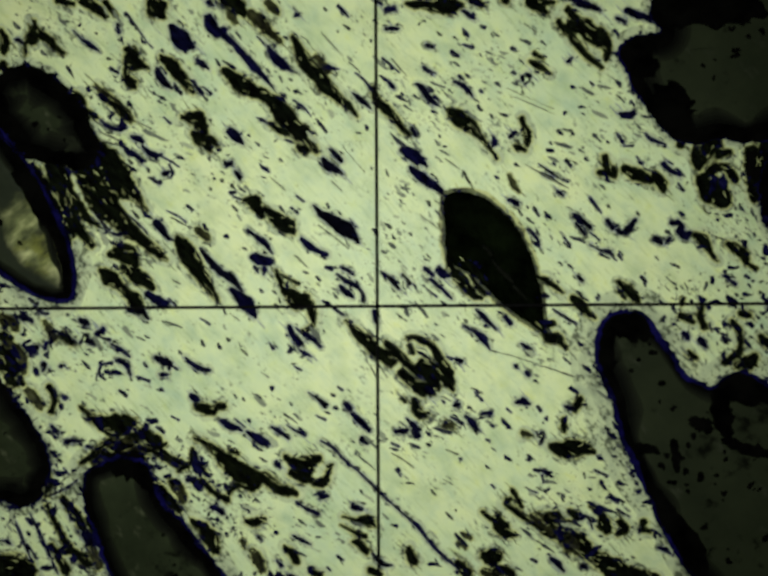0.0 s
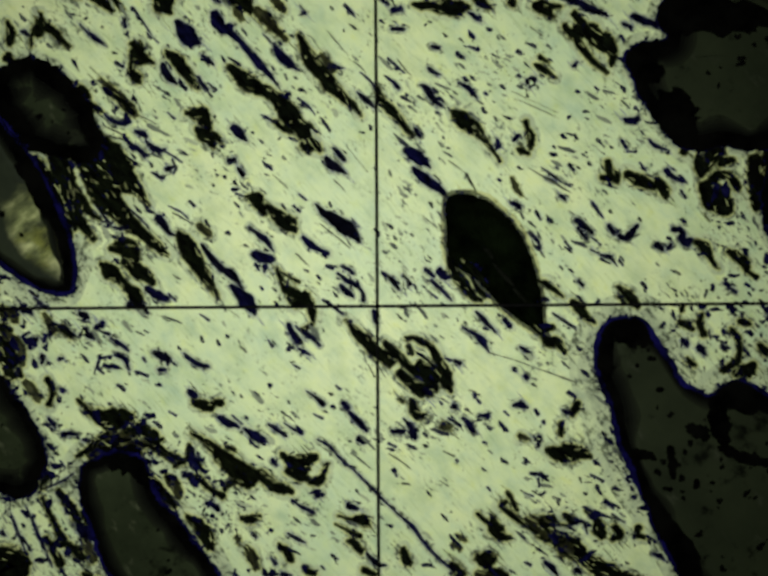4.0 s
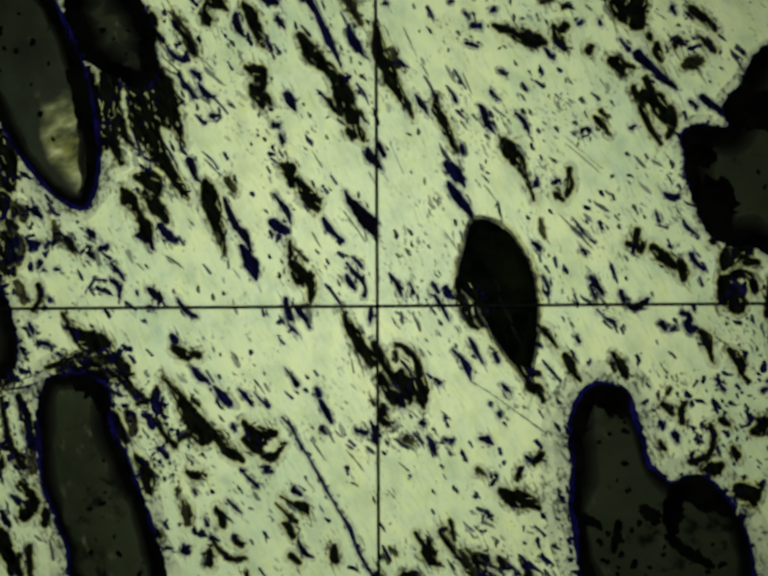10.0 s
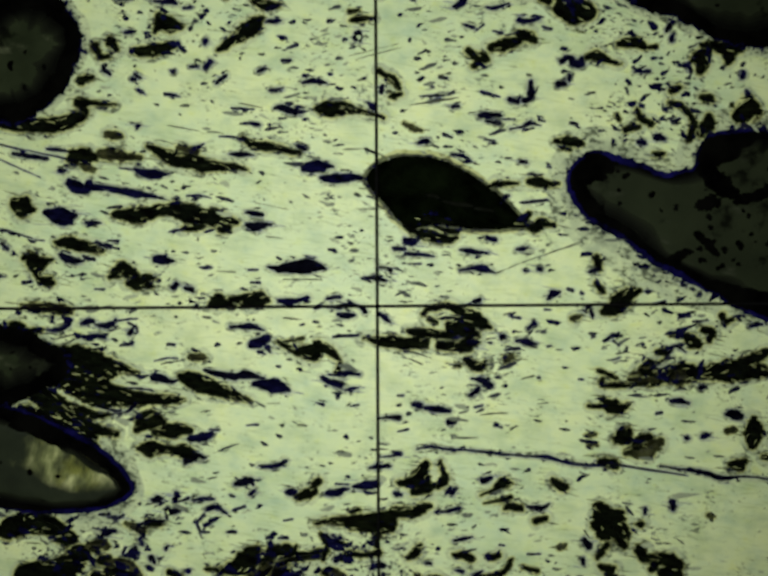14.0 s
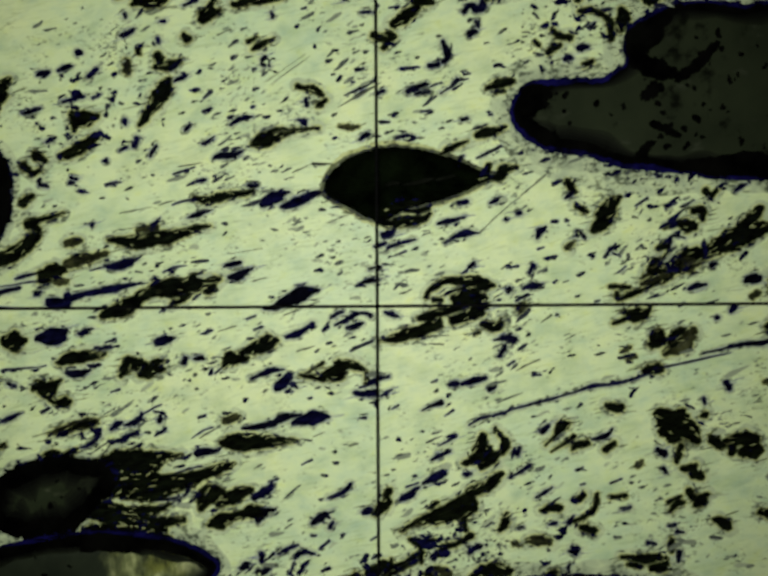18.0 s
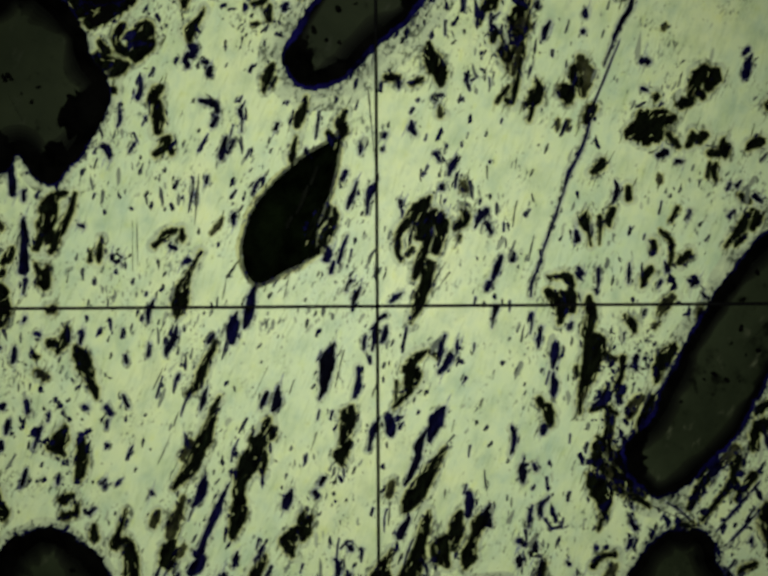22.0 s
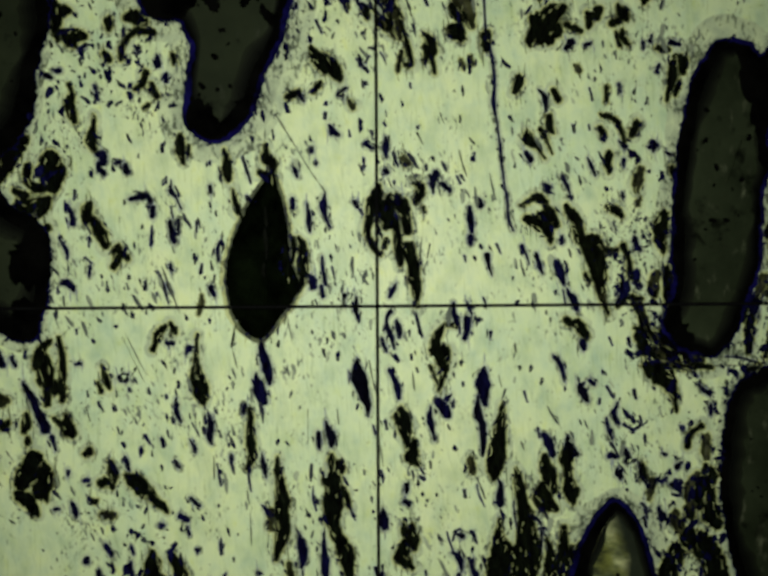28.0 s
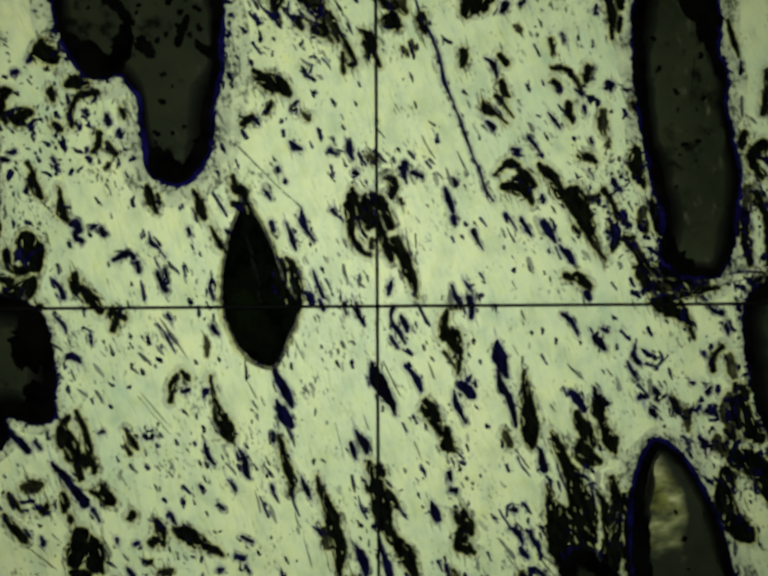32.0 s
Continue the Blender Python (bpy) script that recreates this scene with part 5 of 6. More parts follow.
nick([(310.4, -32.9, 5.2), (315.4, -37.9, 7.0)])
nick([(327.9, -40.4, 7.8), (332.9, -45.4, 6.1)])
hole([(315.4, -52.9, 4.3), (322.9, -57.9, 4.3)])
hole([(360.4, -20.4, 3.5), (366.9, -30.4, 6.1), (368.9, -42.9, 5.2), (366.9, -55.4, 6.1)], [(362.9, -55.4, 7.0), (352.9, -62.9, 5.2)], [(366.9, -65.3, 8.7), (377.9, -62.9, 14.5), (382.9, -56.9, 7.0)], [(372.9, -75.3, 10.4), (373.9, -83.8, 4.3)])
hole([(370.4, -12.8, 7.0), (377.9, -15.3, 5.2)])
hole([(390.4, -37.9, 7.0), (395.9, -42.9, 8.7)])
nick([(350.4, -37.9, 3.5), (357.9, -40.4, 3.5)])
hole([(-304.6, -108.8, 3.5), (-297.1, -115.3, 3.5)], [(-297.1, -116.8, 4.3), (-287.1, -121.8, 11.3), (-274.6, -126.8, 21.3), (-262.1, -125.3, 20.4), (-252.1, -122.8, 11.3), (-249.6, -120.8, 4.3)], [(-267.1, -132.8, 14.5), (-264.6, -138.8, 4.3)])
hole([(-256.1, -137.8, 6.1), (-244.6, -137.8, 7.8), (-237.1, -141.3, 2.6)])
hole([(-304.6, -165.3, 3.5), (-292.1, -157.8, 6.1), (-284.6, -148.8, 5.2), (-274.6, -142.8, 6.1)], [(-279.6, -155.3, 8.7), (-264.6, -155.3, 16.5), (-249.6, -160.3, 19.4), (-244.6, -167.8, 14.5)])
nick([(-269.6, -145.3, 4.3), (-262.1, -150.3, 3.5)])
hole([(-237.1, -150.3, 4.3), (-227.1, -150.3, 7.0), (-214.6, -160.3, 6.1), (-202.1, -165.3, 6.1), (-194.6, -170.3, 3.5)], [(-222.1, -148.8, 4.3), (-217.1, -145.3, 2.2)])
nick([(-234.6, -167.8, 2.6), (-224.6, -170.3, 3.5)])
hole([(-242.1, -172.8, 8.7), (-234.6, -182.8, 10.4), (-222.1, -195.3, 10.4), (-212.1, -207.8, 11.3), (-204.6, -212.8, 6.1)])
dull_hollow([(-212.1, -185.3, 7.0), (-204.6, -192.8, 11.3), (-199.6, -202.8, 7.0)])
nick([(-194.6, -182.8, 6.1), (-188.1, -180.3, 4.3)])
nick([(-264.6, -91.8, 3.5), (-258.1, -96.8, 3.5)])
nick([(-223.1, -89.3, 2.8), (-221.1, -91.3, 2.8)])
nick([(-227.1, -128.8, 2.6), (-219.6, -133.8, 3.5)])
nick([(-212.1, -117.8, 1.7), (-204.6, -121.8, 2.2)])
nick([(-192.1, -96.8, 6.1), (-187.1, -100.3, 8.7)])
nick([(-334.6, -127.8, 4.3), (-329.6, -132.8, 6.1), (-327.1, -136.8, 2.6)])
nick([(-319.6, -142.8, 5.2), (-312.1, -142.8, 5.2), (-304.6, -143.8, 2.2)])
nick([(-298.1, -148.8, 3.5), (-293.1, -149.8, 2.6)])
nick([(-332.1, -172.8, 2.6), (-328.1, -177.8, 3.5)])
nick([(-322.1, -170.3, 1.7), (-317.1, -176.8, 1.7)])
nick([(-324.6, -202.8, 4.3), (-317.1, -212.8, 4.3), (-312.1, -222.8, 6.1)])
hole([(-337.1, -215.3, 2.6), (-324.6, -237.8, 3.5), (-314.6, -250.3, 3.5)], [(-327.1, -255.3, 4.3), (-307.1, -257.9, 3.5), (-297.1, -260.4, 2.2)], [(-334.6, -250.3, 5.2), (-327.1, -262.9, 6.1), (-319.6, -275.4, 9.6)])
nick([(-359.6, -247.8, 2.2), (-349.6, -262.9, 2.6)], [(-344.6, -272.9, 3.5), (-332.1, -271.9, 3.5)])
hole([(-384.6, -267.9, 19.4), (-372.1, -267.9, 11.3), (-359.6, -267.9, 7.0), (-352.1, -275.4, 6.1)])
nick([(-379.6, -245.3, 5.2), (-377.1, -247.8, 3.5)])
nick([(-299.6, -240.3, 10.4), (-289.6, -242.8, 11.3), (-292.1, -247.8, 7.0)])
nick([(-359.6, -222.8, 3.5), (-354.6, -227.8, 3.5)])
hairline([(-339.6, -197.8, 1.4), (-322.1, -182.8, 1.4), (-304.6, -167.8, 1.4)])
hole([(-184.6, -107.8, 7.8), (-177.1, -110.3, 11.3), (-169.6, -111.8, 9.6)], [(-167.1, -108.8, 6.1), (-159.6, -107.8, 7.8)])
nick([(-159.6, -122.8, 6.1), (-152.1, -127.8, 8.7), (-144.6, -130.3, 5.2), (-139.6, -132.8, 1.7)])
nick([(-147.1, -120.3, 1.7), (-137.1, -128.8, 1.7)])
nick([(-134.6, -133.8, 3.5), (-126.0, -138.8, 8.7), (-118.0, -143.8, 8.7), (-107.0, -145.3, 2.2)])
nick([(-109.5, -128.8, 3.5), (-101.0, -133.8, 5.2), (-92.0, -140.3, 3.5)])
nick([(-94.5, -126.8, 1.7), (-84.5, -132.8, 2.6), (-76.0, -136.8, 4.3)])
hole([(-187.1, -140.3, 2.6), (-177.1, -145.3, 4.3), (-164.6, -155.3, 9.6), (-154.6, -165.3, 16.5), (-142.1, -175.3, 19.4), (-129.6, -182.8, 20.4)], [(-127.0, -177.8, 9.6), (-114.5, -181.8, 11.3), (-104.5, -190.3, 9.6), (-94.5, -194.3, 10.4), (-84.5, -196.8, 4.3)], [(-139.6, -185.3, 10.4), (-129.6, -191.8, 6.1)], [(-152.1, -152.8, 4.3), (-144.6, -155.3, 3.5)])
nick([(-84.5, -205.3, 2.2), (-74.5, -211.8, 4.3), (-63.0, -216.8, 4.3), (-61.0, -217.8, 1.7)])
hole([(-94.5, -160.3, 6.1), (-88.0, -165.3, 5.2)], [(-87.0, -165.3, 11.3), (-77.0, -170.3, 24.2), (-71.0, -165.3, 14.5), (-62.0, -160.3, 7.0)], [(-89.5, -175.3, 7.0), (-77.0, -180.3, 11.3), (-69.5, -182.8, 6.1)], [(-67.0, -186.8, 4.3), (-59.5, -185.3, 10.4), (-53.0, -180.3, 6.1), (-51.0, -170.3, 3.5), (-48.0, -166.8, 1.7)])
nick([(-104.5, -165.3, 5.2), (-101.0, -170.3, 3.5)])
nick([(-59.5, -142.8, 2.2), (-47.0, -150.3, 3.2), (-34.5, -162.8, 2.5), (-17.1, -177.8, 2.2), (0.5, -195.3, 2.9), (12.9, -206.8, 2.5), (27.9, -220.3, 2.2), (38.0, -228.8, 5.0), (44.0, -235.3, 4.3), (53.0, -247.8, 3.2), (65.5, -260.4, 3.2), (80.5, -272.9, 2.9), (88.0, -280.9, 1.8)])
nick([(-72.0, -93.8, 1.7), (-62.0, -100.3, 4.3), (-54.5, -106.8, 6.1)])
nick([(-64.5, -116.8, 1.7), (-54.5, -121.8, 2.2)])
nick([(-34.5, -105.3, 5.2), (-29.6, -110.3, 6.1)], [(-27.1, -115.3, 5.2), (-18.1, -123.8, 7.8), (-9.6, -132.8, 4.3)])
nick([(-17.1, -141.8, 7.0), (-12.1, -145.3, 4.3)])
nick([(-42.0, -87.8, 2.2), (-37.0, -91.3, 1.7)])
nick([(-172.1, -210.3, 3.5), (-162.1, -213.8, 7.0), (-158.1, -217.8, 3.5)])
hole([(-189.6, -185.3, 4.3), (-179.6, -185.3, 6.1), (-172.1, -192.8, 4.3), (-164.6, -197.8, 4.3), (-154.6, -202.8, 6.1)])
nick([(-187.1, -155.3, 4.3), (-184.6, -165.3, 1.7)])
hole([(-179.6, -167.8, 4.3), (-178.1, -175.3, 3.5)])
hole([(-134.6, -225.3, 5.2), (-124.5, -225.3, 9.6), (-117.0, -222.8, 3.5)])
nick([(-139.6, -210.3, 2.6), (-133.1, -213.8, 3.5)])
nick([(-59.5, -200.3, 5.2), (-53.0, -198.8, 4.3)])
nick([(-26.1, -210.3, 7.0), (-19.6, -211.8, 6.1)])
hole([(-37.0, -220.3, 1.7), (-24.6, -223.8, 2.6), (-12.1, -223.8, 10.4), (-6.0, -228.8, 5.2)], [(-39.5, -228.8, 1.7), (-27.1, -235.3, 2.2), (-14.6, -240.3, 5.2)], [(-27.1, -245.3, 2.6), (-19.6, -248.8, 7.0), (-13.1, -255.3, 6.1)])
nick([(-7.0, -257.9, 3.5), (3.0, -267.9, 6.1), (12.9, -270.4, 2.6)])
hole([(-9.6, -275.4, 5.2), (0.5, -278.9, 6.1)])
nick([(-87.0, -240.3, 2.6), (-77.0, -245.3, 4.3), (-69.5, -248.8, 2.2)])
hole([(-97.0, -250.3, 2.6), (-89.5, -257.9, 7.0), (-84.5, -265.4, 7.8)])
nick([(-104.5, -265.4, 2.6), (-99.5, -270.4, 5.2)])
dull_hollow([(-129.6, -255.3, 4.3), (-124.5, -262.9, 9.6), (-119.5, -275.4, 6.1)])
dull_hollow([(-139.6, -245.3, 5.2), (-137.1, -250.3, 2.6)])
nick([(-42.0, -260.4, 2.6), (-37.0, -264.4, 2.6)])
nick([(-53.0, -271.9, 2.2), (-49.5, -275.4, 1.7)])
hole([(-67.0, -277.9, 6.1), (-59.5, -280.4, 5.2)])
hole([(-189.6, -225.3, 7.0), (-179.6, -232.8, 11.3), (-172.1, -242.8, 16.5), (-167.1, -255.3, 8.7)])
nick([(27.9, -120.3, 2.2), (35.5, -127.8, 7.0), (39.0, -136.8, 8.7)], [(16.9, -132.8, 5.2), (27.9, -132.8, 5.2)])
hole([(35.5, -100.3, 5.2), (38.0, -110.3, 8.7), (43.0, -116.8, 8.7), (50.5, -115.3, 4.3)], [(22.9, -98.8, 3.5), (26.9, -102.8, 2.6)])
nick([(50.5, -90.3, 8.7), (55.5, -92.8, 6.1)])
nick([(78.0, -106.8, 6.1), (82.0, -105.3, 3.5)])
nick([(64.5, -101.8, 2.1), (66.5, -103.8, 2.1)])
nick([(73.0, -117.8, 2.2), (85.5, -125.3, 3.5)], [(88.0, -117.8, 3.5), (95.5, -125.3, 7.0), (102.0, -132.8, 2.6)])
dull_hollow([(68.0, -126.8, 6.1), (75.5, -127.8, 5.2)])
nick([(105.5, -115.3, 3.5), (113.0, -114.3, 6.1)])
nick([(97.0, -92.8, 1.7), (105.5, -101.8, 3.0)])
nick([(109.5, -141.3, 2.6), (112.5, -142.8, 2.2)])
nick([(140.4, -103.8, 4.3), (146.9, -102.8, 7.8), (152.9, -105.3, 4.3)])
nick([(161.9, -107.8, 3.5), (164.4, -111.8, 3.5)])
nick([(130.4, -110.3, 1.7), (135.4, -114.3, 1.7)])
nick([(169.4, -119.3, 2.8), (171.4, -121.3, 2.8)])
dull_hollow([(147.9, -135.3, 6.1), (152.9, -136.8, 4.3)])
nick([(162.9, -137.8, 3.5), (166.9, -135.3, 4.3), (165.4, -145.3, 3.5)])
hole([(177.9, -148.8, 8.7), (187.9, -151.8, 15.5), (200.4, -150.3, 15.5), (212.9, -151.8, 9.6), (218.9, -153.8, 4.3)])
hole([(187.9, -120.3, 4.3), (188.9, -128.8, 6.1), (188.9, -133.8, 2.6)])
nick([(158.9, -172.8, 3.5), (167.9, -173.8, 3.9), (175.4, -175.3, 3.0)], [(166.9, -177.8, 2.6), (167.9, -185.3, 2.2)])
nick([(152.9, -192.8, 1.7), (161.9, -195.8, 1.7)])
nick([(151.9, -160.8, 2.8), (153.9, -162.8, 2.8)])
hairline([(68.0, -151.8, 1.1), (80.5, -156.8, 2.2)])
nick([(82.0, -160.8, 2.6), (84.0, -161.8, 2.6)])
hairline([(12.9, -155.3, 1.1), (25.4, -162.8, 1.8), (35.5, -170.3, 1.1)])
hairline([(65.5, -181.8, 1.1), (75.5, -187.8, 1.1)])
nick([(17.9, -171.8, 3.5), (21.9, -178.8, 2.2)])
nick([(12.9, -145.3, 2.2), (20.4, -148.8, 2.2)])
nick([(114.5, -187.8, 1.7), (118.0, -190.8, 1.7)])
hole([(105.5, -215.3, 3.5), (113.0, -221.8, 3.5), (118.0, -223.8, 7.0), (124.0, -230.3, 14.5), (130.4, -236.8, 10.4), (138.9, -238.8, 3.5)], [(120.5, -220.3, 6.1), (124.0, -225.3, 7.0)])
hole([(135.4, -192.8, 4.3), (140.4, -200.3, 3.5), (145.4, -210.3, 3.5)], [(130.4, -203.8, 6.1), (133.9, -201.8, 3.5)])
hole([(128.0, -206.8, 2.2), (137.9, -213.8, 5.2), (150.4, -222.8, 4.3), (162.9, -228.8, 7.0), (172.9, -232.8, 16.5), (182.9, -235.3, 17.5), (186.9, -242.8, 9.6)], [(172.9, -222.8, 11.3), (181.9, -218.8, 8.7)])
hole([(195.4, -215.3, 6.1), (200.4, -218.8, 7.8)], [(187.9, -224.3, 2.2), (197.9, -225.3, 2.2)])
hole([(195.4, -247.8, 14.5), (202.9, -247.8, 22.3), (210.4, -255.3, 14.5), (217.9, -263.9, 6.1)])
hole([(108.0, -260.4, 8.7), (115.5, -261.9, 16.5), (123.0, -260.4, 7.0)])
hole([(123.0, -276.9, 14.5), (132.9, -277.9, 11.3)])
nick([(155.4, -263.9, 3.5), (160.4, -265.9, 3.5)])
nick([(175.4, -262.9, 4.3), (181.9, -267.9, 7.0), (187.9, -275.4, 3.5)])
dull_hollow([(85.5, -237.8, 2.6), (93.0, -242.8, 3.5)], [(82.0, -247.8, 2.6), (88.0, -251.8, 3.5)])
hole([(30.4, -252.8, 5.2), (33.0, -262.9, 8.7), (37.0, -266.9, 6.1)])
hole([(80.5, -267.9, 6.1), (88.0, -275.4, 10.4), (90.5, -280.9, 8.7)])
nick([(223.9, -158.8, 3.5), (227.9, -160.8, 2.6)])
hole([(225.4, -217.8, 6.1), (230.4, -227.8, 13.6), (232.9, -235.3, 7.8)], [(215.4, -210.3, 1.7), (223.9, -216.8, 2.6)])
hole([(245.4, -225.3, 5.2), (250.4, -232.8, 9.6), (243.9, -237.8, 5.2)])
hole([(270.4, -225.3, 6.1), (268.9, -231.8, 5.2), (275.4, -235.3, 3.5)])
nick([(285.4, -251.8, 3.5), (292.9, -255.3, 4.3), (296.9, -257.9, 2.6)])
nick([(304.4, -251.8, 2.8), (306.4, -253.8, 2.8)])
hole([(215.4, -262.9, 5.2), (227.9, -267.9, 9.6), (242.9, -272.9, 9.6), (262.9, -278.9, 11.3), (282.9, -282.9, 8.7)])
nick([(207.9, -270.4, 6.1), (211.9, -272.9, 3.5)])
nick([(202.9, -222.8, 4.3), (212.9, -220.3, 3.5), (217.9, -232.8, 1.7)])
nick([(242.9, -212.8, 2.2), (255.4, -220.3, 2.2)])
nick([(220.4, -172.8, 2.6), (232.9, -178.8, 2.6)])
nick([(256.9, -175.8, 4.3), (259.9, -178.8, 3.5)])
nick([(232.9, -200.3, 1.7), (243.9, -206.8, 1.7)])
nick([(190.4, -107.8, 4.3), (197.9, -110.3, 5.2)])
hole([(205.4, -100.3, 6.1), (200.4, -110.3, 7.0)])
hole([(-343.1, 172.2, 8.7), (-334.6, 147.2, 16.5), (-326.1, 122.2, 22.3), (-321.1, 99.7, 17.5), (-316.1, 79.7, 9.6), (-312.1, 67.2, 5.2)])
hole([(-372.1, 179.7, 8.7), (-357.1, 172.2, 8.7), (-342.1, 164.7, 11.3)])
hole([(-354.1, 134.7, 11.3), (-341.1, 112.2, 16.5), (-330.1, 92.2, 16.5), (-322.1, 72.2, 11.3), (-317.1, 57.1, 6.1)])
hole([(-337.1, -87.8, 6.1), (-331.1, -100.3, 4.3), (-335.1, -112.8, 5.2)])
hole([(-343.1, -172.8, 5.2), (-337.1, -185.3, 7.0), (-339.6, -197.8, 5.2)])
dull_hollow([(-385.1, -16.9, 7.8), (-372.1, -24.9, 9.6)])
dull_hollow([(-380.1, -42.9, 9.6), (-366.1, -53.9, 7.8), (-362.1, -72.8, 6.1)])
dull_hollow([(-341.1, -21.9, 5.2), (-331.1, -37.9, 7.0)])
hole([(-323.1, -34.9, 7.0), (-314.1, -42.9, 5.2)])
dull_hollow([(-357.1, -92.8, 8.7), (-345.1, -107.8, 7.0)])
hole([(-311.1, 143.2, 16.5), (-292.1, 123.2, 19.4), (-273.1, 103.2, 13.6)])
hole([(-327.1, 107.2, 11.3), (-312.1, 82.2, 11.3), (-294.1, 57.1, 7.0)])
hole([(251.3, 344.6, 4.3), (243.9, 349.8, 7.0), (232.5, 355.1, 2.6)])
hole([(246.8, 365.7, 3.5), (232.0, 373.6, 8.7), (217.1, 379.0, 7.8)])
dull_hollow([(240.9, 330.9, 8.7), (233.3, 327.1, 14.5), (225.6, 321.3, 5.2)])
hole([(213.7, 344.1, 7.8), (211.1, 339.1, 6.1)])
nick([(197.0, 374.5, 6.1), (201.9, 369.4, 3.5)])
hole([(203.1, 319.3, 4.3), (195.8, 327.0, 11.3), (193.5, 334.6, 5.2)], [(183.6, 339.9, 7.0), (185.0, 337.3, 4.3)])
hole([(162.0, 372.9, 19.4), (159.1, 360.5, 33.9), (166.4, 350.3, 19.4)], [(141.8, 368.5, 19.4), (146.5, 355.8, 14.5)], [(136.8, 368.6, 8.7), (129.5, 373.8, 3.5)])
nick([(130.1, 339.8, 3.5), (132.0, 336.7, 4.3)])
hole([(130.3, 311.2, 7.0), (129.3, 307.8, 7.8)])
nick([(225.0, 298.8, 2.6), (215.1, 301.5, 5.2), (202.8, 306.8, 7.0), (190.4, 312.2, 8.7), (178.0, 317.5, 11.3)], [(168.1, 320.3, 6.1), (155.8, 328.1, 2.6)])
nick([(109.1, 359.3, 3.5), (102.7, 362.0, 7.0), (96.8, 367.1, 4.3)])
nick([(118.0, 375.1, 4.3), (114.9, 372.2, 3.5)])
nick([(113.4, 333.2, 5.2), (110.8, 330.3, 4.3)])
hole([(96.2, 344.6, 4.3), (91.1, 342.3, 5.2)])
dull_hollow([(76.3, 347.7, 7.0), (68.6, 342.9, 7.8)])
nick([(54.4, 370.8, 5.2), (44.4, 373.5, 6.1)])
hole([(99.2, 324.6, 7.8), (95.6, 319.7, 7.8)])
hole([(105.1, 301.9, 6.1), (95.3, 309.7, 8.7), (88.1, 319.9, 5.2)])
nick([(24.3, 366.5, 3.5), (17.0, 374.2, 4.3), (7.2, 383.0, 3.5)])
hole([(1.8, 367.1, 8.7), (3.9, 354.6, 17.5), (13.7, 344.3, 4.3)], [(-3.4, 362.3, 8.7), (-11.0, 357.5, 4.3)])
hole([(-4.1, 334.8, 7.0), (-16.5, 340.1, 11.3), (-31.3, 348.0, 10.4), (-41.1, 355.7, 7.0)])
nick([(-30.6, 373.0, 6.1), (-35.5, 375.6, 4.3)])
nick([(25.5, 319.0, 4.3), (21.4, 316.6, 3.5)])
nick([(-54.1, 336.1, 4.3), (-51.8, 328.5, 2.6)])
hole([(-53.0, 378.6, 8.7), (-53.2, 368.6, 7.0)], [(-67.8, 384.0, 6.1), (-70.6, 371.5, 6.1), (-63.3, 366.3, 4.3)])
nick([(-76.0, 359.2, 5.2), (-73.7, 351.6, 3.5)])
hole([(-89.4, 324.5, 2.6), (-99.2, 332.3, 3.5), (-106.5, 340.0, 5.2), (-116.3, 347.7, 10.4)], [(-116.4, 345.2, 7.8), (-116.6, 335.2, 6.1)])
nick([(-157.1, 316.3, 2.6), (-164.4, 324.0, 4.3), (-171.8, 330.7, 2.2)])
nick([(-177.0, 321.8, 3.5), (-189.2, 334.6, 5.2), (-201.3, 347.4, 4.3)])
hairline([(-208.7, 352.6, 1.1), (-223.2, 373.0, 1.8), (-235.2, 390.8, 1.4)])
hole([(-253.5, 358.8, 7.0), (-258.3, 366.4, 7.8), (-268.0, 379.2, 2.6)])
nick([(-262.6, 358.0, 4.3), (-264.7, 354.1, 2.6)])
nick([(-266.4, 344.1, 4.3), (-271.2, 351.8, 2.2)])
hole([(-124.1, 335.4, 11.3), (-148.9, 343.6, 14.5), (-170.9, 361.6, 13.6), (-192.9, 382.2, 13.6)])
hole([(290.8, -341.7, 3.5), (278.4, -339.4, 6.1), (271.0, -332.7, 9.6)])
hole([(289.5, -393.2, 8.7), (277.3, -380.3, 9.6), (267.5, -372.6, 14.5), (252.7, -364.7, 14.5), (237.8, -359.3, 11.3)], [(242.4, -374.4, 8.7), (232.3, -379.2, 6.1), (215.1, -366.2, 4.3)])
hole([(231.1, -329.1, 7.0), (223.4, -338.9, 19.4), (215.7, -346.2, 14.5)])
nick([(221.4, -318.9, 8.7), (216.6, -311.2, 10.4), (211.7, -307.6, 4.3)])
dull_hollow([(208.7, -326.0, 5.2), (201.3, -322.3, 5.2)])
nick([(184.0, -313.9, 5.2), (179.1, -311.7, 6.1)])
hole([(197.8, -358.3, 4.3), (190.4, -357.1, 11.3), (184.0, -351.9, 6.1)])
nick([(214.2, -402.7, 2.2), (202.2, -383.4, 2.2), (185.1, -367.9, 2.5), (168.8, -357.5, 5.8), (158.2, -342.2, 5.0), (146.1, -329.4, 2.9), (125.6, -308.8, 1.8)])
nick([(113.1, -346.0, 8.7), (110.5, -351.0, 7.0)])
dull_hollow([(134.8, -379.1, 4.3), (136.2, -382.6, 3.5)])
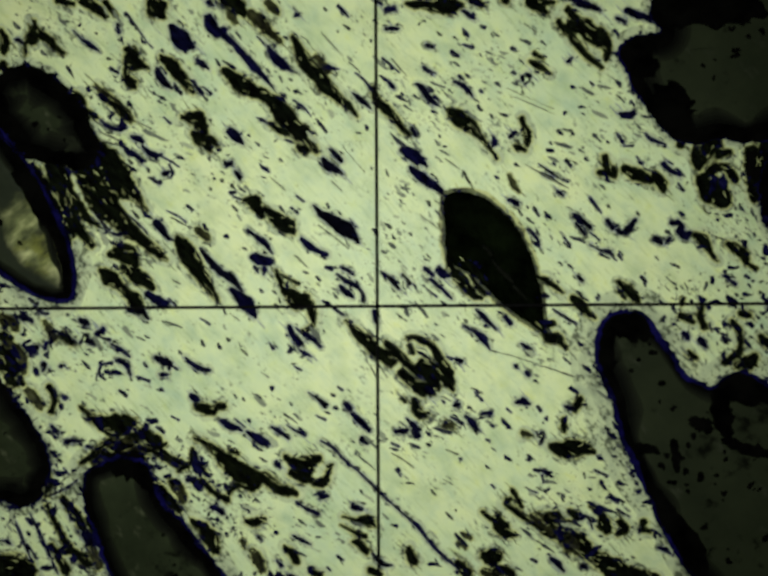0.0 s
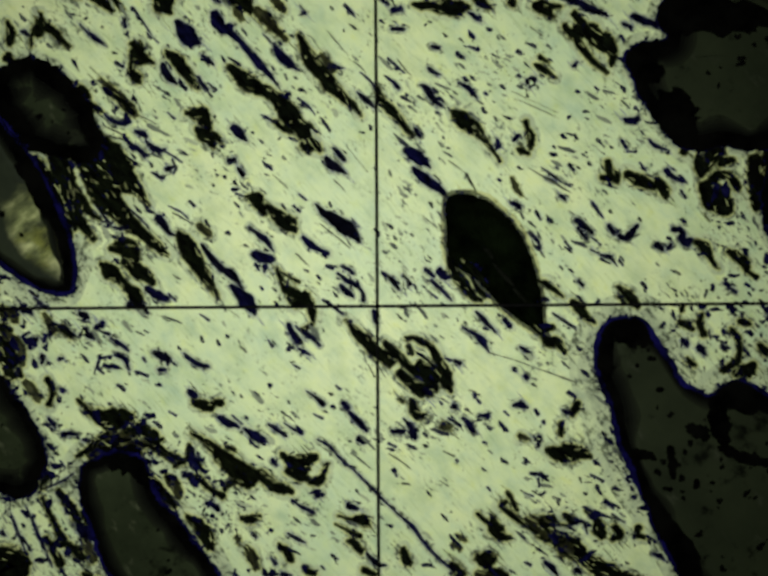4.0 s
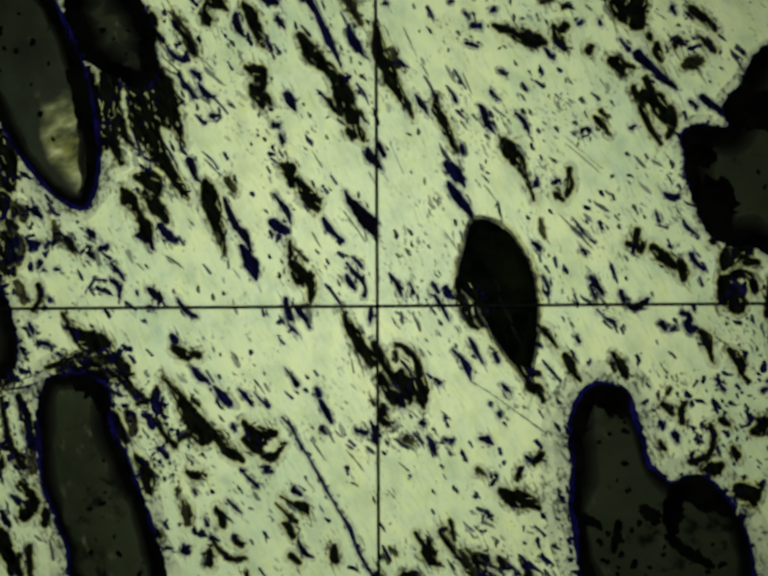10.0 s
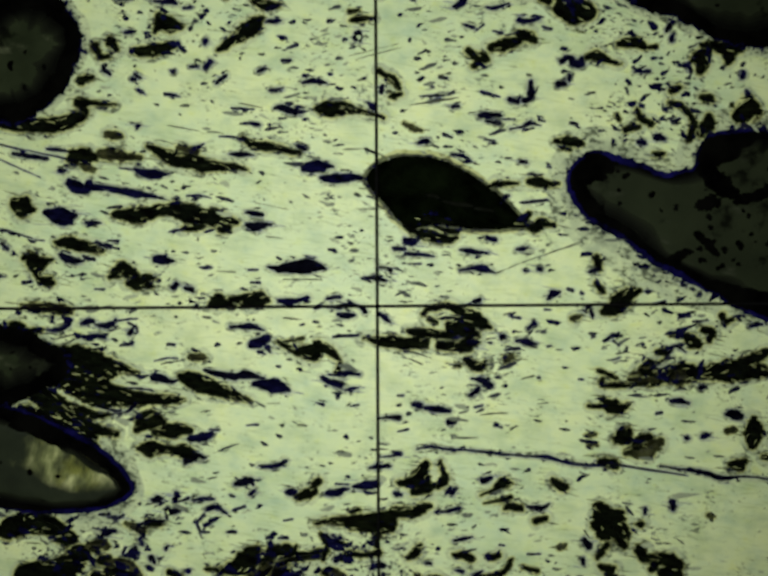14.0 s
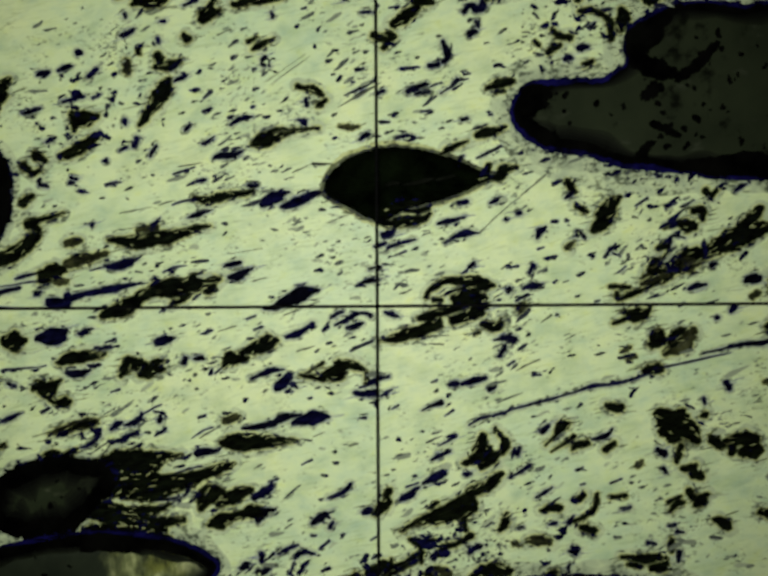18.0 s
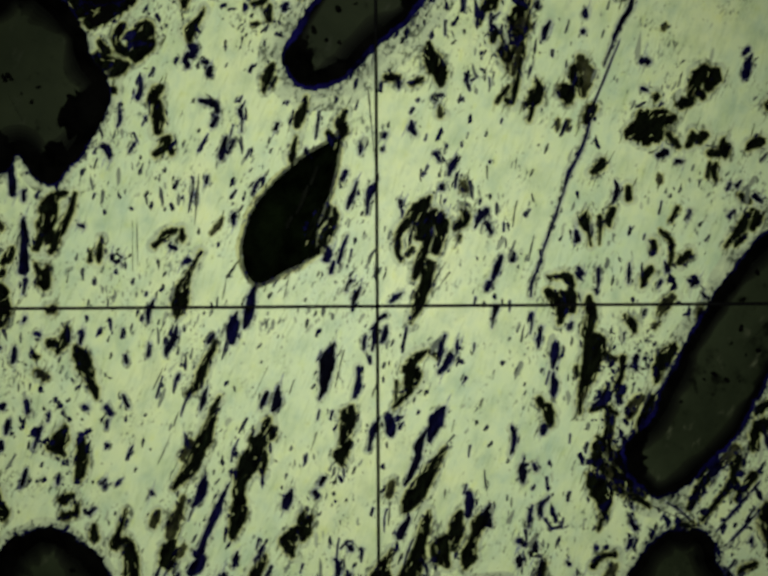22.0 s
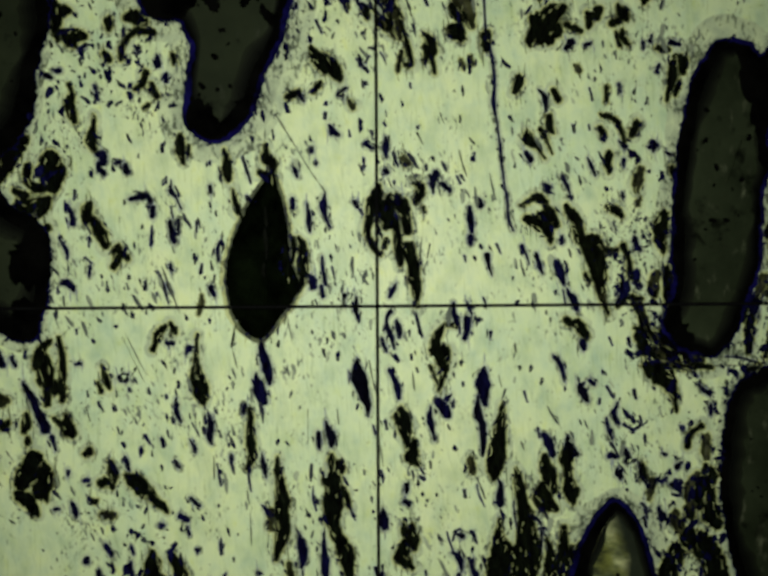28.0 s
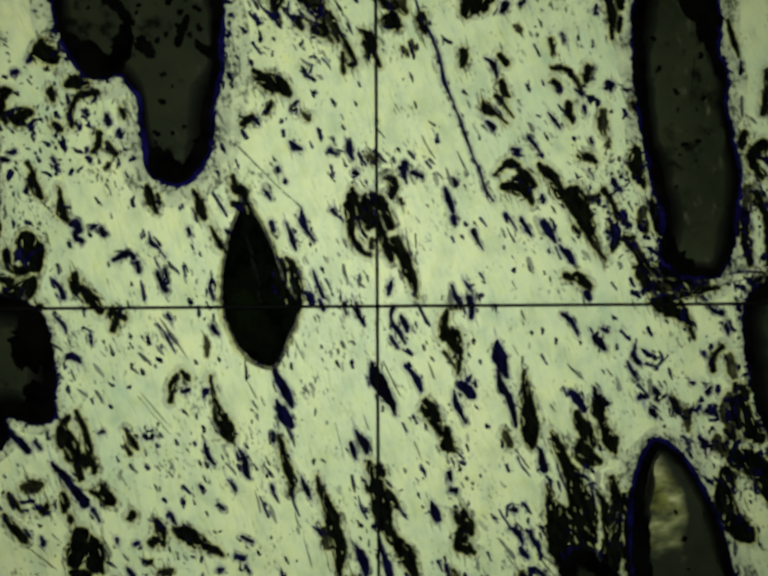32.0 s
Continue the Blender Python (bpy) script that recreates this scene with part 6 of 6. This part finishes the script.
hole([(51.7, -303.4, 11.3), (48.9, -314.3, 29.1), (48.7, -324.3, 35.9), (50.8, -336.9, 22.3), (48.0, -349.3, 11.3)], [(33.3, -338.9, 7.0), (18.2, -343.5, 4.3)])
nick([(87.4, -334.4, 6.1), (83.4, -337.2, 4.3)])
hole([(70.8, -340.9, 4.3), (74.2, -344.0, 6.1)])
hole([(57.6, -364.6, 11.3), (54.9, -372.0, 8.7), (64.7, -379.8, 8.7), (74.5, -390.0, 14.5), (76.8, -398.1, 14.5)])
nick([(18.8, -321.1, 6.1), (18.6, -328.5, 8.7)])
nick([(5.4, -336.2, 5.2), (3.3, -339.2, 5.2)])
hole([(20.2, -359.6, 7.8), (15.4, -353.5, 7.0)])
hole([(-2.5, -370.5, 8.7), (-5.2, -377.9, 6.1)])
hole([(-9.9, -365.3, 2.6), (-22.2, -357.5, 3.5)])
nick([(-25.8, -304.9, 1.7), (-35.6, -297.1, 2.2)])
hole([(-38.7, -317.0, 4.3), (-48.3, -304.3, 3.5)])
nick([(-46.4, -326.8, 4.3), (-53.8, -321.7, 1.7)])
hole([(-52.9, -381.7, 6.1), (-63.0, -386.4, 5.2)])
nick([(-65.0, -368.9, 3.5), (-67.3, -361.3, 4.3)])
hole([(-75.3, -378.6, 8.7), (-85.0, -365.9, 9.6), (-89.7, -355.7, 6.1), (-94.4, -345.6, 3.5)])
hole([(-53.0, -291.7, 5.2), (-65.6, -296.3, 4.3), (-75.6, -293.6, 4.3), (-87.9, -285.7, 3.5)])
hole([(-85.9, -308.3, 7.0), (-89.6, -295.7, 6.1)])
dull_hollow([(-7.0, -310.4, 5.2), (-1.0, -313.0, 4.3)])
nick([(-111.7, -297.6, 5.2), (-110.9, -305.2, 3.5)])
hole([(-261.0, -306.2, 8.7), (-258.8, -318.8, 7.0)], [(-275.9, -303.3, 14.5), (-281.2, -315.7, 14.5)])
hole([(-267.0, -346.1, 7.0), (-260.0, -366.3, 5.2), (-250.6, -386.5, 4.3)])
hole([(-274.8, -355.9, 4.3), (-270.3, -376.0, 3.5)])
nick([(-227.7, -372.1, 4.3), (-222.9, -382.2, 3.5)])
hole([(280.2, -307.4, 3.5), (262.1, -290.9, 16.5), (242.5, -275.4, 22.3), (222.9, -262.4, 13.6), (208.0, -255.5, 8.7)])
dull_hollow([(195.7, -249.2, 15.5), (192.0, -239.1, 10.4)])
dull_hollow([(182.0, -237.8, 11.3), (170.3, -225.5, 17.5), (156.4, -220.1, 6.1)])
dull_hollow([(139.6, -289.2, 9.6), (124.7, -286.3, 16.5), (108.9, -276.9, 8.7)])
hole([(259.9, -377.4, 19.4), (240.2, -365.4, 16.5), (233.7, -363.2, 8.7)])
hole([(-39.9, 440.4, 14.5), (-30.3, 446.1, 24.2), (-32.6, 456.5, 24.2), (-27.3, 464.9, 17.5)], [(-17.1, 443.7, 21.3), (-8.1, 443.9, 11.3), (-0.4, 442.0, 4.3)])
hole([(-102.7, 364.8, 8.7), (-90.8, 360.2, 5.2)])
hole([(-97.6, -355.0, 3.5), (-93.9, -363.3, 5.2), (-91.8, -369.3, 2.6)])
hole([(-88.7, -378.4, 7.0), (-81.6, -385.9, 11.3), (-72.6, -385.7, 6.1)])
nick([(-68.2, -397.4, 4.3), (-59.9, -393.7, 7.0)])
nick([(-42.9, -380.9, 4.3), (-39.7, -387.0, 1.7)])
hole([(-27.5, -364.0, 3.5), (-18.7, -366.0, 6.1), (-13.4, -371.7, 2.6)])
hole([(-8.7, -383.0, 6.1), (-1.3, -385.3, 11.3), (5.8, -388.1, 4.3)])
hole([(-12.2, -421.1, 9.6), (-10.3, -413.4, 8.7), (-12.6, -406.0, 3.5)])
hole([(18.2, -443.3, 6.1), (21.8, -451.5, 9.6), (26.2, -463.2, 11.3), (30.2, -472.8, 8.7)])
hole([(18.6, -372.5, 8.7), (17.9, -364.4, 10.4), (25.3, -362.0, 4.3)])
hole([(62.2, -397.2, 11.3), (69.3, -404.7, 19.4)])
hole([(55.2, -386.8, 8.7), (61.2, -384.7, 9.6)])
hole([(-151.4, -292.4, 8.7), (-142.7, -295.6, 4.3)])
nick([(-337.7, -199.7, 2.2), (-319.1, -190.8, 2.2), (-308.1, -182.9, 2.2)])
hole([(-241.3, -133.6, 8.7), (-227.8, -145.0, 14.5)])
nick([(-325.7, -66.9, 4.3), (-321.6, -66.0, 3.5)])
nick([(-305.0, -229.3, 6.1), (-297.1, -240.2, 8.7), (-296.2, -252.7, 7.0)])
hole([(-323.4, -244.3, 4.3), (-318.4, -250.4, 3.5)])
hole([(-205.0, -174.4, 3.5), (-192.7, -164.4, 4.3), (-190.2, -151.1, 3.5)])
nick([(-181.8, -174.3, 3.5), (-181.0, -159.9, 3.5)])
hole([(-153.2, -195.4, 4.3), (-145.7, -188.3, 5.2)])
nick([(-92.3, -281.4, 6.1), (-83.8, -282.0, 2.6)])
nick([(-115.2, -303.6, 6.1), (-116.8, -296.7, 3.5)])
nick([(-132.5, -305.6, 4.3), (-128.4, -304.7, 3.5)])
hole([(368.3, 178.4, 17.5), (397.4, 172.9, 25.2), (424.4, 178.3, 33.9), (447.6, 184.9, 29.1)])
hole([(392.4, 112.8, 19.4), (394.8, 140.8, 29.1), (414.7, 166.7, 32.0)])
hole([(329.8, 141.2, 6.1), (339.6, 162.2, 19.4)])
hole([(307.0, 159.3, 7.0), (312.1, 163.7, 5.2), (324.1, 176.8, 8.7)])
dull_hollow([(-289.7, -165.0, 9.6), (-277.4, -155.0, 17.5), (-262.4, -146.2, 17.5), (-249.6, -144.8, 11.3)])
hole([(-270.5, -168.3, 14.5), (-256.6, -168.9, 16.5), (-248.7, -184.5, 10.4)])
dull_hollow([(-244.8, -150.3, 7.8), (-226.1, -156.2, 6.1), (-205.8, -169.1, 5.2)])
hole([(-321.7, -243.6, 5.2), (-333.0, -222.2, 4.3), (-339.7, -208.5, 2.6)])
hole([(-302.1, -231.2, 7.8), (-313.4, -214.5, 8.7), (-323.3, -201.2, 5.2)])
hole([(-316.0, -253.1, 6.1), (-296.5, -269.1, 7.0)])
dull_hollow([(-293.8, -251.8, 7.8), (-286.2, -269.7, 9.6)])
hole([(-292.0, -234.0, 6.1), (-296.7, -222.8, 7.0)])
hole([(-398.1, 2.8, 17.5), (-404.7, 25.2, 19.4), (-422.4, 40.7, 22.3), (-442.6, 48.8, 19.4)])
hole([(-397.4, -17.3, 21.3), (-414.2, -20.5, 23.3), (-436.1, -11.7, 24.2), (-455.5, 2.8, 17.5)])
hole([(-375.1, -68.1, 19.4), (-385.9, -57.2, 21.3), (-408.3, -47.4, 14.5)])
hole([(69.8, 44.8, 5.2), (75.2, 30.8, 7.8), (86.3, 15.4, 7.8), (96.5, 6.0, 7.0), (103.7, 3.0, 3.5)])
hole([(85.0, 43.2, 3.5), (97.0, 31.3, 6.1), (109.6, 17.9, 4.3)])


HOLES = mask_of(outlines)


FLOW = np.array(flow)


def drawn_out(x, y):
    """The way in which the pits near a place are drawn out."""
    w = np.exp(-((FLOW[:, 0] - x) ** 2 + (FLOW[:, 1] - y) ** 2) / (2 * 38.0 ** 2)) * FLOW[:, 3] + 1e-9
    return 0.5 * math.atan2((w * np.sin(2 * FLOW[:, 2])).sum(), (w * np.cos(2 * FLOW[:, 2])).sum())


def debris(x, y, rx, ry, angle):
    """Crumbled ground: a patch of uneven chips, the more the larger it is."""
    ca, sa = math.cos(radians(angle)), math.sin(radians(angle))
    for k in range(int(rx * ry / 34)):
        a, b = rng.gauss(0, 0.55) * rx, rng.gauss(0, 0.55) * ry
        chips.append((x + a * ca - b * sa, y + a * sa + b * ca))


chips = []
for at in ((347.9, -37.9, 47.5, 37.5, 0), (347.9, 117.1, 37.5, 40.0, 0), (-359.6, -52.9, 35.0, 40.0, 0), (-222.1, -167.9, 50.0, 27.5, 150), (-172.1, -232.9, 30.0, 45.0, 140), (-332.1, -172.9, 30.0, 30.0, 0), (-322.1, -237.9, 45.0, 35.0, 130)):
    debris(*at)
for at in ((250.4, -167.9, 105.0, 9.0, 120), (-277.1, 182.1, 60.0, 22.5, 135), (212.9, -232.9, 80.0, 40.0, 170), (387.5, 7.2, 50.0, 70.0, 29), (-401.7, -14.3, 35.0, 85.0, 149), (241.5, 350.8, 40.0, 40.0, 88), (14.7, 362.6, 55.0, 85.0, 66)):
    debris(*at)
debris(-298.1, -169.5, 55.0, 13.0, 29)
debris(-407.5, -2.1, 30.0, 55.0, 40)
for at in ((-345.0, -215.0, 58.0, 50.0, 0), (-330.0, -130.0, 40.0, 45.0, 0), (-195.0, -172.0, 70.0, 25.0, 150), (-150.0, -235.0, 28.0, 90.0, 37), (330.0, -20.0, 50.0, 40.0, 0), (-330.0, 140.0, 16.0, 40.0, 30)):
    debris(*at)
CALM = ((98, -175, 75), (150, 190, 70), (-185, -100, 55), (-60, -120, 50), (215, 20, 40))   # x, y and reach of the cleaner places


def specks():
    """The countless small pits, drawn as low raised chips coloured dark."""
    verts, faces = [], []

    def chip(x, y, size, ratio, angle, seed, n=9):
        loop = spindle(x, y, size * ratio, size, math.degrees(angle), n, 1.0, 1.1, seed)
        base = len(verts)
        verts.extend([(p[0] * MM, p[1] * MM, 0.05 * MM) for p in loop] + [(x * MM, y * MM, 0.22 * MM)])
        faces.extend([(base + k, base + (k + 1) % n, base + n) for k in range(n)])
    made = 0
    while made < 5400:
        x, y = rng.uniform(-520, 520), rng.uniform(-520, 520)
        if math.hypot(x, y) > 520 or not on_face(x, y, HOLES):
            continue
        crowd = noise.noise(Vector((x * 0.012, y * 0.012, 3.0))) + 0.6 * noise.noise(Vector((x * 0.04, y * 0.04, 9.0)))
        crowd -= 0.5 * max(0, *(1 - math.hypot(x - a, y - b) / c for a, b, c in CALM))
        if rng.random() > 0.14 + 1.25 * crowd:
            continue
        size = min(rng.lognormvariate(-0.36, 0.76), 4.4)
        chip(x, y, size * rng.uniform(0.8, 1.3), rng.triangular(1.2, 6.5, 2.4), drawn_out(x, y) + rng.gauss(0, 0.22), made)
        made += 1
    tagged(part("speck", mesh_of("speck", verts, faces, SPECK), section, "countless tiny blue-black pits"), kind="stuff")
    verts.clear()
    faces.clear()
    for x, y, a in crumbs:
        if on_face(x, y, GRAINS):
            chip(x, y, min(rng.lognormvariate(0.2, 0.5), 4), rng.uniform(1.3, 4.4), a + rng.gauss(0, 0.2), made)
            made += 1
    for x, y in chips:
        if on_face(x, y, GRAINS):
            chip(x, y, min(rng.lognormvariate(0.6, 0.62), 7), rng.uniform(1.0, 2.6), drawn_out(x, y) + rng.gauss(0, 0.6), made, 13)
            made += 1
    for loop in grain_loops + fuzzy_loops:
        for p, q in zip(loop, np.roll(loop, -1, 0)):
            if rng.random() < 0.17:
                a = rng.uniform(0, 1)
                out = np.array([(q - p)[1], (p - q)[0]]) / max(np.linalg.norm(q - p), 1e-6)
                e = p + (q - p) * a + out * rng.uniform(0, 2.0)
                chip(e[0], e[1], min(rng.lognormvariate(0.5, 0.6), 5), rng.uniform(1.0, 2.6), rng.uniform(0, 3.14), made)
                made += 1
    for x, y, length, width, angle in flecks:
        chip(x, y, width * 1.1, length / width, radians(angle), made, 13)
        made += 1
    tagged(part("crumb", mesh_of("crumb", verts, faces, NAVY), section, "dark crumbs beside the pits and grains"), kind="stuff")


specks()


def ore_face():
    """The polished face, cut open over every hollow, and the puck under it."""
    from mathutils.geometry import delaunay_2d_cdt
    rim = [(600 * math.cos(k * math.pi / 60), 600 * math.sin(k * math.pi / 60)) for k in range(120)]
    points, rings, kinds = list(rim), [list(range(120))], ["ore"]
    for kind, loop in [("hole", q) for q in outlines] + margins:
        rings.append(list(range(len(points), len(points) + len(loop))))
        points += [(float(p[0]), float(p[1])) for p in loop]
        kinds.append(kind)
    v, _, f, _, _, _ = delaunay_2d_cdt([Vector(p) for p in points], [], rings, 0, 1e-4, True)
    faces = {"hole": [], "island": [], "ore": [], "shade_smear": [], "ochre": [], "fringe": [], "murk": [], "haze": []}
    corners = np.array([p[:] for p in v])
    tri = np.array([q[:] for q in f])
    mid = corners[tri].mean(1)
    order = np.argsort(mid[:, 0])
    tri, mid = tri[order], mid[order]
    # of all the outlines that hold a face, the one of the highest rank names it
    ranks = ["ore", "haze", "murk", "ochre", "fringe", "shade_smear", "hole", "island"]
    rank = np.zeros(len(tri), int)
    for kind, ring in zip(kinds[1:], rings[1:]):
        q = np.array([points[i] for i in ring])
        lo, hi = np.searchsorted(mid[:, 0], [q[:, 0].min(), q[:, 0].max()])
        near = lo + np.nonzero((mid[lo:hi, 1] > q[:, 1].min()) & (mid[lo:hi, 1] < q[:, 1].max()) & (rank[lo:hi] < ranks.index(kind)))[0]
        a, b = q[:, None, :], np.roll(q, -1, 0)[:, None, :]
        px, py = mid[near, 0][None, :], mid[near, 1][None, :]
        rise = np.where(a[..., 1] == b[..., 1], 1e-9, b[..., 1] - a[..., 1])
        odd = (((a[..., 1] > py) != (b[..., 1] > py)) & (px < (b[..., 0] - a[..., 0]) * (py - a[..., 1]) / rise + a[..., 0])).sum(0) % 2
        rank[near[odd == 1]] = ranks.index(kind)
    for q, k in zip(tri, rank):
        faces[ranks[k]].append(tuple(int(i) for i in q))
    faces["ochre"] += faces["island"]
    for kind, name, material, label in (("ore", "ore", ORE, "bright yellow-green polished ore"), ("shade_smear", "brown_margin", SHADE_SMEAR, "brown edge shade painted round the cavities, and smears"),
                                        ("ochre", "ochre_margin", OCHRE, "pale ochre edge blur painted round the cavities, and ore slivers"), ("fringe", "blue_margin", FRINGE, "blue-grey lens fringe painted round the small pits, and smears"),
                                        ("murk", "dull_margin", MURK, "dull grey shade painted along the grains, and smears"), ("haze", "grey_margin", HAZE, "grey halo of shade painted beside the grains and hollows")):
        used = sorted({i for q in faces[kind] for i in q})
        index = {i: k for k, i in enumerate(used)}
        ob = part(name, mesh_of(name, [(v[i][0] * MM, v[i][1] * MM, 0) for i in used], [tuple(index[i] for i in q) for q in faces[kind]], material), section, label)
        if kind != "ore":
            tagged(ob, kind="stuff")
    part("mount", mesh_of("mount", *lathe([(0.0001, -0.0499), (0.6, -0.0499), (0.6, 0), (0.599, -0.0005), (0.599, -0.045), (0.0001, -0.045)]), RESIN), section, "dark resin mount under the ore")


ore_face()


def motions():
    """The stage turns the section to and fro; the lens and the crosshair stand still."""
    turns = [(0, 0), (1, -0.04), (2, -0.14), (3, -0.04), (3.5, -0.04), (4.3, -3.4), (4.7, -8.2), (5.1, -15.6), (5.5, -24.85), (5.8, -33.5), (6, -39.97), (6.2, -44.25),
             (6.5, -49.87), (7, -57.6), (7.5, -61.5), (7.7, -63.7), (8, -65.8), (8.2, -65.6), (8.5, -58.2), (8.7, -51.7), (9, -42.38), (9.2, -35.9), (9.3, -30.9),
             (9.4, -26.8), (9.5, -18.77), (9.6, -17.4), (10, -17.22), (11, -17.05), (11.3, -14.0), (11.5, -10.84), (11.7, -6.0), (12, 4.76), (12.2, 9.2),
             (12.5, 13.88), (12.7, 14.9), (13, 19.01), (13.2, 22.1), (13.5, 28.9), (13.7, 31.8), (14, 37.7), (14.5, 43.65)]
    more = [(15.0, 48.4), (15.5, 51.9), (16, 54.0), (16.5, 54.5), (17, 54.54), (17.3, 55.6), (17.5, 56.96), (18, 58.84), (18.5, 63.0), (18.7, 65.3), (19, 71.91),
            (19.3, 76.7), (19.5, 79.85), (19.7, 84.5), (20, 91.52), (20.3, 98.4), (20.5, 100.62), (20.8, 107.5), (21, 111.25), (21.2, 113.4), (21.5, 113.59),
            (22, 114.23), (22.3, 116.5), (22.5, 116.49), (25.5, 116.49), (26.2, 121.5), (27, 131.5), (27.5, 136.22), (28, 140.18), (28.2, 141.0),
            (28.5, 143.36), (28.7, 146.6), (29, 148.51), (29.2, 150.5), (29.5, 150.9), (30, 150.9), (30.5, 150.9), (31, 151.06), (31.5, 152.22), (32, 153.7)]
    # small shifts beside the axis, fitted to the camera's view, in millimetres
    offsets = np.array([(0, 0, 0), (11.5, 0, 0), (12, -0.4, -0.3), (13, -0.9, -0.8), (14, -1.5, -1.5), (14.5, -1.5, -1.6), (16.5, 0.4, -1.8), (19, 0.4, -1.8), (19.5, 0, -1),
                      (20, 0, 0), (22, 0, 0), (22.5, 0.5, -0.4), (25.5, 0.5, -0.6), (27.5, 0, 0), (29, -0.5, -0.4), (29.3, 0.8, -0.9), (30.7, 0.8, -0.9), (31, 0, -0.3), (32, 0, 0)])
    walk(section, [(t, pose(TURN_X + np.interp(t, offsets[:, 0], offsets[:, 1]) * MM, TURN_Y + np.interp(t, offsets[:, 0], offsets[:, 2]) * MM, 0, 0, 0, a)) for t, a in turns + more])


motions()
